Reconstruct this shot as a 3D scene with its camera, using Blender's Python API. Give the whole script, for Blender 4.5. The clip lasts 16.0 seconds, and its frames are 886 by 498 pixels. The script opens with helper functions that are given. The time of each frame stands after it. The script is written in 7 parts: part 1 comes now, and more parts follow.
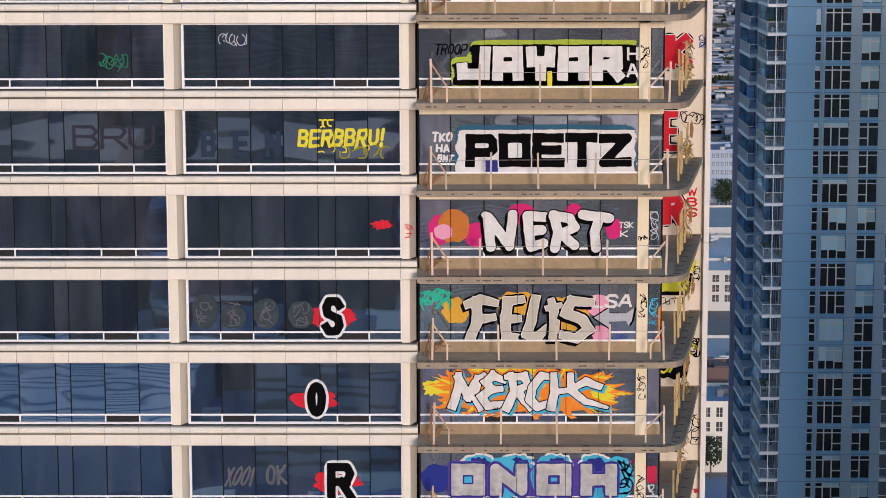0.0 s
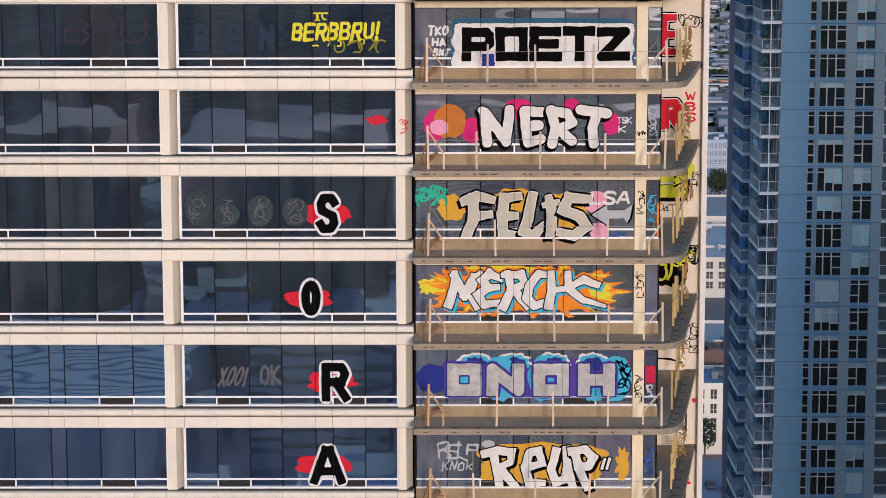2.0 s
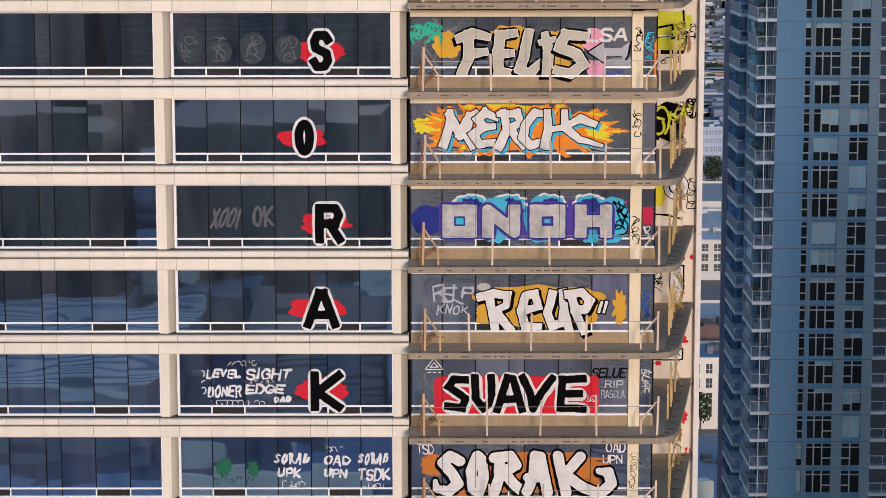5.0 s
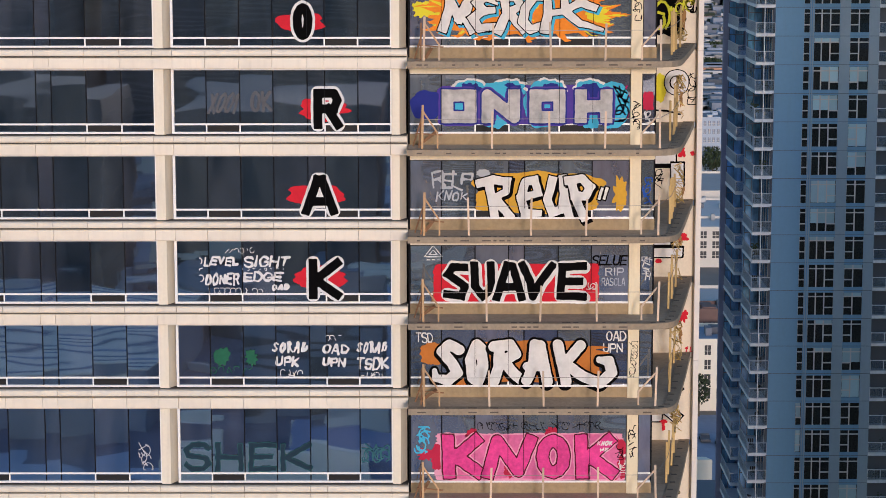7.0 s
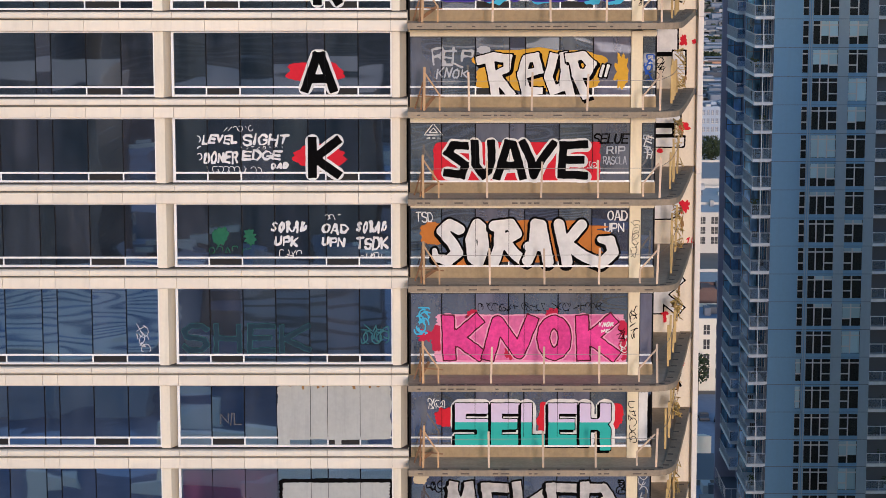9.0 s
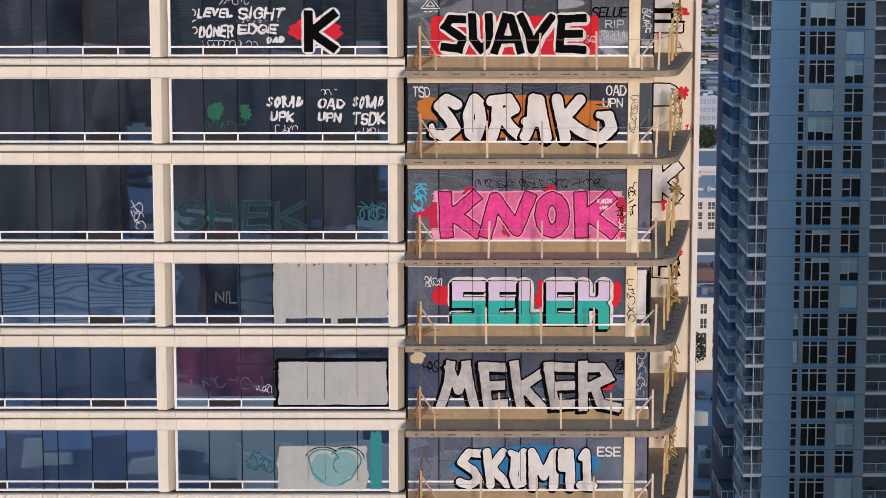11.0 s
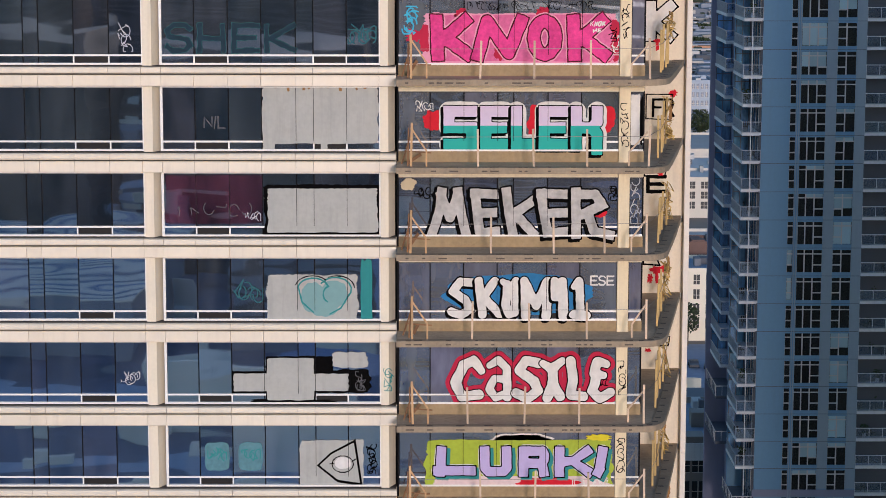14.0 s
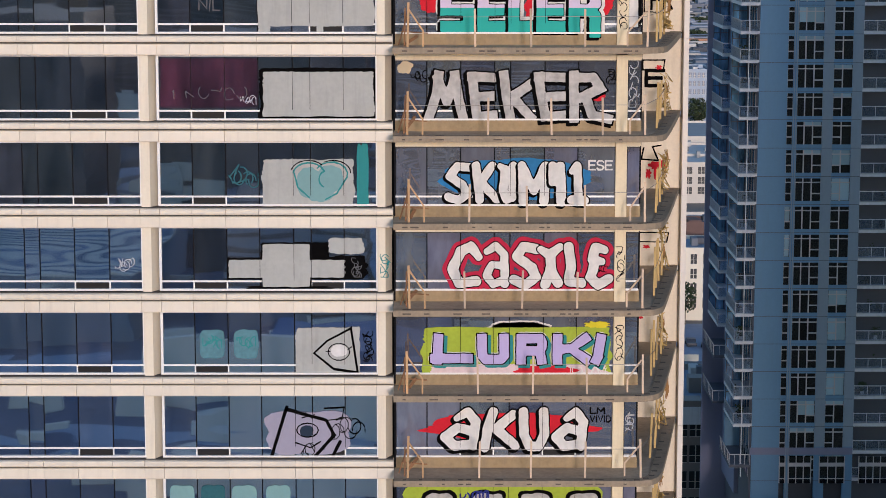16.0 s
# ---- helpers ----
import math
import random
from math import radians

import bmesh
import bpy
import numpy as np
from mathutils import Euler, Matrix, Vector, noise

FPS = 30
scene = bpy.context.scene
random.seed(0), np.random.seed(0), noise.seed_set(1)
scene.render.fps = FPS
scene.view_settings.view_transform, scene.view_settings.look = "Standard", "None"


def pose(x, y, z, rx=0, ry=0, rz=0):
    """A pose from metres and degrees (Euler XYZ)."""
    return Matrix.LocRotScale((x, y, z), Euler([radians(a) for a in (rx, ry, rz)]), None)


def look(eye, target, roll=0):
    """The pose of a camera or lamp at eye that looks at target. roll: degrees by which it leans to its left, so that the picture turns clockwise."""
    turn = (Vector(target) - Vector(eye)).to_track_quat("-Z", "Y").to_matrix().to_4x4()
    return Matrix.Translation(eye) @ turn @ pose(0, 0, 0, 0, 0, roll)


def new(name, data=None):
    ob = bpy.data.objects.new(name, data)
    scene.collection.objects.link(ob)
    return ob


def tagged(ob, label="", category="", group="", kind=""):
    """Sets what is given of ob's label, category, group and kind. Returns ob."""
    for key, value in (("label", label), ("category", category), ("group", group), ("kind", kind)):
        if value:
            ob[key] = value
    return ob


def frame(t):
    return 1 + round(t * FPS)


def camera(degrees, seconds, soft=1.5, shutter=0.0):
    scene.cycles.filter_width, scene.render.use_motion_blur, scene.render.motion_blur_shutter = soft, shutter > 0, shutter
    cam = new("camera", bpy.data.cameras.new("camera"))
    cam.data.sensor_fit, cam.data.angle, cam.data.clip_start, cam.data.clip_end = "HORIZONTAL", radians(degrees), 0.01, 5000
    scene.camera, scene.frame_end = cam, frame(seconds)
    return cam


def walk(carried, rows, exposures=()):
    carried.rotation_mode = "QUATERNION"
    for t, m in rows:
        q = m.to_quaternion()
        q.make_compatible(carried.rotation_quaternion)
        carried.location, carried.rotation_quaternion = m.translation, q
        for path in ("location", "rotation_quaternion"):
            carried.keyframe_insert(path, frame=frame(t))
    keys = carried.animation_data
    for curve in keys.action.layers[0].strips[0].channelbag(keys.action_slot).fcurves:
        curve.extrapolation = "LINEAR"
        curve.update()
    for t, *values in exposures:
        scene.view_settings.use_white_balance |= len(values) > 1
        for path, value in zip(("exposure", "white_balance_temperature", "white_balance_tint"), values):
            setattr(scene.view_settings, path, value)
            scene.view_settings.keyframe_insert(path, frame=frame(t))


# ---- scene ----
cam = camera(22.0, 16.0, soft=0.5)
# seconds, place, turn to the left, upwards, lean
ROWS = [
    (0.0, 0.291, -87.465, 124.845, 0.487, -8.827, 0.113),
    (0.5, 0.238, -87.316, 123.841, 0.418, -8.838, 0.103),
    (1.0, 0.205, -87.196, 122.817, 0.375, -8.841, 0.095),
    (1.5, 0.186, -87.103, 121.779, 0.345, -8.838, 0.089),
    (2.0, 0.177, -87.032, 120.735, 0.321, -8.829, 0.085),
    (2.5, 0.174, -86.982, 119.685, 0.300, -8.818, 0.082),
    (3.0, 0.174, -86.949, 118.631, 0.278, -8.804, 0.079),
    (3.5, 0.174, -86.930, 117.572, 0.257, -8.790, 0.078),
    (4.0, 0.174, -86.923, 116.508, 0.235, -8.775, 0.076),
    (6.5, 0.129, -86.992, 111.005, 0.155, -8.710, 0.062),
    (7.0, 0.112, -87.014, 109.855, 0.146, -8.700, 0.057),
    (7.5, 0.093, -87.035, 108.687, 0.137, -8.691, 0.051),
    (8.0, 0.074, -87.054, 107.501, 0.129, -8.683, 0.044),
    (8.5, 0.056, -87.071, 106.301, 0.120, -8.676, 0.037),
    (9.0, 0.039, -87.085, 105.089, 0.108, -8.669, 0.029),
    (9.5, 0.024, -87.094, 103.870, 0.093, -8.662, 0.020),
    (10.0, 0.014, -87.099, 102.647, 0.075, -8.655, 0.010),
    (12.5, 0.028, -87.057, 96.679, -0.067, -8.616, -0.036),
    (13.0, 0.043, -87.038, 95.543, -0.098, -8.607, -0.042),
    (13.5, 0.060, -87.017, 94.429, -0.127, -8.598, -0.047),
    (14.0, 0.076, -86.994, 93.331, -0.152, -8.591, -0.050),
    (14.5, 0.089, -86.972, 92.241, -0.173, -8.584, -0.050),
    (15.0, 0.096, -86.951, 91.144, -0.192, -8.581, -0.047),
    (15.5, 0.092, -86.933, 90.017, -0.212, -8.580, -0.040),
    (16.0, 0.072, -86.921, 88.830, -0.238, -8.585, -0.029),
]
walk(cam, [(t, pose(x, y, z, 90 + pitch, roll, yaw)) for t, x, y, z, yaw, pitch, roll in ROWS],
     exposures=((0.0, -0.02, 5930, 18), (3.0, -0.02, 6030, 18), (6.5, -0.03, 6110, 18), (16.0, -0.03, 6110, 18)))

# ---- light: a low evening sun behind the camera, and the sky ----
SUN_UP, SUN_SIDE = radians(6), radians(-8)
world = bpy.data.worlds.new("evening_sky")
scene.world = world
world.use_nodes = True
wn = world.node_tree
sky = wn.nodes.new("ShaderNodeTexSky")
sky.sky_type, sky.sun_disc = "NISHITA", False
sky.sun_elevation, sky.sun_rotation = SUN_UP, math.pi + SUN_SIDE
sky.altitude, sky.air_density, sky.dust_density, sky.ozone_density = 100, 1.2, 0.6, 3.0
wn.links.new(sky.outputs[0], wn.nodes["Background"].inputs[0])
wn.nodes["Background"].inputs[1].default_value = 0.27
sun = new("sun", bpy.data.lights.new("sun", "SUN"))
sun.data.energy, sun.data.angle, sun.data.color = 2.2, radians(8), (1.0, 0.865, 0.775)
sun.matrix_world = look((-math.sin(SUN_SIDE) * 300, -math.cos(SUN_SIDE) * 300, math.tan(SUN_UP) * 300), (0, 0, 0))


# ---- materials ----
def ramp(nt, source, stops):
    node = nt.nodes.new("ShaderNodeValToRGB")
    node.color_ramp.elements[0].position, node.color_ramp.elements[0].color = stops[0][0], (*stops[0][1], 1)
    node.color_ramp.elements[1].position, node.color_ramp.elements[1].color = stops[-1][0], (*stops[-1][1], 1)
    for place, colour in stops[1:-1]:
        node.color_ramp.elements.new(place).color = (*colour, 1)
    nt.links.new(source, node.inputs[0])
    return node.outputs[0]


def noise_of(nt, coords, scale, detail=4, rough=0.55, stretch=(1, 1, 1)):
    mapping = nt.nodes.new("ShaderNodeMapping")
    mapping.inputs["Scale"].default_value = stretch
    nt.links.new(coords, mapping.inputs[0])
    node = nt.nodes.new("ShaderNodeTexNoise")
    node.inputs["Scale"].default_value, node.inputs["Detail"].default_value = scale, detail
    node.inputs["Roughness"].default_value = rough
    nt.links.new(mapping.outputs[0], node.inputs["Vector"])
    return node.outputs["Fac"]


def mixed(nt, fac, a, b, kind="MIX"):
    node = nt.nodes.new("ShaderNodeMix")
    node.data_type, node.blend_type = "RGBA", kind
    for value, socket in ((fac, node.inputs[0]), (a, node.inputs[6]), (b, node.inputs[7])):
        if isinstance(value, (int, float)):
            socket.default_value = value
        elif isinstance(value, tuple):
            socket.default_value = (*value, 1)
        else:
            nt.links.new(value, socket)
    return node.outputs[2]


def surface(name, colour, rough=0.6, metal=0.0, spread=0.12, big=0.35, small=9.0, streak=0.0, dirt=(0.25, 0.2, 0.16), bump=0.15, vary=0.0, spec=0.5, island=False):
    """A painted, cast or cut surface: two scales of variation, dirt streaks that run down, fine relief."""
    m = bpy.data.materials.new(name)
    m.use_nodes = True
    nt = m.node_tree
    b = nt.nodes["Principled BSDF"]
    where = nt.nodes.new("ShaderNodeNewGeometry").outputs["Position"]
    dark = tuple(c * (1 - spread) for c in colour)
    light = tuple(min(1, c * (1 + spread * 0.7)) for c in colour)
    col = ramp(nt, noise_of(nt, where, big, 5), [(0.3, dark), (0.7, light)])
    col = mixed(nt, 0.5, col, ramp(nt, noise_of(nt, where, small, 3), [(0.25, dark), (0.75, light)]))
    if streak:
        run = ramp(nt, noise_of(nt, where, 1.0, 5, 0.65, (2.6, 2.6, 0.22)), [(0.5, (0, 0, 0)), (0.78, (streak,) * 3)])
        col = mixed(nt, run, col, dirt)
    if vary:
        info = nt.nodes.new("ShaderNodeNewGeometry").outputs["Random Per Island"] if island else nt.nodes.new("ShaderNodeObjectInfo").outputs["Random"]
        col = mixed(nt, 1.0, col, ramp(nt, info, [(0.0, (1 - vary,) * 3), (1.0, (1, 1, 1))]), "MULTIPLY")
    nt.links.new(col, b.inputs["Base Color"])
    b.inputs["Roughness"].default_value, b.inputs["Metallic"].default_value = rough, metal
    b.inputs["Specular IOR Level"].default_value = spec
    if bump:
        node = nt.nodes.new("ShaderNodeBump")
        node.inputs["Strength"].default_value, node.inputs["Distance"].default_value = bump, 0.02
        nt.links.new(noise_of(nt, where, small * 2.5, 4), node.inputs["Height"])
        nt.links.new(node.outputs[0], b.inputs["Normal"])
    return m


def glazing(name, tint, gloss=0.34, wave=0.02, size=0.33, seen=0.32, diffuse_tint=(0.12, 0.13, 0.15), patchy=1.0, fine=0.6):
    """Coated window glass: a wavy mirror film over a dark tint, with a diffuse layer for dust and reflected haze."""
    m = bpy.data.materials.new(name)
    m.use_nodes = True
    nt = m.node_tree
    nt.nodes.remove(nt.nodes["Principled BSDF"])
    out = nt.nodes["Material Output"]
    where = nt.nodes.new("ShaderNodeNewGeometry").outputs["Position"]
    rand = nt.nodes.new("ShaderNodeObjectInfo").outputs["Random"]
    shift = nt.nodes.new("ShaderNodeVectorMath")
    shift.operation = "MULTIPLY_ADD"
    nt.links.new(rand, shift.inputs[0])
    shift.inputs[1].default_value = (9, 5, 13)
    nt.links.new(where, shift.inputs[2])
    bump = nt.nodes.new("ShaderNodeBump")
    bump.inputs["Strength"].default_value, bump.inputs["Distance"].default_value = 1.0, wave
    nt.links.new(noise_of(nt, shift.outputs[0], size, fine, 0.4, (0.7, 1, 2.2)), bump.inputs["Height"])
    mirror = nt.nodes.new("ShaderNodeBsdfGlossy")
    mirror.inputs["Roughness"].default_value = 0.015
    mirror.inputs["Color"].default_value = (0.93, 0.95, 1.0, 1)
    nt.links.new(bump.outputs[0], mirror.inputs["Normal"])
    clear = nt.nodes.new("ShaderNodeBsdfTransparent")
    clear.inputs["Color"].default_value = (*tint, 1)
    dusty = nt.nodes.new("ShaderNodeBsdfDiffuse")
    veil = nt.nodes.new("ShaderNodeMix")
    veil.data_type, veil.blend_type = "RGBA", "MULTIPLY"
    veil.inputs[0].default_value = 1.0
    nt.links.new(ramp(nt, rand, [(0.0, (0.55, 0.55, 0.62)), (0.5, (0.95, 1.05, 0.9)), (1.0, (1.45, 1.35, 1.4))]), veil.inputs[7])
    nt.links.new(veil.outputs[2], dusty.inputs["Color"])
    veil = veil.inputs[6]
    nt.links.new(ramp(nt, noise_of(nt, shift.outputs[0], 0.8, 6, 0.6, (1.4, 1, 0.45)), [(0.3, tuple(c * (1 - 0.85 * patchy) for c in diffuse_tint)), (0.72, tuple(c * (1 + 0.7 * patchy) for c in diffuse_tint))]), veil)
    base = nt.nodes.new("ShaderNodeMixShader")
    base.inputs[0].default_value = seen
    nt.links.new(clear.outputs[0], base.inputs[1])
    nt.links.new(dusty.outputs[0], base.inputs[2])
    fresnel = nt.nodes.new("ShaderNodeFresnel")
    fresnel.inputs["IOR"].default_value = 1.5
    fac = nt.nodes.new("ShaderNodeMath")
    fac.operation = "ADD"
    nt.links.new(fresnel.outputs[0], fac.inputs[0])
    fac.inputs[1].default_value = gloss
    mix = nt.nodes.new("ShaderNodeMixShader")
    nt.links.new(fac.outputs[0], mix.inputs[0])
    nt.links.new(base.outputs[0], mix.inputs[1])
    nt.links.new(mirror.outputs[0], mix.inputs[2])
    nt.links.new(mix.outputs[0], out.inputs["Surface"])
    return m


CREAM = surface("cream_metal_panel", (0.80, 0.715, 0.575), 0.42, spread=0.06, big=0.25, small=4, streak=0.22, dirt=(0.42, 0.34, 0.26), bump=0.05, vary=0.08)
PIER = surface("cream_render", (0.78, 0.70, 0.55), 0.6, spread=0.08, streak=0.3, dirt=(0.4, 0.33, 0.26), bump=0.1)
BALCONY_CREAM = surface("yellowed_cream_render", (0.79, 0.675, 0.46), 0.65, spread=0.1, streak=0.35, dirt=(0.42, 0.32, 0.2), bump=0.12)
WHITE = surface("white_frame_paint", (0.82, 0.80, 0.76), 0.4, spread=0.05, bump=0.0)
DARK = surface("dark_mullion", (0.008, 0.008, 0.010), 0.7, spread=0.1, bump=0.0, spec=0.1)
GASKET = surface("dark_joint", (0.05, 0.045, 0.04), 0.8, spread=0.2, bump=0.0)
CONCRETE = surface("raw_concrete", (0.47, 0.375, 0.27), 0.9, spread=0.28, big=0.9, small=7, streak=0.5, dirt=(0.24, 0.18, 0.13), bump=0.4)
RIM = surface("slab_edge_concrete", (0.34, 0.265, 0.18), 0.9, spread=0.3, big=1.1, small=9, streak=0.45, dirt=(0.14, 0.12, 0.1), bump=0.4)
UPSTAND = surface("tan_upstand_render", (0.36, 0.262, 0.145), 0.9, spread=0.28, big=0.8, small=6, streak=0.55, dirt=(0.25, 0.19, 0.13), bump=0.3)
PALE_FIN = surface("pale_grey_fin_panel", (0.74, 0.69, 0.62), 0.6, spread=0.1, streak=0.25, dirt=(0.42, 0.36, 0.3), bump=0.1)
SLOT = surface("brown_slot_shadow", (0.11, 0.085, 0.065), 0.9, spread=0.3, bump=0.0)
FIN = surface("cream_end_wall", (0.76, 0.67, 0.52), 0.75, spread=0.12, streak=0.3, dirt=(0.38, 0.32, 0.26), bump=0.2)
GLASS = glazing("coated_window_glass", (0.16, 0.19, 0.23), gloss=0.54, wave=0.0065, size=0.36, diffuse_tint=(0.118, 0.122, 0.146), seen=0.45, fine=0.4)
BALCONY_GLASS = glazing("dusty_balcony_glass", (0.16, 0.19, 0.23), gloss=0.26, diffuse_tint=(0.225, 0.235, 0.285), seen=0.6, patchy=0.45)
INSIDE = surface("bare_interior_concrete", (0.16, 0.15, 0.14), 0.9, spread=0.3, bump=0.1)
WOOD = surface("weathered_timber", (0.60, 0.42, 0.17), 0.8, spread=0.25, big=1.5, small=14, bump=0.3, vary=0.35)
RUST = surface("rusty_brown_timber", (0.30, 0.15, 0.07), 0.85, spread=0.3, big=1.5, small=14, bump=0.3, vary=0.3)
PALE_POST = surface("pale_guard_post", (0.72, 0.54, 0.38), 0.7, spread=0.2, big=1.5, small=14, bump=0.2, vary=0.3)
OCHRE = surface("ochre_timber", (0.62, 0.38, 0.19), 0.8, spread=0.25, big=1.5, small=14, bump=0.2, vary=0.3)
ROPE = surface("rusty_yellow_rope", (0.62, 0.42, 0.13), 0.9, spread=0.35, big=3.0, small=14, bump=0.0)
VENT = surface("dark_vent_louvre", (0.016, 0.015, 0.015), 0.6, spread=0.2, bump=0.0, spec=0.2)
CABLE = surface("steel_cable", (0.25, 0.23, 0.21), 0.5, metal=0.3, spread=0.1, bump=0.0)


# ---- mesh helpers ----
def box(bm, x0, x1, y0, y1, z0, z1):
    v = [bm.verts.new((x, y, z)) for z in (z0, z1) for y in (y0, y1) for x in (x0, x1)]
    for f in ((0, 2, 3, 1), (4, 5, 7, 6), (0, 1, 5, 4), (2, 6, 7, 3), (0, 4, 6, 2), (1, 3, 7, 5)):
        bm.faces.new([v[i] for i in f])


def beam(bm, a, b, w, d=None):
    """A square bar from a to b."""
    a, b, d = Vector(a), Vector(b), d or w
    way = (b - a).normalized()
    side = way.cross(Vector((0, 1, 0)) if abs(way.y) < 0.9 else Vector((1, 0, 0))).normalized()
    over = way.cross(side).normalized()
    v = [bm.verts.new(p + side * i * w / 2 + over * j * d / 2) for p in (a, b) for i, j in ((-1, -1), (1, -1), (1, 1), (-1, 1))]
    for f in ((3, 2, 1, 0), (4, 5, 6, 7), (0, 1, 5, 4), (1, 2, 6, 5), (2, 3, 7, 6), (3, 0, 4, 7)):
        bm.faces.new([v[i] for i in f])


def prism(bm, plan, z0, z1):
    """A plan outline, given anticlockwise from above, raised from z0 to z1."""
    low = [bm.verts.new((x, y, z0)) for x, y in plan]
    top = [bm.verts.new((x, y, z1)) for x, y in plan]
    bm.faces.new(low[::-1])
    bm.faces.new(top)
    for i in range(len(plan)):
        j = (i + 1) % len(plan)
        bm.faces.new((low[i], low[j], top[j], top[i]))


def profile(bm, outline, x0, x1):
    """A side outline of (y, z) drawn along x."""
    a = [bm.verts.new((x0, y, z)) for y, z in outline]
    b = [bm.verts.new((x1, y, z)) for y, z in outline]
    bm.faces.new(a)
    bm.faces.new(b[::-1])
    for i in range(len(outline)):
        j = (i + 1) % len(outline)
        bm.faces.new((a[j], a[i], b[i], b[j]))


def mesh_of(name, build, material):
    bm = bmesh.new()
    build(bm)
    bmesh.ops.recalc_face_normals(bm, faces=bm.faces)
    me = bpy.data.meshes.new(name)
    bm.to_mesh(me)
    bm.free()
    me.materials.append(material)
    return me


def part(name, build, material, parent=None, label="", at=(0, 0, 0)):
    """One mesh object under a thing or a part; build is a function of a bmesh, or a mesh to share."""
    me = build if isinstance(build, bpy.types.Mesh) else mesh_of(name, build, material)
    ob = new(name, me)
    ob.location = at
    if parent:
        ob.parent = parent
    return tagged(ob, label)


def thing(name, label, category, at=(0, 0, 0), group="", kind=""):
    ob = new(name)
    ob.location, ob.empty_display_size = at, 0.5
    return tagged(ob, label, category, group, kind)


# ---- the storeys of the painted tower ----
STOREYS = range(-2, 19)


def head(k):
    """The height of the window heads of storey k, counted downwards; storey 9 is taller."""
    return 120.0 - 3.3 * k - (0.53 if k > 9 else 0.0)


def deep(k):
    return 0.53 if k == 9 else 0.0


A, B = -10.41, -2.125          # the middle bay's glass
PANES = [0.0, 1.235, 2.52, 3.79, 5.10, 5.77, 7.04, 8.285]
MID = [A + p for p in PANES]
LEFT = [-11.17 - 8.25, -11.17 - 7.0, -11.17 - 5.96, -11.17 - 4.52, -11.17 - 3.93, -11.17 - 2.59, -11.17 - 1.25, -11.17]
FAR = [x - 9.0 for x in LEFT]
BALC = [-1.39, -0.18, 1.115, 2.41, 3.02, 4.33, 5.61, 7.05]
SLAB_FRONT = -2.3
EDGE = [(7.4, -2.3), (8.05, -2.26), (8.42, -2.08), (8.68, -1.72), (8.86, -1.2), (9.02, -0.3), (9.22, 0.9), (9.4, 2.0), (9.62, 3.4), (9.86, 4.9), (10.08, 6.4), (10.3, 7.8), (10.45, 8.8)]

tower = thing("apartment_tower", "unfinished high-rise tower with cream bands and paint-covered dark windows", "building", (0, 4, 0))
tower.location = (0, 0, 0)
# spandrel panel: ledge, nose, groove and lower band, 0.87 high above the head below it
BAND = [(-0.02, 0.0), (-0.36, 0.02), (-0.38, 0.05), (-0.38, 0.42), (-0.36, 0.45), (-0.16, 0.455), (-0.16, 0.505), (-0.38, 0.51), (-0.43, 0.53),
        (-0.45, 0.58), (-0.45, 0.68), (-0.43, 0.73), (-0.38, 0.755), (-0.12, 0.757), (-0.12, 0.79), (-0.02, 0.80)]
panel_meshes, pane_meshes = {}, {}


def panel_mesh(w):
    w = round(w, 3)
    if w not in panel_meshes:
        panel_meshes[w] = mesh_of("panel", lambda bm: profile(bm, BAND, 0.006, w - 0.006), CREAM)
    return panel_meshes[w]


def pane_mesh(w, h, glass):
    key = round(w, 3), round(h, 3), glass.name
    if key not in pane_meshes:
        pane_meshes[key] = mesh_of("pane", lambda bm: box(bm, 0.02, key[0] - 0.02, 0.0, 0.025, 0.0, key[1]), glass)
    return pane_meshes[key]


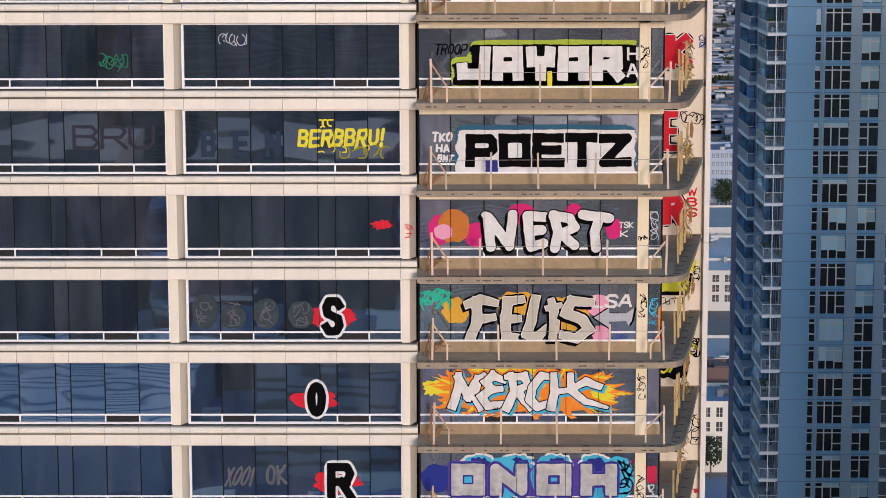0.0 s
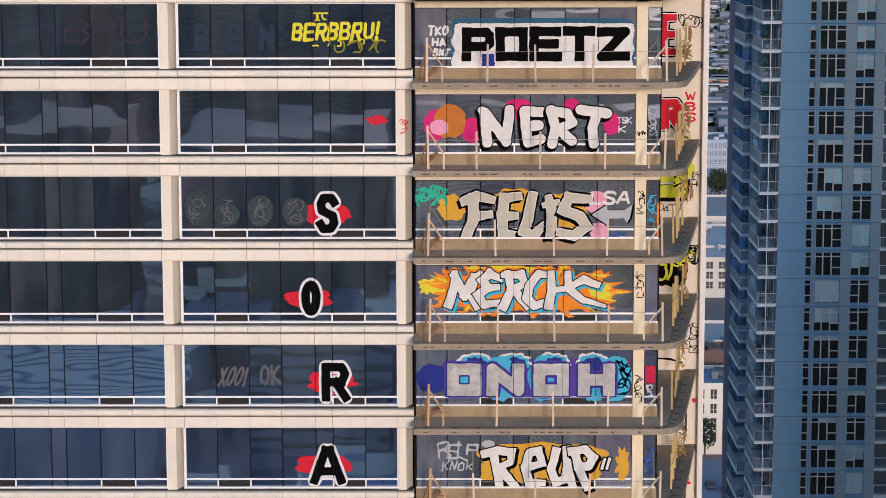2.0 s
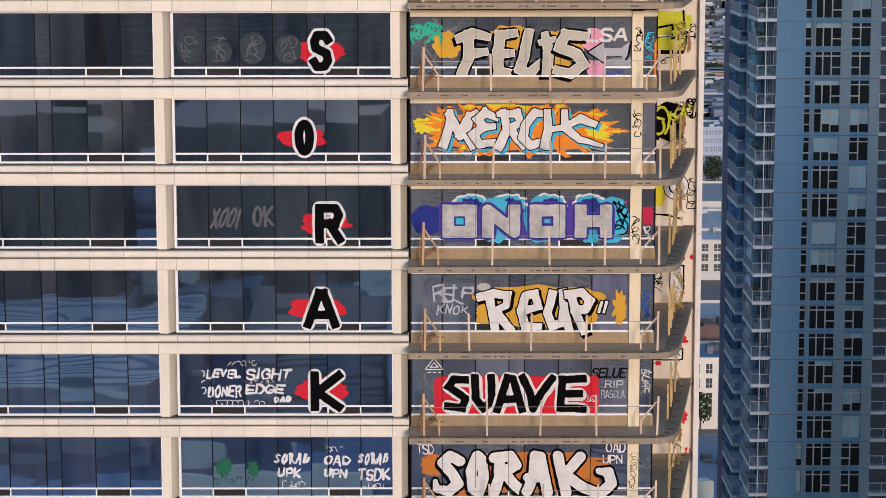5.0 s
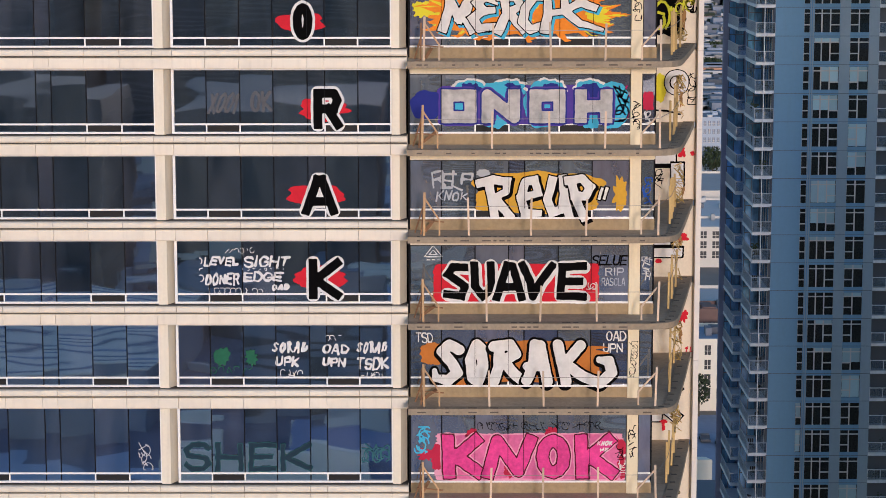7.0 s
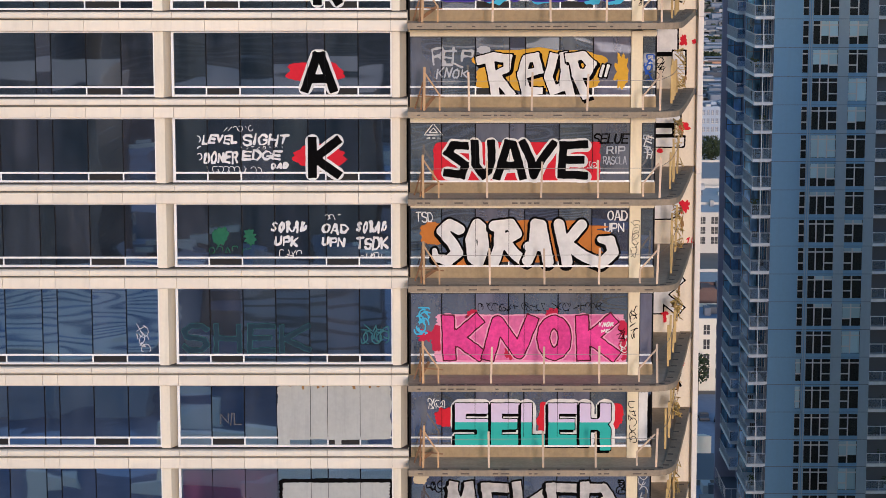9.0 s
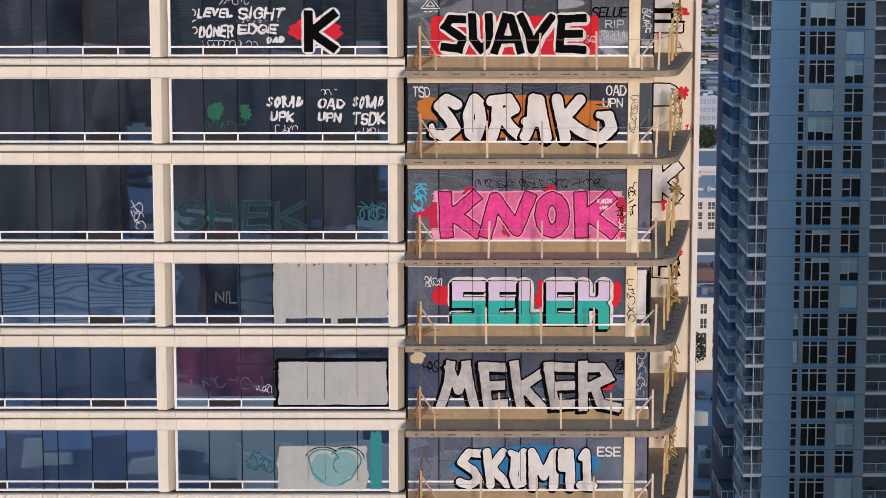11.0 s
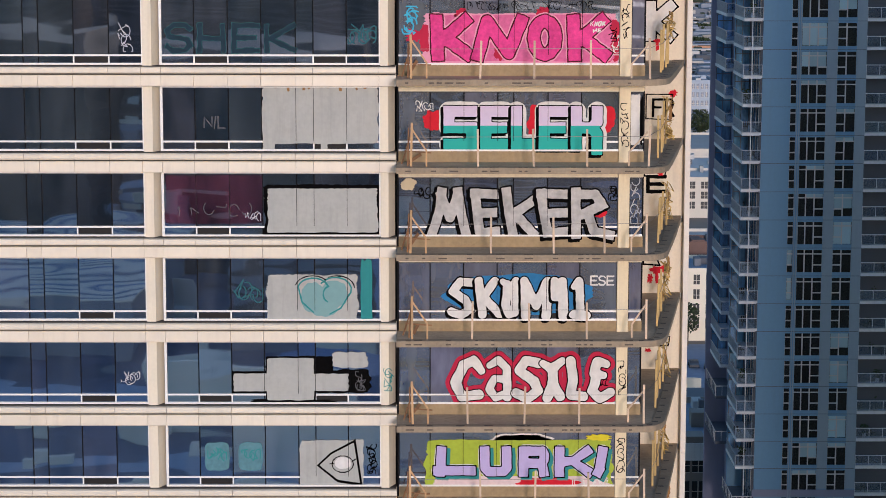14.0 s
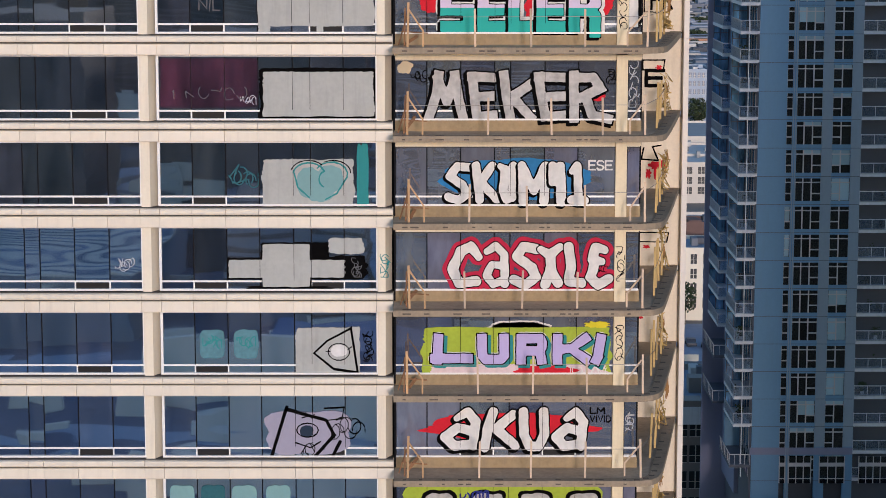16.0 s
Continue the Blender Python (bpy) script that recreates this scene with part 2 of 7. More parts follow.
def window(xs, k, low, high, vents, name="window", jambs=True):
    """A run of storey-high panes with dark mullions, a white transom, sill and head, and white-framed vents."""
    transom = head(k) - 2.12 - deep(k)

    x0, x1 = xs[0], xs[-1]

    def frame_mesh(bm):
        box(bm, x0 - 0.085, x1 + 0.045, -0.10, 0.03, low - 0.02, low + 0.05)
        box(bm, x0 - 0.085, x1 + 0.045, -0.06, 0.03, high - 0.045, high + 0.01)
        box(bm, x0 - 0.085, x0 + 0.01, -0.10, 0.03, low + 0.05, high - 0.045)
        box(bm, x1 - 0.01, x1 + 0.045, -0.10, 0.03, low + 0.05, high - 0.045)

    if jambs:
        ob = part(name, frame_mesh, WHITE, tower, "white-framed strip of dark coated glass")
    else:
        ob = part(name, lambda bm: box(bm, x0, x1, -0.08, 0.03, low - 0.02, low + 0.045), WHITE, tower, "strip of dusty balcony glass on a white sill")
        part("head_trim", lambda bm: box(bm, x0, x1, -0.04, 0.03, high - 0.03, high + 0.005), PIER, ob)
    part("transom", lambda bm: box(bm, xs[0], xs[-1], -0.022, 0.0, transom - 0.035, transom + 0.035), WHITE, ob)
    for a, b in zip(xs, xs[1:]):
        glass = GLASS if jambs else BALCONY_GLASS
        part("pane", pane_mesh(b - a, high - low, glass), glass, ob, at=(a, 0.0, low))
    for x in xs[1:-1]:
        part("mullion", lambda bm: (box(bm, x - 0.022, x + 0.022, -0.012, 0.0, low + 0.05, high - 0.045), box(bm, x - 0.008, x + 0.008, -0.07, -0.012, transom + 0.04, high - 0.05)), DARK, ob)
    for i in vents:
        part("vent_louvre", lambda bm: box(bm, xs[i] + 0.03, xs[i + 1] - 0.03, -0.01, -0.001, low + 0.06, transom - 0.05), VENT, ob, "dark vent louvre")
        for x in xs[i:i + 2]:
            part("vent_post", lambda bm: box(bm, x - 0.028, x + 0.028, -0.026, -0.0125, low + 0.05, transom - 0.035), WHITE, ob)
    return ob


# anchor slots in the slab rim, flat dark boxes for their shaded pockets: one on top and one in front, or across the
# curved side
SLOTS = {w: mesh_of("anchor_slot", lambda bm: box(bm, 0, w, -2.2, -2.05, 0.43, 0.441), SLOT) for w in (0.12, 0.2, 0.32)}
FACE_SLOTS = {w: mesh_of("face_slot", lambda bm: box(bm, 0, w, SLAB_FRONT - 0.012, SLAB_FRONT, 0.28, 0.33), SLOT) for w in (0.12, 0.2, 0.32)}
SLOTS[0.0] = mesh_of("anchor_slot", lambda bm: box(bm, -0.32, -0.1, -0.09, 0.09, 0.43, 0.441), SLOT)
for k in STOREYS:
    h, nxt = head(k), head(k + 1)
    sill = nxt + 0.84
    # bands of panels in front of the slab
    strip = part("spandrel", lambda bm: box(bm, FAR[0] - 0.6, -1.5, -0.2, 0.3, nxt + 0.004, nxt + 0.80), GASKET, tower, "cream panelled spandrel band")
    cuts = sorted(set(round(x, 3) for x in FAR + LEFT + MID)) + [-1.47]
    for a, b in zip(cuts, cuts[1:]):
        part("panel", panel_mesh(b - a), CREAM, strip, at=(a, 0, nxt))

    def cap(bm):
        profile(bm, [(y * 1.06 - 0.004, z * 0.98 + 0.008) for y, z in BAND], -1.462, -1.43)
    part("end_cap", cap, GASKET, strip, "dark end cap")
    window(MID, k, sill, h, (1, 5))
    window(LEFT, k, sill, h, (1, 5))
    window(FAR, k, sill, h, (1, 5))
    # piers between the bays
    for x0, x1 in ((A - 0.76, A), (B, -1.45), (LEFT[0] - 0.76, LEFT[0])):
        def pier(bm):
            mid = x0 + (x1 - x0) * 0.52
            box(bm, x0 + 0.045, mid, -0.20, 0.2, nxt + 0.80, h + 0.02)
            prism(bm, [(mid + 0.001, -0.17), (x1 - 0.085, 0.42), (mid + 0.001, 0.43)], nxt + 0.80, h + 0.02)
        part("pier", pier, PIER, tower, "cream pier between the window bays")
    # solid dark strip, in place of the gap's shade
    part("shadow_gap", lambda bm: box(bm, -1.449, -1.392, -0.12, 0.1, nxt + 0.436, h - 0.02), DARK, tower, "dark strip for the shaded gap beside the pier")
    # balcony glazing
    top = h - 0.17
    window(BALC, k, sill, top, (2, 5), "balcony_window", jambs=False)
    window([7.5, 7.99], k, sill, top, (), "balcony_window", jambs=False)

    def pillar(bm):
        box(bm, 7.05, 7.48, -0.16, 0.25, nxt + 0.4, h + 0.02)
    part("pier", pillar, BALCONY_CREAM, tower, "cream pier beside the balcony glass")

    def bulkhead(bm):
        box(bm, -1.44, 7.05, -0.03, 0.25, top + 0.01, h + 0.2)
        box(bm, 7.48, 8.02, -0.03, 0.25, top + 0.01, h + 0.2)
    part("bulkhead", bulkhead, BALCONY_CREAM, tower, "cream strip above the balcony glass")

    # dark strips laid on the bulkhead and glass head, in place of soffit shade
    def shade_lines(bm):
        for x0, x1 in ((-1.39, 7.05), (7.48, 8.0)):
            box(bm, x0, x1, -0.036, -0.0305, h + 0.05, h + 0.1)
            box(bm, x0, x1, -0.046, -0.041, top - 0.06, top - 0.022)
    part("groove", shade_lines, GASKET, tower, "thin dark strips for the shade above the balcony glass")

    def upstand(bm):
        box(bm, -1.44, 7.05, -0.06, 0.2, nxt + 0.4, sill - 0.02)
        box(bm, 7.48, 8.02, -0.06, 0.2, nxt + 0.4, sill - 0.02)
    part("upstand", upstand, UPSTAND, tower, "stained tan upstand below the glass")

    # balcony slab with a rim of anchor slots that turns the corner
    def slab(bm):
        plan = [(-1.45, SLAB_FRONT)] + EDGE + [(8.02, 8.8), (8.02, 0.2), (-1.45, 0.2)]
        prism(bm, plan, nxt + 0.21, nxt + 0.4)
    balcony = part("balcony", slab, CONCRETE, tower, "bare concrete balcony slab with a slotted rim")

    def rim(bm):
        line = [(-1.45, SLAB_FRONT)] + EDGE
        inner = []
        for i, (x, y) in enumerate(line):
            p, q = Vector(line[max(0, i - 1)]), Vector(line[min(len(line) - 1, i + 1)])
            n = Vector((-(q - p).y, (q - p).x)).normalized()
            inner.append((x + n.x * 0.46, y + n.y * 0.46))
        for i in range(len(line) - 1):
            prism(bm, [(line[i][0], line[i][1] - 0.006), (line[i + 1][0] + 0.004, line[i + 1][1] - 0.006), inner[i + 1], inner[i]], nxt + 0.204, nxt + 0.435)
    part("rim", rim, RIM, balcony, "grey slab rim")
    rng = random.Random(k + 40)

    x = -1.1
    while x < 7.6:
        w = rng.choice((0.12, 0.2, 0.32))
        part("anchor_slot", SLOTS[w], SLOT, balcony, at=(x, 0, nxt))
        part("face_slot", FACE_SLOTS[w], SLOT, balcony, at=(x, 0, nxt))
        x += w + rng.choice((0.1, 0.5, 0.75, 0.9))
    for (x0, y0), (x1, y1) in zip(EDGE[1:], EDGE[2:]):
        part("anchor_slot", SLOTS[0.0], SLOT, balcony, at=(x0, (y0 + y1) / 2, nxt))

    # end wall of the side balcony, with its lit edge
    part("end_wall", lambda bm: box(bm, 8.02, 10.52, 8.8, 9.1, nxt + 0.4, h + 0.15), FIN, tower, "cream end wall of the balcony")
    part("edge_fin", lambda bm: box(bm, 10.52, 10.74, 8.3, 9.2, nxt + 0.155, h + 0.145), PALE_FIN, tower, "cream vertical edge fin")
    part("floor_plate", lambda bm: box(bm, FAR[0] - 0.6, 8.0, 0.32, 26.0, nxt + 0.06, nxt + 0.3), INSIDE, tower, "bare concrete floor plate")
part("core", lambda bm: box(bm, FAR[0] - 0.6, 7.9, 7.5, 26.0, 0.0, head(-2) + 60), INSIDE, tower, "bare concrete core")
part("side_wall", lambda bm: box(bm, 7.99, 8.06, 0.26, 8.8, 0.0, head(-2)), DARK, tower, "dark side glazing")
# hidden mass, added to keep sky light off the neighbour's lower floors
part("rear_wing", lambda bm: box(bm, FAR[0] - 0.6, 11.5, 26.0, 112.0, 0.0, 96.0), INSIDE, tower, "unseen block added to shade the neighbour")
part("lower_storeys", lambda bm: box(bm, FAR[0] - 0.6, 8.0, 0.35, 7.4, 0.0, head(19) - 0.4), INSIDE, tower)
part("upper_storeys", lambda bm: box(bm, FAR[0] - 0.6, 8.0, -0.2, 7.4, head(-2) + 0.3, head(-2) + 60), PIER, tower)


# ---- temporary guard rails along the balconies ----
# where the three front posts of each storey stand
POSTS = {0: (0.93, 3.2, 5.1), 1: (1.35, 3.15, 5.3), 2: (0.95, 3.34, 5.78), 3: (1.67, 3.88, 5.88), 4: (1.75, 3.92, 5.95), 5: (1.72, 3.89, 5.97),
         6: (0.86, 3.2, 5.28), 7: (1.54, 3.57, 5.72), 8: (1.65, 3.72, 5.78), 9: (1.7, 3.72, 5.83), 10: (1.63, 3.72, 5.73), 11: (2.12, 4.5, 6.42),
         12: (1.42, 3.6, 5.78), 13: (1.26, 3.43, 5.52), 14: (1.77, 3.86, 5.93), 15: (1.82, 3.8, 5.88)}


def guard_rail(k, seed):
    z = head(k + 1) + 0.435
    rng = random.Random(seed)
    rail = thing("guard_rail", "makeshift guard rail of timber posts and cables on a balcony", "railing", (3, -1.9, z), "balcony guard rails")

    def post(x, y, tall, w, mat, lean=0.0):
        part("post", lambda bm: beam(bm, (x - 3, y + 1.9, 0), (x - 3 + lean, y + 1.9, tall), w), mat, rail)
    y = -1.82
    tilt = rng.uniform(-.04, .04)
    first = -0.88 + rng.uniform(-.06, .06)
    timber = PALE_POST if k < 5 else OCHRE
    post(first, y, 1.64, 0.085, timber, tilt)
    post(first - 0.12, y + 0.25, rng.uniform(1.1, 1.5), 0.06, RUST, rng.uniform(.0, .12))
    for x in POSTS.get(k, (1.5, 3.7, 5.8)):
        post(x, y, rng.uniform(1.36, 1.46), 0.075, PALE_POST, rng.uniform(-.04, .04))
    # a short post on either side, braced back to the tall one
    for x, yy, tall, x1, y1, z1 in ((first + 0.58, y, 0.62, first, y, 1.45), (7.42 + rng.uniform(-.1, .1), -1.55, 0.55, 8.0, -1.75, 1.3)):
        post(x, yy, tall, 0.065, timber if x < 3 else PALE_POST)
        part("brace", lambda bm: beam(bm, (x - 3, yy + 1.9, tall - 0.03), (x1 - 3, y1 + 1.9, z1), 0.06), OCHRE if x < 3 else PALE_POST, rail)
    post(8.02 + rng.uniform(-.05, .05), -1.75, 1.52, 0.08, PALE_POST, rng.uniform(-.05, .05))
    for x0, y0 in ((8.72, 1.1), (9.0, 3.0), (9.22, 4.5), (9.5, 6.2)):
        post(x0 + rng.uniform(-.05, .05), y0 + rng.uniform(-.4, .4), rng.uniform(1.3, 1.95), 0.08, WOOD, rng.uniform(-.06, .06))
    part("brace", lambda bm: beam(bm, (first - 3 - 0.35, 0.75, 0.03), (first - 3, 0.08, 1.2), 0.055), RUST, rail)
    part("brace", lambda bm: beam(bm, (first - 3 - 0.25, 0.35, 0.55), (first - 3 + 0.75, 0.2, 0.5), 0.045), RUST, rail)
    part("plank", lambda bm: beam(bm, (first - 3 + rng.uniform(-.2, .1), 1.0, 0.02), (first - 3 + rng.uniform(.2, .6), 1.3, rng.uniform(.25, .6)), 0.12, 0.03), RUST, rail, "rusty brown loose plank")

    # a tangle of yellow rope round the last posts of the side
    def tangle(bm):
        p = Vector((6.3, 8.0, 1.75))
        for _ in range(60):
            q = Vector((6.62 + rng.uniform(-.2, .2), 8.7 + rng.uniform(-1.1, .9), min(2.1, max(0.25, p.z + rng.uniform(-.35, .3)))))
            beam(bm, p, q, rng.uniform(0.012, 0.035))
            p = q
    part("rope", tangle, ROPE, rail, "tangled rusty yellow rope")
    part("cable", lambda bm: (beam(bm, (-3.9, 0.08, 1.1), (5.0, 0.1, 1.13), 0.016), beam(bm, (5.0, 0.1, 1.13), (5.75, 2.8, 1.15), 0.016), beam(bm, (5.75, 2.8, 1.15), (6.6, 8.2, 1.15), 0.016)), CABLE, rail, "thin grey guard cable")
    return rail


for k in STOREYS:
    guard_rail(k, 100 + k)
# ---- the neighbouring tower, grey-blue, in the shade ----
BLUE = surface("grey_blue_wall_paint", (0.20, 0.385, 0.57), 0.7, spread=0.07, big=0.08, small=2.5, streak=0.12, dirt=(0.2, 0.22, 0.26), bump=0.05)
GREYER = surface("cool_grey_wall", (0.35, 0.44, 0.52), 0.7, spread=0.07, big=0.08, small=2.5, streak=0.12, dirt=(0.2, 0.22, 0.26), bump=0.05)
# dark grey for the recessed side, the body behind and the podium
BLUE_DARK = surface("dark_grey_recess", (0.13, 0.14, 0.17), 0.7, spread=0.1, bump=0.05)
VIOLET = surface("violet_grey_wall_paint", (0.30, 0.31, 0.43), 0.7, spread=0.08, streak=0.15, bump=0.05)
PALE = surface("pale_grey_slab_paint", (0.9, 0.9, 0.9), 0.6, spread=0.08, streak=0.2, bump=0.05)
FRAME = surface("pale_window_frame", (0.66, 0.62, 0.60), 0.5, spread=0.06, bump=0.0)
PANE = glazing("dark_flat_glass", (0.2, 0.2, 0.22), 0.02, 0.004, 0.7, 0.1)
BLIND_SHEEN = surface("pale_blind_and_reflection", (0.50, 0.72, 0.80), 0.5, spread=0.1, bump=0.0, vary=0.3)
# bright blue diffuse colour, in place of the sky these panes reflect
SKYPANE = glazing("sky_tinted_glass", (0.06, 0.09, 0.14), 0.25, 0.006, 0.5, 0.8, diffuse_tint=(0.26, 0.58, 0.95))
RAILGLASS = glazing("clear_balcony_glass", (0.80, 0.85, 0.92), 0.03, 0.003, 0.5, 0.09, diffuse_tint=(0.5, 0.56, 0.64))
GUARD = surface("grey_guard_paint", (0.50, 0.53, 0.58), 0.5, spread=0.06, bump=0.0)
CURTAIN = surface("brown_curtain", (0.42, 0.30, 0.22), 0.9, spread=0.3, bump=0.0, vary=0.5)
YB = 144.0
block = thing("neighbour_tower", "grey-blue apartment tower with dark windows and stacked balconies", "building", (-0.14, 0, 0))
ROW0, ROW = 96.05, 2.9
rows = range(-12, 23)
OPEN = [(36.13, 36.71), (37.16, 39.74), (40.81, 42.72)]


def front_wall(bm):
    xs = [33.25] + [x for o in OPEN for x in o] + [43.75]
    for i in range(0, len(xs) - 1, 2):
        box(bm, xs[i], xs[i + 1], YB, YB + 0.3, 26.0, ROW0 - ROW * rows[0] + 0.6)
    for n in rows:
        t = ROW0 - ROW * n
        for a, b in OPEN:
            box(bm, a, b, YB + 0.002, YB + 0.3, t, t + ROW - 2.33)


part("wall", front_wall, BLUE, block, "grey-blue painted front wall")
# right-hand wall strips, greyer than the rest of the front
part("wall", lambda bm: [box(bm, a, b, YB - 0.004, YB, 33.2, 132) for a, b in ((39.75, 40.8), (42.73, 43.75))], GREYER, block, "greyer wall strip")
part("joints", lambda bm: [box(bm, 33.05, 43.7, YB - 0.012, YB, ROW0 - ROW * n - 2.72, ROW0 - ROW * n - 2.67) for n in rows], BLUE_DARK, block, "thin dark storey joints")
part("downpipe", lambda bm: (box(bm, 36.78, 36.86, YB - 0.1, YB, 27, 132), box(bm, 37.0, 37.08, YB - 0.12, YB, 27, 132)), GREYER, block, "pale downpipe")
rng = random.Random(7)
for n in rows:
    t = ROW0 - ROW * n
    for w, (a, b) in enumerate(OPEN):
        bars = ([], [37.93, 38.8], [41.7])[w]
        cols = [a] + bars + [b]

        def frames(bm):
            for x in bars:
                box(bm, x - 0.065, x + 0.065, YB + 0.06, YB + 0.16, t - 2.33, t)
            box(bm, a, b, YB + 0.07, YB + 0.15, t - 0.48, t - 0.36)
            c0, c1 = ((cols[0], cols[1]), (cols[-2], cols[-1]), (cols[0], cols[1]))[w]
            box(bm, c0, c1, YB + 0.065, YB + 0.155, t - 1.63, t - 1.5)
            for x in (a, b):
                box(bm, x - 0.01, x + 0.03, YB + 0.06, YB + 0.16, t - 2.33, t)
        win = part("window", frames, FRAME, block)
        for i in range(len(cols) - 1):
            part("pane", mesh_of("pane", lambda bm: box(bm, cols[i], cols[i + 1], YB + 0.12, YB + 0.14, t - 2.33, t), PANE), PANE, win)
        # drawn blinds; in the third column their pale blue also replaces the glass's reflection
        if rng.random() < (0.14, 0.3, 0.55)[w]:
            drop = rng.choice((0.36, 0.36, 1.5, 2.28) if w < 2 else (0.36, 1.5, 2.28, 2.28))
            first = rng.choice((0, 0, 1)) if w == 1 else 0
            for i in range(first, len(cols) - 1):
                part("blind", lambda bm: box(bm, cols[i] + 0.06, cols[i + 1] - 0.06, YB + 0.1, YB + 0.115, t - drop, t - 0.02), BLIND_SHEEN, win, "pale blue sheet for drawn blinds and pane reflection")
        if w and rng.random() < 0.6:
            x = rng.uniform(a + 0.2, b - 0.9)
            part("curtain", lambda bm: [box(bm, x + 0.13 * i, x + 0.1 + 0.13 * i, YB + 0.2 + 0.03 * (i % 2), YB + 0.22 + 0.03 * (i % 2), t - rng.choice((0.9, 2.2, 2.2)), t - 0.1) for i in range(rng.choice((2, 3, 5)))], CURTAIN, win, "dim brown curtain")
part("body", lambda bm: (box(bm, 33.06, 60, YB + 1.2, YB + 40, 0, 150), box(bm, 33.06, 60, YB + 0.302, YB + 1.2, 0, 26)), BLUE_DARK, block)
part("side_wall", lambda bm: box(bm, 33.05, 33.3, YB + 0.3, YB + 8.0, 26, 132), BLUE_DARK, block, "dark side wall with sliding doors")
part("return_wall", lambda bm: box(bm, 31.42, 33.05, YB + 8.0, YB + 8.4, 30, 132), BLUE, block, "grey-blue return wall")
part("return_wall", lambda bm: box(bm, 32.6, 33.05, YB + 8.4, YB + 19, 26, 132), VIOLET, block, "violet-grey return wall")
part("return_wall", lambda bm: box(bm, 30.25, 33.05, YB + 19, YB + 19.4, 20, 132), VIOLET, block, "violet-grey return wall")
part("rain_pipe", lambda bm: box(bm, 32.1, 32.18, YB - 0.12, YB - 0.04, 30, 132), PALE, block, "thin pale rain pipe")
part("right_wall", lambda bm: (box(bm, 43.45, 43.75, YB + 0.3, YB + 2.6, 26, 132), box(bm, 43.75, 60, YB + 2.6, YB + 2.9, 26, 132)), BLUE, block)


def rail(bm, x0, x1, y, z, step):
    box(bm, x0, x1, y, y + 0.06, z + 1.33, z + 1.41)
    count = max(2, round((x1 - x0) / step))
    for i in range(count + 1):
        x = x0 + (x1 - x0) * i / count
        box(bm, x - 0.025, x + 0.025, y + 0.005, y + 0.05, z + 0.3, z + 1.33)


def side_rail(bm, x, y0, y1, z, step):
    box(bm, x, x + 0.06, y0, y1, z + 1.33, z + 1.41)
    count = round((y1 - y0) / step)
    for i in range(count):
        y = y0 + (y1 - y0) * (i + 0.5) / count
        box(bm, x + 0.005, x + 0.05, y - 0.06, y + 0.06, z + 0.3, z + 1.33)


def stack(x0, x1, y0, y1, z, deep):
    b = part("balcony", lambda bm: box(bm, x0, x1, y0, y1, z - 0.02, z + 0.3), PALE, block, "balcony with a pale slab edge and picket guard")
    part("guard", lambda bm: rail(bm, x0, x1, y0 + 0.02, z, 0.9 if deep else 1.45), GUARD if deep else PALE, b)
    part("guard_glass", lambda bm: box(bm, x0 + 0.06, x1, y0 + 0.1, y0 + 0.12, z + 0.36, z + 1.3), RAILGLASS, b, "clear glass guard")
    part("side_guard", lambda bm: side_rail(bm, x0 + 0.02, y0 + 0.1, y1, z, 0.5), GUARD, b)
    if deep:
        part("guard_glass", lambda bm: box(bm, x0 + 0.1, x0 + 0.12, y0 + 0.15, y1, z + 0.36, z + 1.3), RAILGLASS, b, "clear glass guard")
    return b


def balcony_window(x0, x1, y, z, bars, sash):
    win = part("window", lambda bm: ([box(bm, x - 0.035, x + 0.035, y - 0.07, y, z + 0.32, z + 2.64) for x in (x0, *bars, x1)], box(bm, x0, x1, y - 0.065, y - 0.005, z + 1.95, z + 2.04)), BLUE_DARK if sash is SKYPANE else FRAME, block)
    cols = [x0, *bars, x1]
    for i in range(len(cols) - 1):
        part("pane", lambda bm: box(bm, cols[i], cols[i + 1], y - 0.03, y - 0.004, z + 0.32, z + 2.64), sash, win)
    return win


for n in rows:
    z = ROW0 - ROW * n - 2.72
    if z > 33:
        stack(31.3, 33.22, YB, YB + 8.0, z, True)
        balcony_window(31.5, 33.0, YB + 7.98, z, (32.2,), SKYPANE)
    if z > 44:
        stack(30.75, 32.6, YB + 10, YB + 19, z, True)
        balcony_window(30.9, 32.5, YB + 18.98, z, (31.6,), SKYPANE)
    stack(43.78, 52, YB + 0.1, YB + 2.6, z, False)
    win = balcony_window(44.6, 47.2, YB + 2.59, z, (45.4, 46.3), PANE)
    if rng.random() < 0.45:
        i = rng.choice((44.65, 45.45, 46.35))
        part("blind", lambda bm: box(bm, i, i + 0.75, YB + 2.51, YB + 2.53, z + rng.choice((0.5, 1.4)), z + 2.6), BLIND_SHEEN, win, "pale blue sheet for drawn blinds and pane reflection")
    door = part("sliding_door", lambda bm: [box(bm, 33.0, 33.06, YB + y, YB + y + 0.12, z + 0.3, z + 2.6) for y in (0.7, 2.6, 4.5, 6.4)], FRAME, block)
    for y in (0.82, 2.72, 4.62):
        part("pane", lambda bm: box(bm, 33.02, 33.045, YB + y, YB + y + 1.78, z + 0.3, z + 2.6), PANE, door)

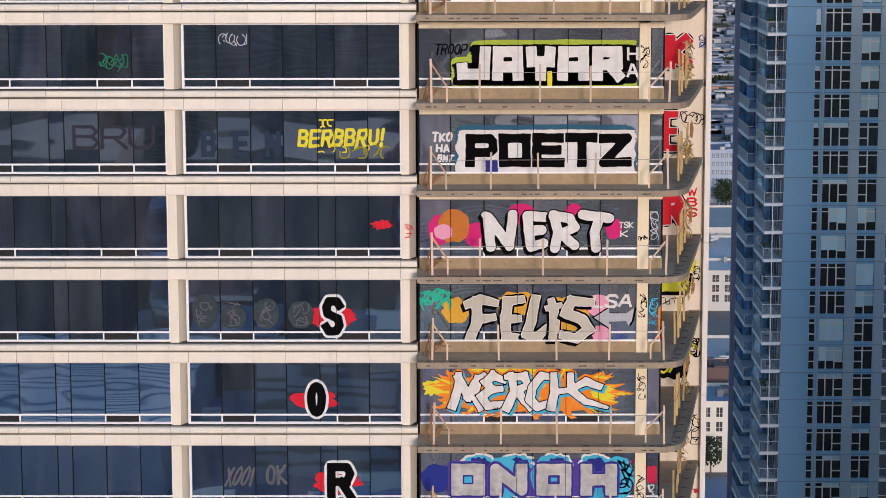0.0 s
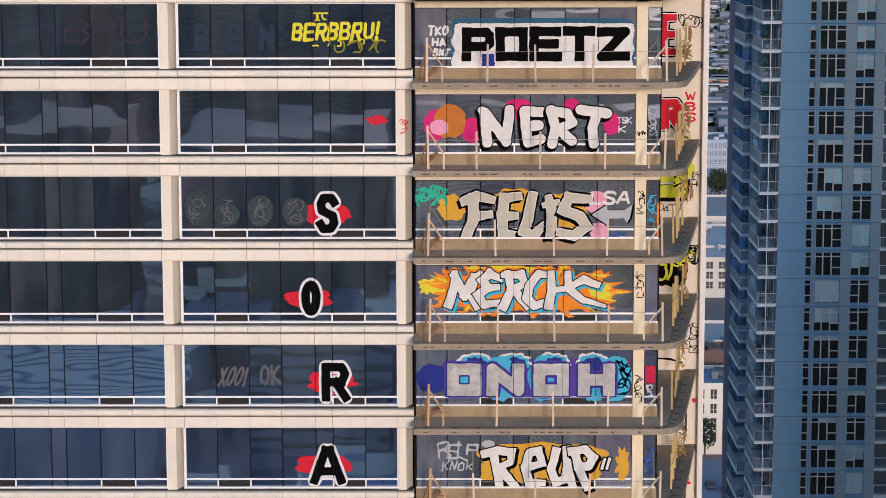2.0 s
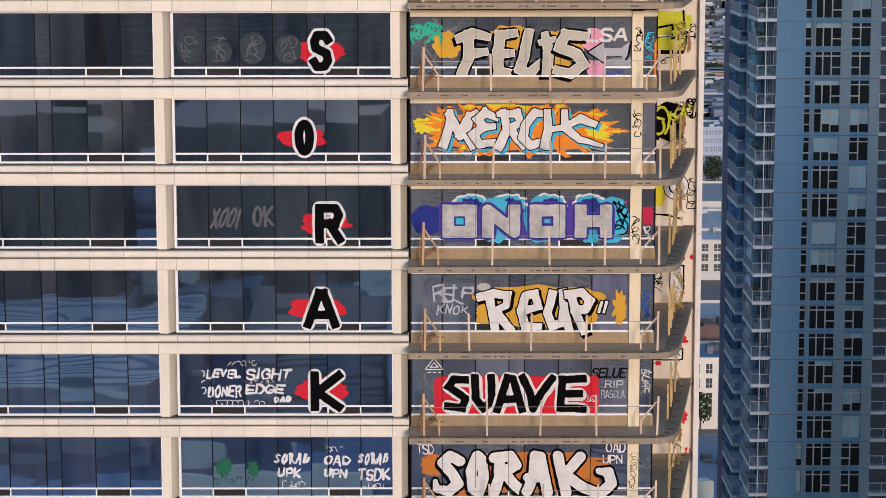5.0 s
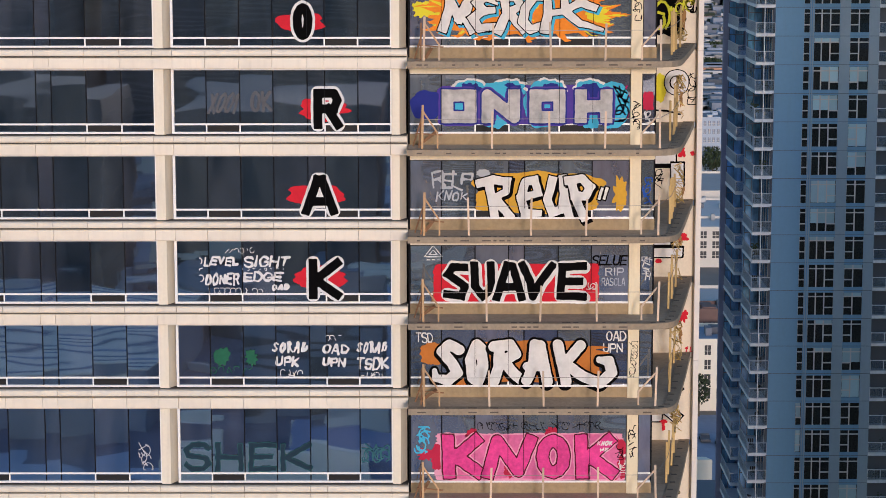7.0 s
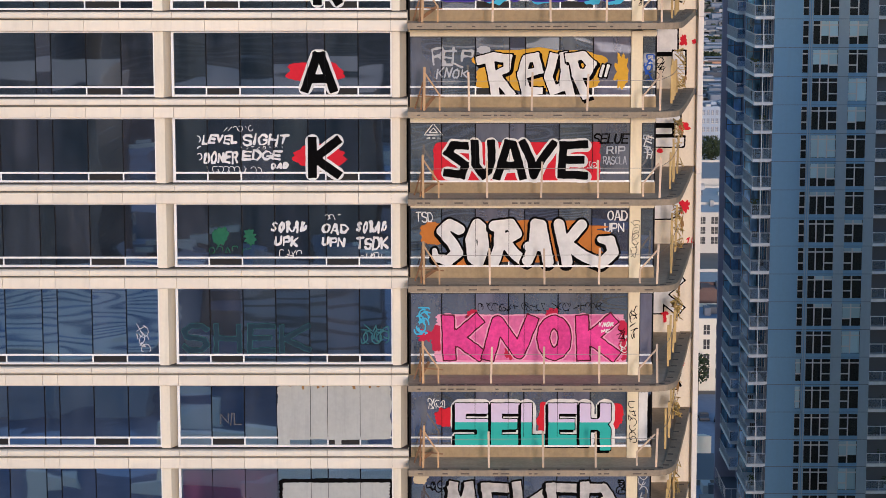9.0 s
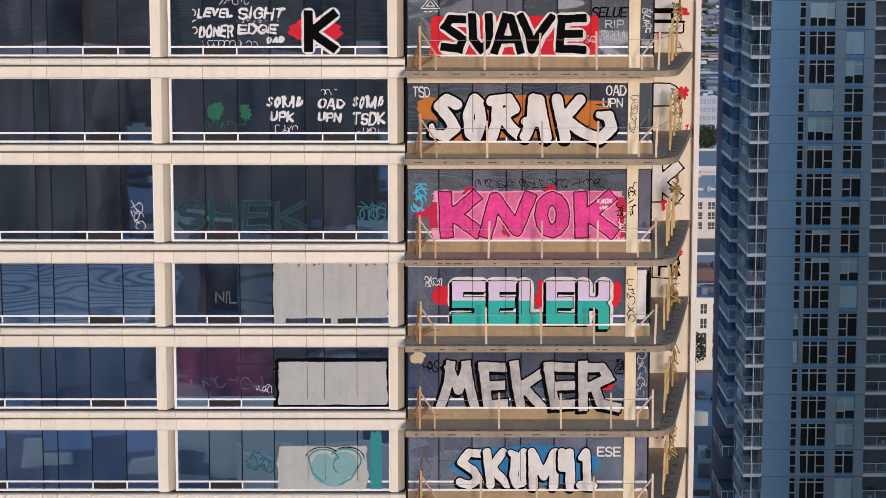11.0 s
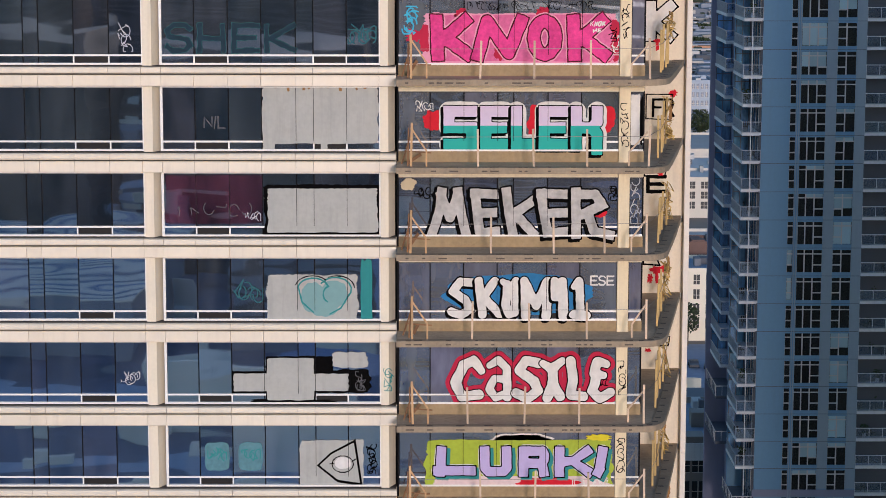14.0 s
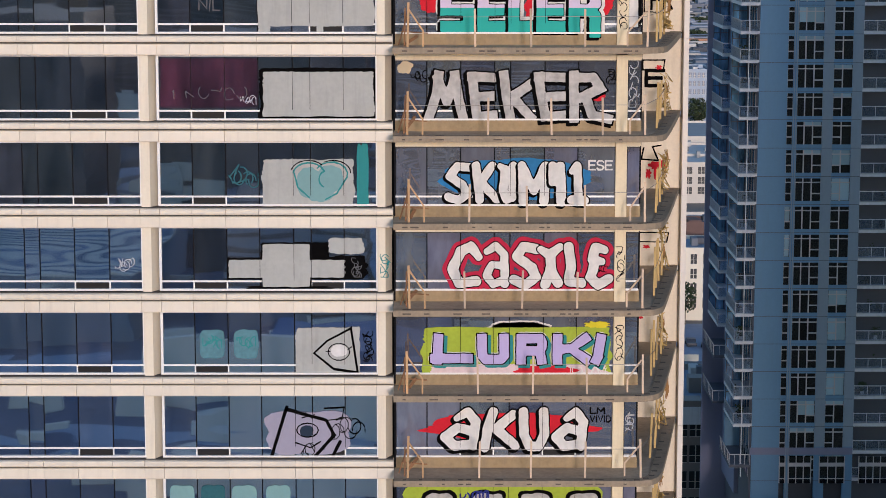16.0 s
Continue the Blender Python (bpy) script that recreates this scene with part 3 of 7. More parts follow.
# terraces at the foot of the stacks
for x0, y0, y1, z in ((30.3, 9.5, 19, 41.0), (30.3, 9.5, 19, 36.0), (30.9, -0.5, 8.0, 31.4)):
    ledge = part("terrace", lambda bm: box(bm, x0, 33.04, YB + y0, YB + y1, z - 0.3, z), BLUE_DARK, block, "dark terrace with a rail")
    part("side_guard", lambda bm: side_rail(bm, x0 + 0.02, YB + y0 + 0.1, YB + y1, z - 0.3, 1.2), FRAME, ledge)
    part("guard", lambda bm: rail(bm, x0, 33.0, YB + y0 + 0.02, z - 0.3, 0.6), FRAME, ledge)

# ---- podium: a violet band, a row of shop windows, a lattice parapet ----
part("band_course", lambda bm: (box(bm, 33.05, 43.75, YB - 0.05, YB - 0.003, 32.35, 33.1)), VIOLET, block, "violet-grey band course")
for x0, x1 in ((36.13, 36.71), (37.1, 39.4), (40.3, 42.9), (44.4, 47.4)):
    hole = part("window", lambda bm: ([box(bm, x, x + 0.09, YB - 0.09, YB - 0.004, 29.3, 32.2) for x in [x0 + (x1 - x0) * i / max(1, round((x1 - x0) / 0.8)) for i in range(max(1, round((x1 - x0) / 0.8)) + 1)]], box(bm, x0, x1, YB - 0.1, YB - 0.004, 31.1, 31.5), box(bm, x0, x1, YB - 0.08, YB - 0.004, 29.75, 29.85)), FRAME, block)
    part("pane", lambda bm: box(bm, x0, x1, YB - 0.05, YB - 0.006, 29.3, 32.15), PANE, hole)
part("podium", lambda bm: box(bm, 31, 60, YB - 6, YB + 0.3, 0, 26.8), BLUE_DARK, block, "dark podium")
parapet = part("podium_parapet", lambda bm: box(bm, 33.0, 60, YB - 6.3, YB - 6.0, 24, 28.3), VIOLET, block, "lattice parapet of the podium")
part("coping", lambda bm: box(bm, 32.95, 60, YB - 6.4, YB - 5.9, 28.3, 28.45), PALE, parapet)


def lattice(bm):
    for i in range(34):
        x = 33.4 + 0.8 * i
        for s in (-1, 1):
            for j in range(6):
                a, c = math.pi * j / 6 - math.pi / 2, math.pi * (j + 1) / 6 - math.pi / 2
                beam(bm, (x + s * 0.38 * math.cos(a), YB - 6.32, 27.5 + 0.75 * math.sin(a)), (x + s * 0.38 * math.cos(c), YB - 6.32, 27.5 + 0.75 * math.sin(c)), 0.06)


part("lattice", lattice, PALE, parapet, "pale ring lattice")


# ---- chairs and plants left on the balconies ----
DIM = surface("dark_garden_furniture", (0.06, 0.05, 0.05), 0.7, spread=0.3, bump=0.0, vary=0.6)
HERB = surface("potted_leaves", (0.05, 0.08, 0.035), 0.8, spread=0.4, bump=0.0)


def patio_chair(x, y, z, turn):
    c = thing("patio_chair", "dark slatted patio chair standing on a balcony", "chair", (x, y, z), group="balcony chairs")
    c.rotation_euler[2] = turn
    part("seat", lambda bm: box(bm, -0.27, 0.27, -0.27, 0.27, 0.4, 0.46), DIM, c)
    part("backrest", lambda bm: [box(bm, -0.27 + 0.2 * i, -0.13 + 0.2 * i, 0.22, 0.27, 0.46, 1.0) for i in range(3)], DIM, c)
    for u in (-0.25, 0.21):
        for v in (-0.25, 0.21):
            part("leg", lambda bm: box(bm, u, u + 0.04, v, v + 0.04, 0, 0.4), DIM, c)


def potted_plant(x, y, z, seed):
    p = thing("potted_plant", "leafy plant in a pale pot on a balcony", "plant", (x, y, z), group="balcony plants")
    part("pot", lambda bm: prism(bm, [(0.2 * math.cos(a * 0.785), 0.2 * math.sin(a * 0.785)) for a in range(8)], 0, 0.4), PALE, p)
    g = random.Random(seed)

    def leaves(bm):
        for i in range(60):
            a, h = g.uniform(0, 6.3), g.uniform(0.4, 1.3)
            d = g.uniform(0.05, 0.45)
            box(bm, d * math.cos(a) - 0.07, d * math.cos(a) + 0.07, d * math.sin(a) - 0.03, d * math.sin(a) + 0.03, h, h + 0.1)
    part("leaves", leaves, HERB, p)


for n in rows:
    z = ROW0 - ROW * n - 2.42
    if z > 34 and rng.random() < 0.6:
        patio_chair(rng.uniform(31.5, 32.4), YB + rng.uniform(0.8, 2.5), z, rng.uniform(0, 6))
    if z > 34 and rng.random() < 0.35:
        potted_plant(rng.uniform(31.5, 32.4), YB + rng.uniform(0.7, 3.5), z, n)
    if rng.random() < 0.75:
        patio_chair(rng.uniform(44.5, 46.8), YB + rng.uniform(0.7, 1.4), z, rng.uniform(0, 6))
    if rng.random() < 0.4:
        potted_plant(rng.uniform(44.4, 46.8), YB + rng.uniform(0.6, 1.6), z, n + 50)

# ---- the city in the gap between the towers ----
ASPHALT = surface("asphalt", (0.06, 0.06, 0.065), 0.9, spread=0.25, big=0.02, small=0.5, bump=0.1)
EARTH = surface("city_ground", (0.24, 0.21, 0.18), 0.95, spread=0.4, big=0.006, small=0.06, bump=0.0)
CREAM_STUCCO = surface("cream_stucco", (0.88, 0.78, 0.62), 0.8, spread=0.06, big=0.1, small=1.5, bump=0.05)
# asphalt made lighter and bluer, for the sky's light on the street
ROADWAY = surface("skylit_asphalt", (0.24, 0.29, 0.38), 0.85, spread=0.2, big=0.06, small=0.6, bump=0.0)
STUCCO = surface("pale_stucco", (0.66, 0.60, 0.52), 0.8, spread=0.08, big=0.1, small=1.5, bump=0.05)
ROOFING = surface("blue_grey_roofing", (0.25, 0.31, 0.40), 0.8, spread=0.2, big=0.1, small=1.5, bump=0.05)
LIGHT_ROOF = surface("white_roofing", (0.62, 0.60, 0.58), 0.8, spread=0.12, big=0.08, small=1.0, bump=0.05, vary=0.5)
CLAY = surface("orange_clay_roofing", (0.52, 0.26, 0.15), 0.85, spread=0.2, big=0.1, small=1.5, bump=0.05)
BROWN = surface("brown_brick", (0.17, 0.10, 0.085), 0.85, spread=0.2, bump=0.05)
GREY = surface("grey_block_wall", (0.22, 0.23, 0.26), 0.85, spread=0.2, big=0.05, bump=0.05, vary=0.5)
GRID_WALL = surface("blue_grey_grid_wall", (0.36, 0.42, 0.50), 0.7, spread=0.08, bump=0.0)
BLUE_PANE = surface("dim_blue_panes", (0.07, 0.11, 0.18), 0.3, spread=0.3, big=0.3, bump=0.0)
TAUPE = surface("taupe_render", (0.30, 0.26, 0.23), 0.8, spread=0.1, bump=0.05)
BLACK_METAL = surface("dark_window_wall", (0.02, 0.02, 0.022), 0.5, spread=0.2, bump=0.0)
LEAF = surface("dark_foliage", (0.035, 0.055, 0.022), 0.8, spread=0.4, big=0.3, small=2.5, bump=0.0)
BARK = surface("bark", (0.12, 0.09, 0.06), 0.9, bump=0.2)
CAR_PAINT = surface("grey_car_paint", (0.06, 0.065, 0.075), 0.3, spread=0.05, bump=0.0)
MAGENTA_SIGN = surface("magenta_canopy", (0.55, 0.05, 0.20), 0.6, spread=0.1, bump=0.0)
tagged(part("ground", lambda bm: box(bm, -3000, 3000, -3000, 4800, -1.0, 0.0), EARTH), "pale built-up city ground", "ground", kind="structure")
tagged(part("road", lambda bm: box(bm, 40, 90, 290, 394, 0.0, 0.02), ROADWAY), "asphalt street between the buildings", "road", kind="structure")
tagged(part("road", lambda bm: box(bm, 60, 180, 790, 806, 0.0, 0.02), ASPHALT), "far asphalt street", "road", kind="structure")


def city_block(name, label, x0, x1, y0, y1, z1, wall, roof, rows_cols=None, storey=3.0, win=(1.2, 1.5), glass=None, clutter=3, seed=0):
    """A building with a roof behind a parapet, rows of windows set into its front, and boxes on the roof."""
    root = thing(name, label, "building", ((x0 + x1) / 2, (y0 + y1) / 2, 0))
    cx, cy = (x0 + x1) / 2, (y0 + y1) / 2
    part("wall", lambda bm: box(bm, x0 - cx, x1 - cx, y0 - cy, y1 - cy, 0, z1 - 0.5), wall, root)
    part("roof", lambda bm: box(bm, x0 - cx + 0.3, x1 - cx - 0.3, y0 - cy + 0.3, y1 - cy - 0.3, z1 - 0.5, z1 - 0.38), roof, root)

    def parapet(bm):
        for a, b, c, d in ((x0, x1, y0, y0 + .3), (x0, x1, y1 - .3, y1), (x0, x0 + .3, y0 + .3, y1 - .3), (x1 - .3, x1, y0 + .3, y1 - .3)):
            box(bm, a - cx, b - cx, c - cy, d - cy, z1 - 0.5, z1 + 0.4)
    part("parapet", parapet, wall, root)
    rng = random.Random(seed)
    for _ in range(clutter):
        w, d, h = rng.uniform(1, 3.5), rng.uniform(1, 4), rng.uniform(0.7, 2)
        a, b = rng.uniform(x0 + .5, max(x0 + .6, x1 - w - .5)), rng.uniform(y0 + .5, max(y0 + .6, y1 - d - .5))
        part("roof_unit", lambda bm: box(bm, a - cx, a + w - cx, b - cy, b + d - cy, z1 - 0.38, z1 - 0.38 + h), rng.choice((LIGHT_ROOF, GREY, wall)), root)
    if rows_cols:
        count, xs = rows_cols
        for r in range(count):
            zt = z1 - 1.0 - r * storey
            for x in xs:
                if zt - win[1] < 0.3:
                    continue
                w = part("window", lambda bm: (box(bm, x - win[0] / 2 - cx, x + win[0] / 2 - cx, y0 - 0.05 - cy, y0 - cy, zt - win[1] - .1, zt - win[1]), box(bm, x - 0.06 - cx, x + 0.06 - cx, y0 - 0.06 - cy, y0 - cy, zt - win[1], zt), box(bm, x - win[0] / 2 - cx, x + win[0] / 2 - cx, y0 - 0.055 - cy, y0 - cy, zt - win[1] * 0.62, zt - win[1] * 0.62 + 0.09)), STUCCO, root)
                part("pane", lambda bm: box(bm, x - win[0] / 2 - cx, x + win[0] / 2 - cx, y0 - 0.03 - cy, y0 - 0.004 - cy, zt - win[1], zt), glass or BLACK_METAL, w)
    return root


city_block("apartment_house", "cream five-storey apartment house with a blue-grey roof", 51, 73, 398, 417, 15.5, CREAM_STUCCO, ROOFING, (5, tuple(53.46 + 2.7 * i for i in range(7))), 3.2, (1.35, 2.1), seed=1, clutter=6)
city_block("apartment_house", "brown block with a flat roof", 56.2, 66, 424, 434, 17.5, BROWN, GREY, seed=2)
city_block("apartment_house", "white house with a flat roof", 50, 56, 428, 440, 13, STUCCO, LIGHT_ROOF, (3, (51.5, 53.5, 55)), 3.0, (1.2, 1.3), seed=3)
city_block("warehouse", "low pale building with a white roof", 54, 74, 470, 512, 8, STUCCO, LIGHT_ROOF, clutter=9, seed=4)
city_block("apartment_house", "white four-storey house with paired windows", 68, 90, 594, 618, 12.0, STUCCO, LIGHT_ROOF, (4, tuple(69.4 + 3.75 * i for i in range(6))), 3.05, (2.0, 2.1), seed=5, clutter=6)
city_block("warehouse", "low pale shed with a white roof", 74, 110, 640, 700, 7, STUCCO, LIGHT_ROOF, clutter=14, seed=6)
city_block("warehouse", "low pale shed with a white roof", 82, 130, 712, 770, 8, STUCCO, LIGHT_ROOF, clutter=14, seed=8)
city_block("office_house", "blue-grey house with a grid of windows", 90, 110, 812, 840, 24.5, GRID_WALL, GREY, (7, tuple(90.9 + 1.75 * i for i in range(11))), 3.3, (1.1, 1.9), glass=BLUE_PANE, seed=9)
city_block("office_house", "grey far house with a pale roof", 111, 135, 830, 860, 19, GREY, LIGHT_ROOF, (5, tuple(112 + 3 * i for i in range(7))), 3.3, (1.6, 1.8), seed=10)
tagged(part("canopy", lambda bm: box(bm, 90, 108, 788, 789.5, 3.2, 4.4), MAGENTA_SIGN), "long magenta canopy beside the far street", "canopy")
tagged(part("wall", lambda bm: box(bm, 90, 108, 789.5, 790, 0.02, 4.4), GREY), "grey wall behind the canopy", "wall", kind="structure")
city_block("podium_house", "dark podium building with black window bands", 27.5, 40, 183, 210, 28.2, TAUPE, ROOFING, (8, (28.3, 30.1, 31.9, 33.7)), 3.23, (1.5, 2.1), seed=11, clutter=8)
band = tagged(part("parapet_panel", lambda bm: box(bm, 27.4, 40.1, 182.75, 182.95, 26.6, 28.75), PALE), "beige parapet panel above dark windows", "panel", kind="structure")
tagged(part("podium_terrace", lambda bm: box(bm, 30, 56, 212, 284, 0, 14), GREY), "blue-grey terrace roof between the towers", "terrace")
# a sloping pale canopy by the street
tagged(part("street_canopy", lambda bm: profile(bm, [(330, 0.02), (330, 6.0), (342, 3.6), (342, 3.2), (330.5, 5.4), (330.5, 0.02)], 42, 49.5), CREAM_STUCCO), "sloping pale street canopy", "canopy")


def parked_car(x, y):
    car = thing("car", "dark grey car parked on the street", "car", (x, y, 0.02))
    part("body", lambda bm: profile(bm, [(-2.2, .35), (-2.2, .8), (-1.4, .95), (-.8, 1.4), (.9, 1.4), (1.6, .95), (2.2, .85), (2.2, .35)], -.9, .9), CAR_PAINT, car)
    for i in (-1, 1):
        for j in (-1, 1):
            part("wheel", lambda bm: profile(bm, [(j * 1.35 + .33 * math.cos(a), .33 + .33 * math.sin(a)) for a in [math.pi * q / 6 for q in range(12)]], i * .92 - .1, i * .92 + .1), BLACK_METAL, car)
    return car


parked_car(52.6, 370)
parked_car(55.4, 366)


def tree(x, y, tall, wide, seed, group="street trees", base=0.0):
    """A trunk with limbs and a crown of many small leaf clumps."""
    rng = random.Random(seed)
    root = thing("tree", "broad tree with dark green crown", "tree", (x, y, base), group)

    def trunk(bm):
        beam(bm, (0, 0, 0), (0, 0, tall * 0.5), wide * 0.07)
        for i in range(5):
            a = i * 1.3 + rng.random()
            beam(bm, (0, 0, tall * 0.4), (math.cos(a) * wide * 0.3, math.sin(a) * wide * 0.3, tall * 0.72), wide * 0.03)
    part("trunk", trunk, BARK, root)
    pts, faces = [], []
    for _ in range(420):
        while True:
            p = Vector((rng.uniform(-1, 1), rng.uniform(-1, 1), rng.uniform(-1, 1)))
            if 0.35 < p.length < 1 + 0.18 * math.sin(p.x * 7 + seed) * math.cos(p.y * 6):
                break
        c = Vector((p.x * wide / 2, p.y * wide / 2, tall * 0.66 + p.z * tall * 0.34))
        s = wide * rng.uniform(0.035, 0.075)
        for _ in range(2):
            u = Vector((rng.uniform(-1, 1), rng.uniform(-1, 1), rng.uniform(-1, 1))).normalized()
            v = u.cross(Vector((rng.uniform(-1, 1), rng.uniform(-1, 1), 0.3))).normalized()
            m = len(pts)
            pts += [tuple(c + u * s), tuple(c + v * s), tuple(c - u * s), tuple(c - v * s * 0.8)]
            faces.append((m, m + 1, m + 2, m + 3))
    me = bpy.data.meshes.new("crown")
    me.from_pydata(pts, [], faces)
    me.materials.append(LEAF)
    part("crown", me, LEAF, root)
    return root


tree(53.8, 392.5, 9.5, 5.0, 3)
tree(51.6, 394, 7, 4, 4)
tree(104, 806, 14, 9, 6)
tree(190, 1560, 9, 15, 7)
tree(168, 1385, 9, 17, 8)
tree(161, 1366, 7, 11, 9)

# low roofs that reach to the horizon: too many and too small to pick apart
FAR_PALE = surface("far_pale_roofs", (0.70, 0.66, 0.62), 0.8, spread=0.1, big=0.05, small=0.5, bump=0.0, vary=0.75, island=True)
FAR_GREY = surface("far_blue_grey_roofs", (0.30, 0.34, 0.42), 0.8, spread=0.1, big=0.05, small=0.5, bump=0.0, vary=0.8, island=True)
FAR_CLAY = surface("far_reddish_roofs", (0.42, 0.24, 0.18), 0.8, spread=0.1, big=0.05, small=0.5, bump=0.0, vary=0.6, island=True)
FAR_TREES = surface("far_tree_tops", (0.045, 0.06, 0.035), 0.9, spread=0.3, big=0.05, small=0.5, bump=0.0, vary=0.5, island=True)
rng = random.Random(21)
for name, material, share, low, high in (("far_pale_roofs", FAR_PALE, 9, 3, 8), ("far_grey_roofs", FAR_GREY, 9, 3, 9), ("far_reddish_roofs", FAR_CLAY, 2, 3, 6), ("far_tree_tops", FAR_TREES, 7, 3, 8)):
    def roofs(bm):
        y = 880
        while y < 4700:
            for _ in range(share):
                x = y * rng.uniform(0.085, 0.165)
                w, d, h = rng.uniform(4, 20) * (0.6 if material is FAR_TREES else 1), rng.uniform(5, 13), rng.uniform(low, high)
                box(bm, x, x + w, y, y + d, 0, h)
            y += rng.uniform(9, 17) * (1 + y / 2600)
    tagged(part(name, roofs, material), "many low roofs and trees of the far city", "roofs", kind="stuff")
tagged(part("orange_shed", lambda bm: box(bm, 135, 190, 1325, 1352, 0, 7), CLAY), "orange-roofed long shed beside trees", "shed")

# ---- the streets behind the camera, added to be seen only in the window glass, and unseen masses that shade the neighbour ----
SHADE_BLUE = surface("blue_glass_office", (0.16, 0.27, 0.50), 0.6, spread=0.2, big=0.03, small=0.3, bump=0.0, vary=0.4)
# the warm tint replaces sunlight that the reflected white misses
SHADE_WHITE = surface("warm_lit_white", (0.95, 0.88, 0.78), 0.6, spread=0.1, big=0.03, small=0.3, bump=0.0)
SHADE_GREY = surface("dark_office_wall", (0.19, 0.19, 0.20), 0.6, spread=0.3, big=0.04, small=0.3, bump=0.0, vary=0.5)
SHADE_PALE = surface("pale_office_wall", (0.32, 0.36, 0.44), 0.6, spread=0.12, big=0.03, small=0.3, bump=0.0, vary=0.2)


def office(x0, x1, y0, y1, tall, material, band, step=3.4, thick=1.1):
    root = thing("office_tower", "plain office tower across the street", "building", ((x0 + x1) / 2, (y0 + y1) / 2, 0), "office towers across the street")
    cx, cy = (x0 + x1) / 2, (y0 + y1) / 2
    part("body", lambda bm: box(bm, x0 - cx, x1 - cx, y0 - cy, y1 - cy, 0, tall), material, root)
    tagged(part("band_set", lambda bm: [box(bm, x0 - cx - .2, x1 - cx + .2, y0 - cy - .2, y1 - cy + .2, z, z + thick) for z in np.arange(3, tall, step)], band, root), kind="stuff")


for x0, x1, y0, y1, tall, m, b in ((-30, 4, -350, -318, 8, SHADE_BLUE, SHADE_BLUE),
                                   (14, 40, -300, -268, 10, SHADE_BLUE, SHADE_PALE), (-300, -140, -420, -360, 22, SHADE_BLUE, SHADE_GREY), (-44, -14, -430, -392, 24, SHADE_PALE, SHADE_GREY),
                                   (-8, 26, -420, -370, 20, SHADE_BLUE, SHADE_GREY), (32, 80, -440, -390, 28, SHADE_BLUE, SHADE_GREY), (-160, -90, -560, -500, 60, SHADE_GREY, SHADE_GREY),
                                   (-80, -20, -640, -560, 52, SHADE_GREY, SHADE_GREY), (-12, 40, -600, -540, 66, SHADE_GREY, SHADE_PALE), (48, 120, -640, -560, 58, SHADE_GREY, SHADE_GREY),
                                   (-300, -150, -900, -780, 84, SHADE_GREY, SHADE_GREY), (-140, -10, -1000, -860, 92, SHADE_GREY, SHADE_GREY), (0, 130, -940, -820, 80, SHADE_GREY, SHADE_GREY), (140, 300, -900, -760, 88, SHADE_GREY, SHADE_GREY)):
    office(x0, x1, y0, y1, tall, m, b, *((1.9, 0.3) if m is SHADE_WHITE else (3.4, 1.1)))
rng = random.Random(5)


NEAR_ROOFS = surface("near_pale_roofs", (0.62, 0.68, 0.80), 0.8, spread=0.15, big=0.05, small=0.5, bump=0.0, vary=0.85, island=True)


def roof_edges(bm):
    """Long white parapets and canopies between the low roofs, added for bright edges in the glass."""
    for i in range(60):
        x, y, long = rng.uniform(-260, 220), rng.uniform(-980, -200), rng.uniform(14, 60)
        z = rng.uniform(6, 16)
        if i % 3:
            box(bm, x, x + long, y, y + rng.uniform(1.5, 5), 0, z)
        else:
            box(bm, x, x + rng.uniform(2, 5), y, y + long, 0, z)


def near_roofs(bm):
    y = -480
    while y > -1500:
        x, row = -320, rng.uniform(18, 34)
        while x < 320:
            w, h = rng.uniform(14, 46), rng.uniform(4, 10)
            if abs(x) > 60 or y < -180:
                box(bm, x, x + w, y - row, y, 0, h)
                for i in range(rng.randint(1, 4)):
                    a, c = x + rng.uniform(0.1, 0.8) * w, y - rng.uniform(0.2, 0.8) * row
                    box(bm, a, a + rng.uniform(1.5, 6), c - rng.uniform(1.5, 4), c, h, h + rng.uniform(0.8, 2.5))
            x += w + rng.choice((2, 3, 14))
        y -= row + rng.choice((6, 14, 20))


hall = thing("long_hall", "long white hall with a ribbed flat roof", "hall", (-82, -425, 0))
part("body", lambda bm: box(bm, -32, 20, -52, 52, 0, 13.6), SHADE_PALE, hall)
part("roof", lambda bm: box(bm, -32.5, 20.5, -52.5, 52.5, 13.6, 14.2), SHADE_WHITE, hall, "white ribbed roof")
for i in range(13):
    part("rib", lambda bm: box(bm, -32.5, 20.5, -48.4 + 8 * i, -47.6 + 8 * i, 14.2, 14.5), SHADE_BLUE, hall)
# unseen ground and roads; their blue holds the sky's light for the reflections
SHADE_PAVING = surface("skylit_shade_paving", (0.19, 0.22, 0.31), 0.9, spread=0.4, big=0.03, small=0.3, bump=0.0)
SLAB_ROAD = surface("skylit_pale_road", (0.46, 0.55, 0.70), 0.9, spread=0.2, big=0.04, small=0.4, bump=0.0)
tagged(part("pavement", lambda bm: box(bm, -420, 420, -480, -30, 0.0, 0.05), SHADE_PAVING), "unseen ground sheet tinted blue for skylit shade", "pavement", kind="structure")
for x0, x1, y0, y1 in ((-400, 400, -352, -330), (-400, 400, -292, -281), (-26, -10, -480, -120), (-400, 400, -206, -192), (-96, -84, -360, -120), (40, 54, -480, -120), (-400, 400, -150, -138)):
    tagged(part("road", lambda bm: box(bm, x0, x1, y0, y1, 0.05, 0.07 + 0.01 * (x1 - x0 < 100)), SLAB_ROAD), "unseen road tinted pale blue for sky light", "road", kind="structure")


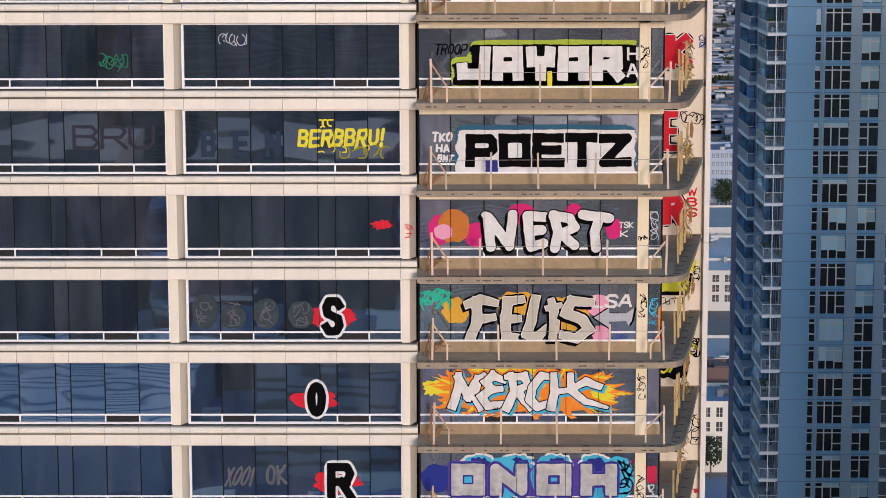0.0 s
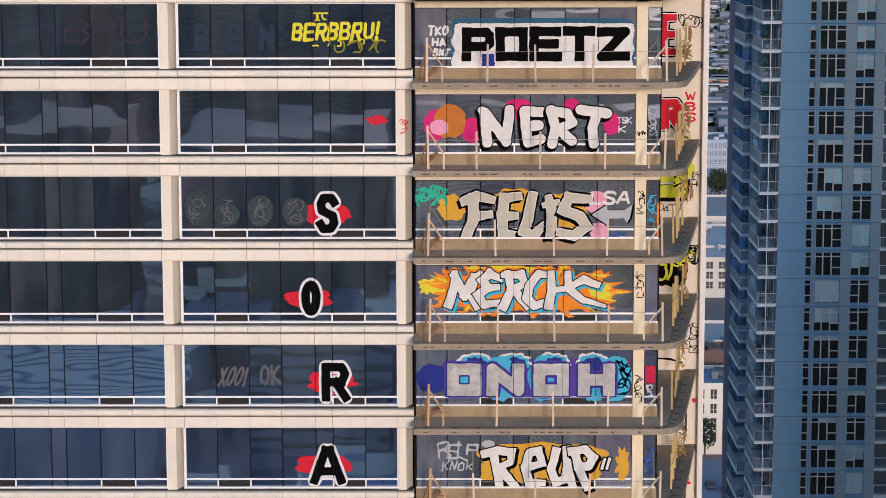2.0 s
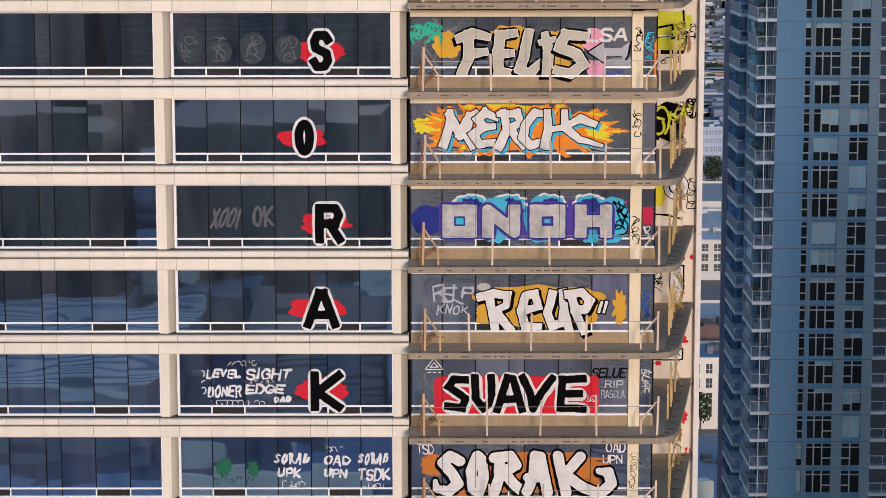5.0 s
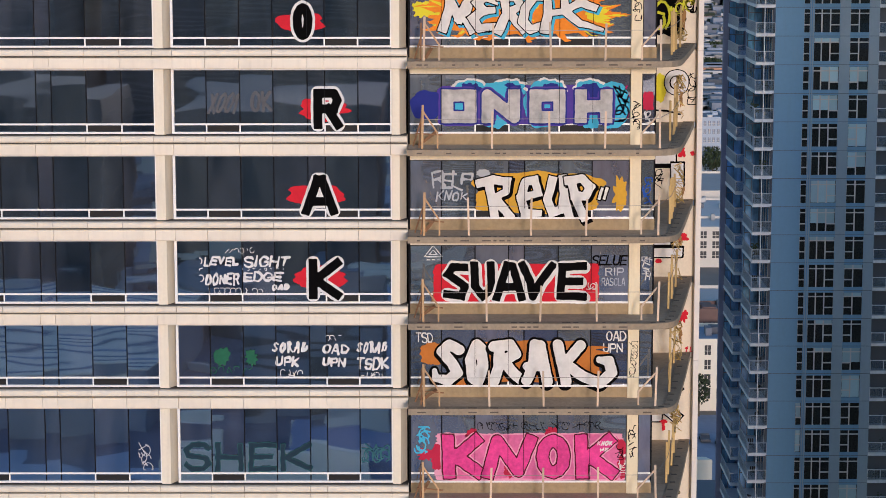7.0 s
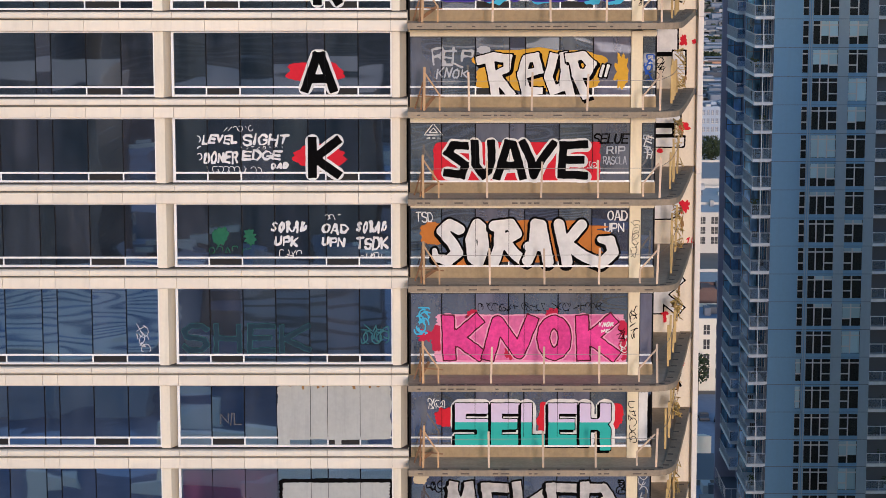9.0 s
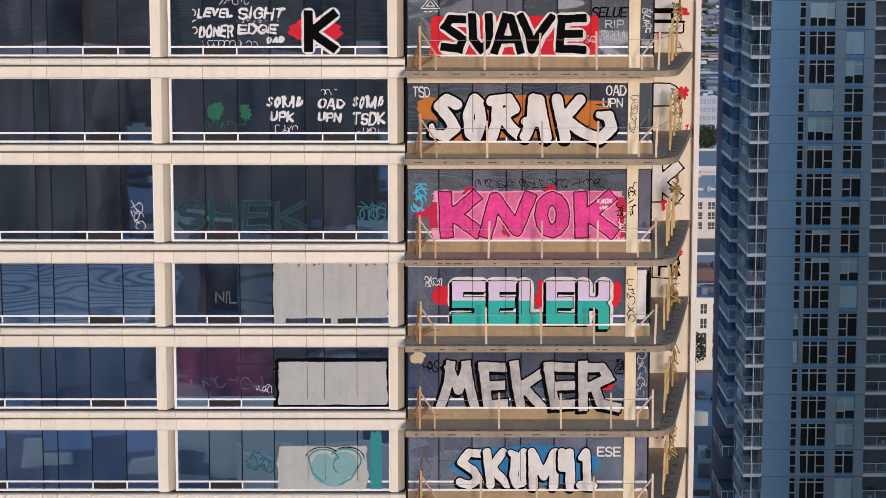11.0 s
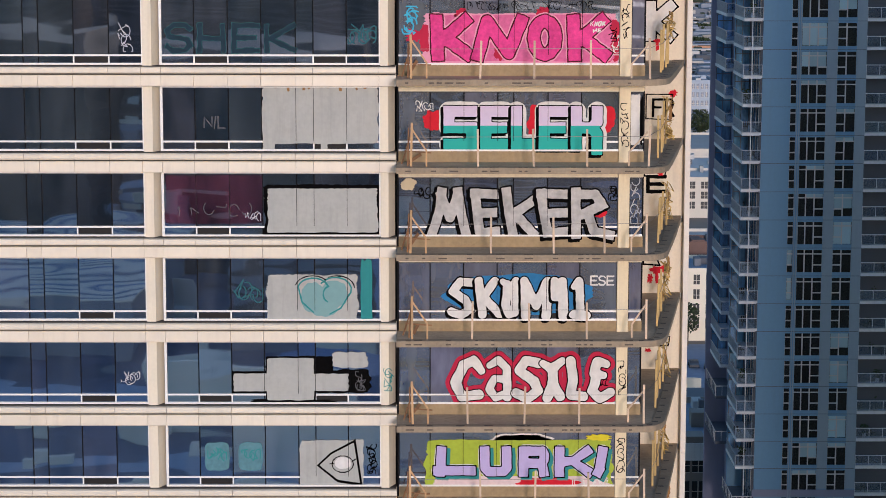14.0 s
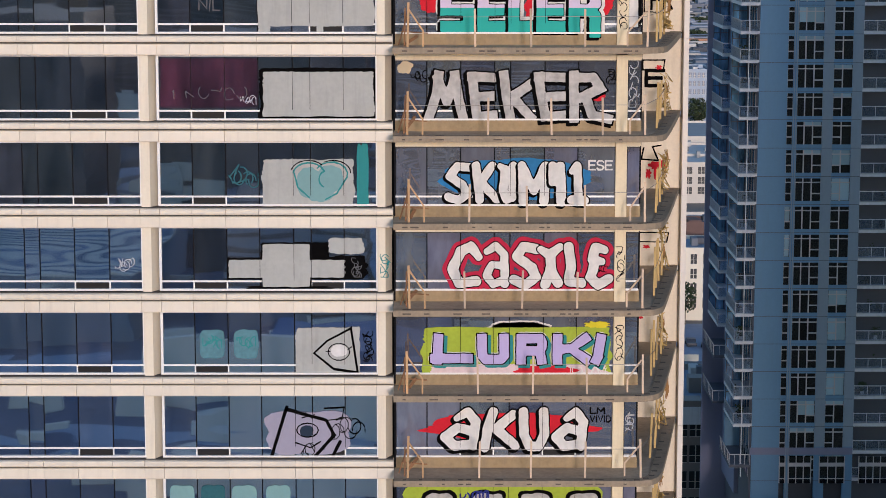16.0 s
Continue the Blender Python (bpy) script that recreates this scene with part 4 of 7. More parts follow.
# truck-sized white boxes, added only to give specks in the window reflections
def trucks(bm):
    for i in range(110):
        x, y, long = rng.uniform(-150, 110), rng.uniform(-900, -150), rng.choice((5, 9, 14))
        z = 0.1 if y > -480 else rng.uniform(5, 11)
        box(bm, x, x + long, y, y + 2.5, z, z + 3)


tagged(part("parked_trucks", trucks, SHADE_WHITE), "unseen white boxes added for glints in the glass", "trucks", kind="stuff")
tagged(part("roof_edges", roof_edges, SHADE_WHITE), "unseen white parapets added for bright edges in the glass", "roofs", kind="stuff")
tagged(part("near_roofs", near_roofs, NEAR_ROOFS), "pale low roofs across the street", "roofs", kind="stuff")


def behind(bm):
    y = -1050
    while y > -2900:
        x = -700
        while x < 700:
            w = rng.uniform(30, 90)
            box(bm, x, x + w, y - rng.uniform(30, 60), y, 0, rng.uniform(14, 70))
            x += w + rng.uniform(6, 40)
        y -= rng.uniform(90, 150)


BEHIND = surface("dim_far_blocks", (0.17, 0.175, 0.19), 0.8, spread=0.2, big=0.02, small=0.2, bump=0.0, vary=0.9, island=True)
tagged(part("far_blocks", behind, BEHIND), "dim far city blocks across the street", "buildings", kind="stuff")
# out of view; added to block sky light from the neighbour's lower floors
tagged(part("side_block", lambda bm: box(bm, 50, 76, 40, 112, 0, 92), PIER), "unseen cream block added to darken the neighbour's lower floors", "building")
# out of view; added to block the sun from the neighbour
tagged(part("sister_tower", lambda bm: box(bm, 53, 80, -45, -15, 0, 137), PIER), "unseen cream sister tower added to shade the neighbour", "building")
# ---- spray paint ----
def paint(name, colour, rough=0.7, spread=0.08):
    return surface(name, colour, rough, spread=spread, big=0.9, small=7.0, bump=0.0, streak=0.0, spec=0.15)


P_WHITE = surface("white_spray_paint", (0.72, 0.70, 0.67), 0.7, spread=0.18, big=1.2, small=5, streak=0.25, dirt=(0.4, 0.39, 0.38), bump=0.0, spec=0.15)
P_BLACK = surface("black_spray_paint", (0.0035, 0.0033, 0.0035), 0.85, spread=0.3, big=0.9, small=7.0, bump=0.0, spec=0.04)
P_RED = paint("red_spray_paint", (0.62, 0.016, 0.03), spread=0.15)
P_CRIMSON = paint("crimson_spray_paint", (0.50, 0.02, 0.06))
P_DARKRED = paint("dark_red_spray_paint", (0.10, 0.008, 0.02))
P_HOTPINK = paint("hot_pink_spray_paint", (0.75, 0.06, 0.27), spread=0.4)
P_MAGENTA = paint("magenta_spray_paint", (0.60, 0.02, 0.16))
P_PINK = paint("pink_spray_paint", (0.75, 0.33, 0.45))
P_ROSE = paint("rose_spray_paint", (0.70, 0.15, 0.33), spread=0.3)
P_PALEPINK = paint("pale_pink_wash", (0.70, 0.55, 0.55), spread=0.2)
P_ORANGE = paint("orange_spray_paint", (0.80, 0.24, 0.02), spread=0.18)
P_ORANGE_BROWN = paint("burnt_orange_paint", (0.52, 0.17, 0.03), spread=0.15)
P_GOLD = paint("gold_yellow_paint", (0.66, 0.36, 0.035), spread=0.15)
P_YELLOW = paint("yellow_spray_paint", (0.72, 0.62, 0.03))
P_ACID = paint("yellow_green_paint", (0.58, 0.58, 0.03))
P_OLIVE = paint("olive_spray_paint", (0.24, 0.22, 0.02))
P_LIME = paint("lime_spray_paint", (0.38, 0.48, 0.05), spread=0.2)
P_GREEN = paint("sea_green_paint", (0.03, 0.42, 0.28))
P_CYAN = paint("cyan_spray_paint", (0.06, 0.42, 0.62))
P_AZURE = paint("azure_spray_paint", (0.03, 0.19, 0.42), spread=0.2)
P_BLUE = paint("blue_marker_paint", (0.02, 0.08, 0.35))
P_NAVY = paint("deep_blue_paint", (0.02, 0.03, 0.22))
P_TEALBLUE = paint("petrol_blue_haze", (0.03, 0.11, 0.18), spread=0.2)
P_PURPLE = paint("purple_spray_paint", (0.085, 0.05, 0.31), spread=0.2)
P_LAVENDER = paint("lavender_spray_paint", (0.50, 0.42, 0.70))
P_LILAC = paint("lilac_grey_paint", (0.34, 0.32, 0.40))
P_STONE = paint("beige_grey_paint", (0.52, 0.485, 0.40), spread=0.14)
P_SILVER = surface("silver_spray_paint", (0.48, 0.465, 0.45), 0.5, spread=0.4, big=1.6, small=5, streak=0.2, dirt=(0.2, 0.2, 0.2), bump=0.0, spec=0.15)
P_GREY = paint("pale_grey_marker", (0.42, 0.43, 0.45))
P_PATCH = surface("cover_up_grey_paint", (0.43, 0.435, 0.405), 0.7, spread=0.12, big=0.8, small=6, streak=0.35, dirt=(0.2, 0.19, 0.19), bump=0.0, spec=0.15)
P_TAN = paint("tan_cover_paint", (0.55, 0.45, 0.30))
P_PLUM = glazing("plum_tinted_sheet", (0.1, 0.05, 0.09), 0.3, 0.012, 0.3, 0.7, diffuse_tint=(0.11, 0.03, 0.06))
P_RUST = paint("rust_stain", (0.30, 0.16, 0.06), spread=0.4)
P_DARKTEAL = paint("dark_teal_paint", (0.03, 0.24, 0.24))
P_MUTEDTEAL = paint("muted_teal_paint", (0.20, 0.36, 0.36))
P_TEALFACE = paint("soft_teal_paint", (0.10, 0.23, 0.27), spread=0.35)
P_FAINT = paint("faint_grey_letters", (0.030, 0.028, 0.04))
P_FAINTBLUE = paint("faint_blue_letters", (0.02, 0.035, 0.06))
P_FAINTGREEN = paint("faint_green_letters", (0.018, 0.12, 0.065), spread=0.3)
P_FAINTTEAL = paint("faint_teal_letters", (0.03, 0.12, 0.14), spread=0.3)
P_DIM = paint("dim_grey_letters", (0.105, 0.105, 0.112), spread=0.3)
P_DIMTEAL = paint("dim_teal_discs", (0.040, 0.055, 0.060), spread=0.4)
P_SEATEAL = paint("sea_teal_outline", (0.03, 0.115, 0.12), spread=0.3)
P_DEEPTEAL = paint("deep_teal_fill", (0.014, 0.036, 0.055), spread=0.3)
P_LAVTEAL = paint("lavender_over_teal_paint", (0.66, 0.55, 0.72))


def two_tone(m, height):
    nt = m.node_tree
    b = nt.nodes["Principled BSDF"]
    upper = b.inputs["Base Color"].links[0].from_socket
    split = nt.nodes.new("ShaderNodeSeparateXYZ")
    nt.links.new(nt.nodes.new("ShaderNodeNewGeometry").outputs["Position"], split.inputs[0])
    over = nt.nodes.new("ShaderNodeMath")
    over.operation = "GREATER_THAN"
    over.inputs[1].default_value = height
    nt.links.new(split.outputs[2], over.inputs[0])
    nt.links.new(mixed(nt, over.outputs[0], (0.03, 0.42, 0.36), upper), b.inputs["Base Color"])


two_tone(P_LAVTEAL, head(10) - 1.5)
here = []


def arc(cx, cy, rx, ry, a0, a1, n=8):
    return [(cx + rx * math.cos(radians(a0 + (a1 - a0) * i / n)), cy + ry * math.sin(radians(a0 + (a1 - a0) * i / n))) for i in range(n + 1)]


# the sprayers' hand: each character as strokes in a unit square
HAND = {
    "A": [[(0, 0), (0.42, 1), (0.58, 1), (1, 0)], [(0.2, 0.3), (0.8, 0.3)]],
    "B": [[(0, 0), (0, 1), (0.75, 1), (0.95, 0.78), (0.75, 0.54), (0.1, 0.54)], [(0.75, 0.54), (1, 0.28), (0.8, 0), (0, 0)]],
    "C": [arc(0.55, 0.5, 0.55, 0.5, 45, 315)],
    "D": [[(0, 0), (0, 1), (0.6, 1), (1, 0.65), (1, 0.35), (0.6, 0), (0, 0)]],
    "E": [[(1, 1), (0, 1), (0, 0), (1, 0)], [(0, 0.5), (0.85, 0.5)]],
    "F": [[(1, 1), (0, 1), (0, 0)], [(0, 0.52), (0.85, 0.52)]],
    "G": [[(1, 0.8), (0.7, 1), (0.3, 1), (0, 0.7), (0, 0.3), (0.3, 0), (0.7, 0), (1, 0.2), (1, 0.45), (0.6, 0.45)]],
    "H": [[(0, 0), (0, 1)], [(1, 0), (1, 1)], [(0, 0.5), (1, 0.5)]],
    "I": [[(0.5, 0), (0.5, 1)]],
    "J": [[(1, 1), (1, 0), (0, 0), (0, 0.3)]],
    "K": [[(0, 0), (0, 1)], [(1, 1), (0.1, 0.48), (1, 0)]],
    "L": [[(0, 1), (0, 0), (1, 0)]],
    "M": [[(0, 0), (0.08, 1), (0.5, 0.35), (0.92, 1), (1, 0)]],
    "N": [[(0, 0), (0, 1), (1, 0), (1, 1)]],
    "O": [arc(0.5, 0.5, 0.5, 0.5, 90, 450, 14)],
    "[S]": [[(1, 1), (0, 1), (0, 0.5), (1, 0.5), (1, 0), (0, 0)]],
    "[K]": [[(0, 0), (0, 1)], [(0, 0.5), (0.75, 0.5)], [(1, 1), (1, 0.68), (0.75, 0.5), (1, 0.32), (1, -0.16)]],
    "[]": [[(0, 0), (0, 1), (1, 1), (1, 0), (0, 0)]],
    "P": [[(0, 0), (0, 1), (0.85, 1), (1, 0.85), (1, 0.55), (0.85, 0.42), (0, 0.42)]],
    "R": [[(0, 0), (0, 1), (0.8, 1), (0.98, 0.78), (0.8, 0.5), (0.05, 0.5)], [(0.5, 0.5), (1, 0)]],
    "S": [[(1, 0.86), (0.8, 1), (0.25, 1), (0, 0.8), (0.1, 0.58), (0.9, 0.42), (1, 0.2), (0.75, 0), (0.2, 0), (0, 0.14)]],
    "T": [[(0, 1), (1, 1)], [(0.5, 1), (0.5, 0)]],
    "U": [[(0, 1), (0, 0.25), (0.25, 0), (0.75, 0), (1, 0.25), (1, 1)]],
    "V": [[(0, 1), (0.5, 0), (1, 1)]],
    "W": [[(0, 1), (0.25, 0), (0.5, 0.7), (0.75, 0), (1, 1)]],
    "X": [[(0, 0), (1, 1)], [(0, 1), (1, 0)]],
    "Y": [[(0, 1), (0.5, 0.45), (1, 1)], [(0.5, 0.45), (0.5, 0)]],
    "Z": [[(0, 1), (1, 1), (0, 0), (1, 0)]],
    "1": [[(0.1, 0.75), (0.6, 1), (0.6, 0)]],
    "4": [[(0.8, 0), (0.8, 1), (0, 0.35), (1, 0.35)]],
    "!": [[(0.6, 1), (0.45, 0.42)], [(0.38, 0.02), (0.42, 0.12)]],
    '"': [[(0.2, 0.2), (0.45, 0.9)], [(0.65, 0.2), (0.9, 0.9)]],
    "a": [[(0.1, 0.75), (0.35, 1), (0.75, 1), (0.95, 0.8), (0.95, 0)], [(0.9, 0.5), (0.3, 0.52), (0.02, 0.28), (0.25, 0), (0.7, 0.05), (0.9, 0.25)]],
    "k": [[(0, 0), (0, 1)], [(0.95, 0.95), (0.1, 0.4), (1, 0)]],
    "u": [[(0, 1), (0, 0.25), (0.25, 0), (0.75, 0), (1, 0.25), (1, 1)]],
    "p": [[(0, 0), (0, 1), (0.85, 1), (1, 0.8), (0.85, 0.45), (0, 0.45)]],
}


# letters that the large pieces shape in their own way; a third number thins or thickens the stroke
SHAPES = {
    "JAYAR": ("J", [[(1, 1), (0.95, 0.05), (0.02, 0.05), (0, 0.3)]],
              "A", [[(0, 0), (0.04, 1), (0.96, 1), (1, 0)], [(0.04, 0.36), (0.96, 0.36)]],
              "Y", [[(0, 1), (0.04, 0.58), (0.96, 0.58), (1, 1)], [(0.5, 0.58), (0.5, 0)]],
              "R", [[(0, 0), (0, 1), (0.92, 1), (0.95, 0.46), (0.05, 0.42)], [(0.6, 0.42), (1, 0)]]),
    "LURK!": ("L", [[(0.1, 1), (0.06, 0)], [(0, 0.06), (1, 0.06)]],
              "U", [[(0.06, 1), (0.08, 0.2), (0.2, 0.02), (0.8, 0.02), (0.94, 0.2), (0.92, 1)]],
              "R", [[(0.04, 0), (0.04, 1), (0.86, 1), (0.94, 0.82), (0.92, 0.56), (0.8, 0.42), (0.2, 0.42)], [(0.86, 0.4), (0.92, 0)]],
              "K", [[(0.0, 1), (0.0, 0)], [(0.98, 1), (0.5, 0.55, 0.8), (0.2, 0.5)], [(0.5, 0.5, 0.8), (1.04, 0)]],
              "!", [[(0.75, 1), (0.55, 0.42)], [(0.42, 0.06), (0.36, 0)]]),
    "NERT": ("N", [[(0, 1, 0.7), (0.1, 0.92), (0.2, 0.03)], [(0.12, 0.92), (0.8, 0.1)], [(0.82, 0.06), (0.95, 1)]],
             "E", [[(1, 0.93), (0.12, 0.97), (0.2, 0.5), (0.3, 0.04), (0.95, 0.14)], [(0.2, 0.5), (0.85, 0.55)]],
             "R", [[(0.15, 1), (0.3, 0.5), (0.2, 0)], [(0.15, 0.96), (0.68, 0.9), (0.88, 0.62, 0.9), (0.35, 0.42)], [(0.45, 0.4), (0.85, 0.08)]],
             "T", [[(0, 1), (1, 0.9)], [(0.62, 0.9), (0.45, 0.45), (0.5, 0)]]),
    "FELIS": ("F", [[(0, 0.88, 0.8), (0.45, 1), (1, 0.92, 0.7)], [(0.35, 0.95), (0.32, 0.4), (0.08, 0)], [(0.35, 0.5), (0.9, 0.55, 0.7)]],
              "E", [[(1, 1, 0.7), (0.4, 0.95), (0.3, 0.5), (0.35, 0.06), (1, 0.02, 0.8)], [(0.3, 0.5), (0.85, 0.52, 0.7)]],
              "L", [[(0.5, 1, 0.9), (0.32, 0.5), (0.15, 0.14), (0.5, 0), (1, 0.28, 0.7)]],
              "I", [[(0.3, 0.95, 0.7), (0.6, 0.6), (0.5, 0.08)], [(0, 0.78, 0.5), (1, 0.85, 0.5)]],
              "S", [[(1, 0.93, 0.8), (0.3, 0.96), (0.08, 0.66), (0.72, 0.5), (0.95, 0.25), (0.5, 0.02), (0, 0.1, 0.8)]]),
    "MERCH": ("M", [[(0.2, 1, 0.8), (0.18, 0.55), (0.02, 0.06, 1.1)], [(0.2, 0.92), (0.5, 0.32)], [(0.5, 0.32), (0.7, 0.75), (0.98, 1, 0.7)], [(0.8, 0.88), (0.68, 0.4), (0.88, 0.02)]],
              "E", [[(1, 0.84, 0.7), (0.55, 1), (0.25, 0.8), (0.5, 0.56), (0.85, 0.58, 0.7)], [(0.45, 0.56), (0.06, 0.34), (0.32, 0.04), (1, 0.1, 0.8)]],
              "R", [[(0.25, 1, 0.8), (0.4, 0.5), (0.1, 0, 1.1)], [(0.1, 0.95, 0.7), (0.75, 0.98), (0.92, 0.7, 0.8), (0.4, 0.5)], [(0.5, 0.5), (0.8, 0.2), (1, 0, 0.8)]],
              "C", [[(0.98, 0.95, 0.7), (0.55, 1), (0.15, 0.62), (0.05, 0.25, 1.1), (0.4, 0), (0.95, 0.14, 0.8)]],
              "H", [[(0.04, 1, 0.8), (0.05, 0.5), (0, 0.03, 1.1)], [(0.05, 0.5, 0.7), (0.36, 0.55, 0.7)], [(0.34, 1, 0.8), (0.35, 0.55), (0.6, 0.2, 0.8), (1, 0, 0.4)], [(0.36, 0.58, 0.7), (0.62, 0.82), (0.86, 0.66, 0.8)]]),
    "REUP": ("R", [[(0, 0.88), (0.45, 0.97), (0.92, 0.92), (0.9, 0.66, 0.8), (0.5, 0.52, 0.8)], [(0.3, 0.9), (0.42, 0.45), (0.5, 0.02)], [(0.55, 0.5), (0.78, 0.25), (1, 0.04)]],
             "E", [[(0.12, 0.5), (0.9, 0.62, 0.8), (0.72, 0.95), (0.32, 0.92), (0.1, 0.5), (0.3, 0.1), (0.9, 0.1, 0.8)]],
             "U", [[(0.3, 0.95), (0.1, 0.45), (0.3, 0.12), (0.7, 0.2), (0.78, 0.5)], [(0.75, 0.98), (0.82, 0.5), (1, 0.08)]],
             "P", [[(0, 0.95), (0.6, 1), (1, 0.78), (0.8, 0.55), (0.3, 0.55)], [(0.15, 0.9), (0.35, 0.45), (0.72, 0)]]),
    "SUAVE": ("S", [[(0.95, 0.93), (0.3, 0.96), (0.08, 0.72), (0.86, 0.34), (0.7, 0.04), (0.03, 0.1)]],
              "U", [[(0.12, 1), (0.15, 0.35), (0.5, 0.03), (0.88, 0.25), (0.85, 1)]],
              "A", [[(0.03, 0), (0.42, 1), (0.66, 0.97), (1, 0)], [(0.3, 0.33), (0.75, 0.33)]],
              "V", [[(0, 1), (0.25, 0.5), (0.35, 0.02), (0.6, 0.5), (0.98, 0.98)]],
              "E", [[(1, 0.98), (0.15, 0.95), (0.08, 0.05), (1, 0.02)], [(0.12, 0.5), (0.85, 0.5)]]),
    "SORAK": ("S", [[(0.98, 0.86), (0.6, 1), (0.3, 0.82), (0.7, 0.5), (0.92, 0.25), (0.55, 0.04), (0.05, 0.1, 0.7), (0, 0.3, 0.5)]],
              "O", [[(0.5, 1), (0.08, 0.6), (0.2, 0.12), (0.6, 0), (0.95, 0.4), (0.8, 0.9), (0.5, 1)]],
              "R", [[(0.08, 0.95), (0.6, 1), (0.78, 0.75), (0.35, 0.55)], [(0.25, 0.95), (0.25, 0.4), (0.08, 0)], [(0.4, 0.55), (0.75, 0.2), (1, 0.04)]],
              "A", [[(0.05, 0.04), (0.35, 0.5), (0.4, 1), (0.65, 0.98), (0.8, 0.5), (0.98, 0)], [(0.05, 0.42, 0.8), (0.8, 0.42)]],
              "K", [[(0.08, 1), (0.15, 0.5), (0.22, 0)], [(0.46, 0.98), (0.2, 0.5), (0.5, 0.15), (0.8, -0.03), (1, 0.25), (0.94, 0.56), (0.78, 0.6, 0.6)]]),
    "KNOK": ("K", [[(0.06, 1), (0.1, 0)], [(0.9, 1), (0.32, 0.5), (0.98, 0.02)]],
             "N", [[(0, 0), (0.2, 0.98), (0.7, 0.06), (0.98, 0.98)]],
             "O", [arc(0.5, 0.5, 0.44, 0.5, 90, 450, 12)]),
    "MEKER": ("M", [[(0.28, 1), (0.2, 0.5), (0, 0)], [(0.25, 0.92), (0.5, 0.4), (0.7, 0.92)], [(0.72, 1), (0.8, 0.5), (0.95, 0)]],
              "E", [[(0.95, 0.95), (0.06, 0.97), (0.18, 0.5), (0.3, 0.05), (1, 0.08)], [(0.2, 0.5), (0.88, 0.52)]],
              "K", [[(0.12, 1), (0.2, 0.5), (0.3, 0.03)], [(0.98, 0.86), (0.35, 0.5), (0.86, 0.04)]],
              "R", [[(0.08, 1), (0.1, 0.02)], [(0.08, 0.95), (0.6, 0.95), (0.78, 0.7), (0.3, 0.5)], [(0.4, 0.5), (0.58, 0.08), (1, 0)]]),
    "SKUM41": ("S", [[(1, 0.95), (0.45, 0.98), (0.1, 0.7), (0.7, 0.45), (0.9, 0.2), (0.5, 0.02), (0.05, 0.12)]],
               "K", [[(0.1, 1), (0.25, 0.03)], [(0.78, 1), (0.3, 0.55), (0.98, 0.05)]],
               "U", [[(0, 0.98, 0.7), (0.3, 0.9), (0.2, 0.3), (0.4, 0.05), (0.75, 0.1), (0.8, 1)]],
               "M", [[(0.1, 1), (0.15, 0, 1.1)], [(0.15, 0.92), (0.5, 0.3), (0.85, 0.95)], [(0.9, 1), (0.85, 0, 1.1)]],
               "4", [[(0.08, 1), (0.12, 0.55), (0.62, 0.55)], [(0.6, 1), (0.7, 0, 1.2)]],
               "1", [[(0.2, 0.85, 0.8), (0.5, 1), (0.6, 0.1)], [(0.15, 0.04), (0.95, 0.02, 1.1)]]),
    "CaSTLE": ("C", [[(0.95, 0.72, 0.8), (0.7, 0.98), (0.35, 0.86), (0.08, 0.4, 1.1), (0.3, 0.04), (0.88, 0.1)]],
               "a", [[(0.05, 0.86, 0.7), (0.5, 1, 0.8), (0.92, 0.78, 0.8), (0.95, 0.03, 0.9)], [(0.9, 0.48, 0.75), (0.3, 0.52, 0.75), (0.02, 0.24, 0.8), (0.35, 0.02, 0.8), (0.9, 0.14, 0.75)]],
               "S", [[(0.95, 0.92), (0.4, 0.98), (0.15, 0.72), (0.75, 0.45), (0.92, 0.2), (0.5, 0), (0.02, 0.14)]],
               "T", [[(0, 0.92, 0.7), (0.45, 0.76), (1, 0.97, 0.8)], [(0.5, 0.76), (0.55, 0.4), (0.25, 0.02)], [(0.5, 0.42), (0.92, 0.05)]],
               "L", [[(0.15, 0.98), (0.3, 0.5), (0.18, 0.1), (0.98, 0.05)]],
               "E", [[(0.8, 0.9, 0.8), (0.35, 0.96), (0.2, 0.66), (0.65, 0.6, 0.8)], [(0.3, 0.55), (0.12, 0.2), (0.5, 0), (1, 0.16)]]),
    "akua": ("a", [[(0.42, 0.82, 0.7), (0.75, 1), (1, 0.72), (0.92, 0.04)], [(0.88, 0.45), (0.45, 0.56), (0.08, 0.3, 1.1), (0.35, 0.03), (0.88, 0.1)]],
             "k", [[(0.32, 1), (0.15, 0.5), (0.08, 0)], [(0.9, 0.92), (0.4, 0.52), (0.96, 0.06)]],
             "u", [[(0.05, 1), (0.08, 0.35), (0.3, 0.03), (0.7, 0.03), (0.95, 0.38), (0.9, 1)]]),
}
for piece, drawn in SHAPES.items():
    for ch, shape in zip(drawn[::2], drawn[1::2]):
        HAND[piece + " " + ch] = shape


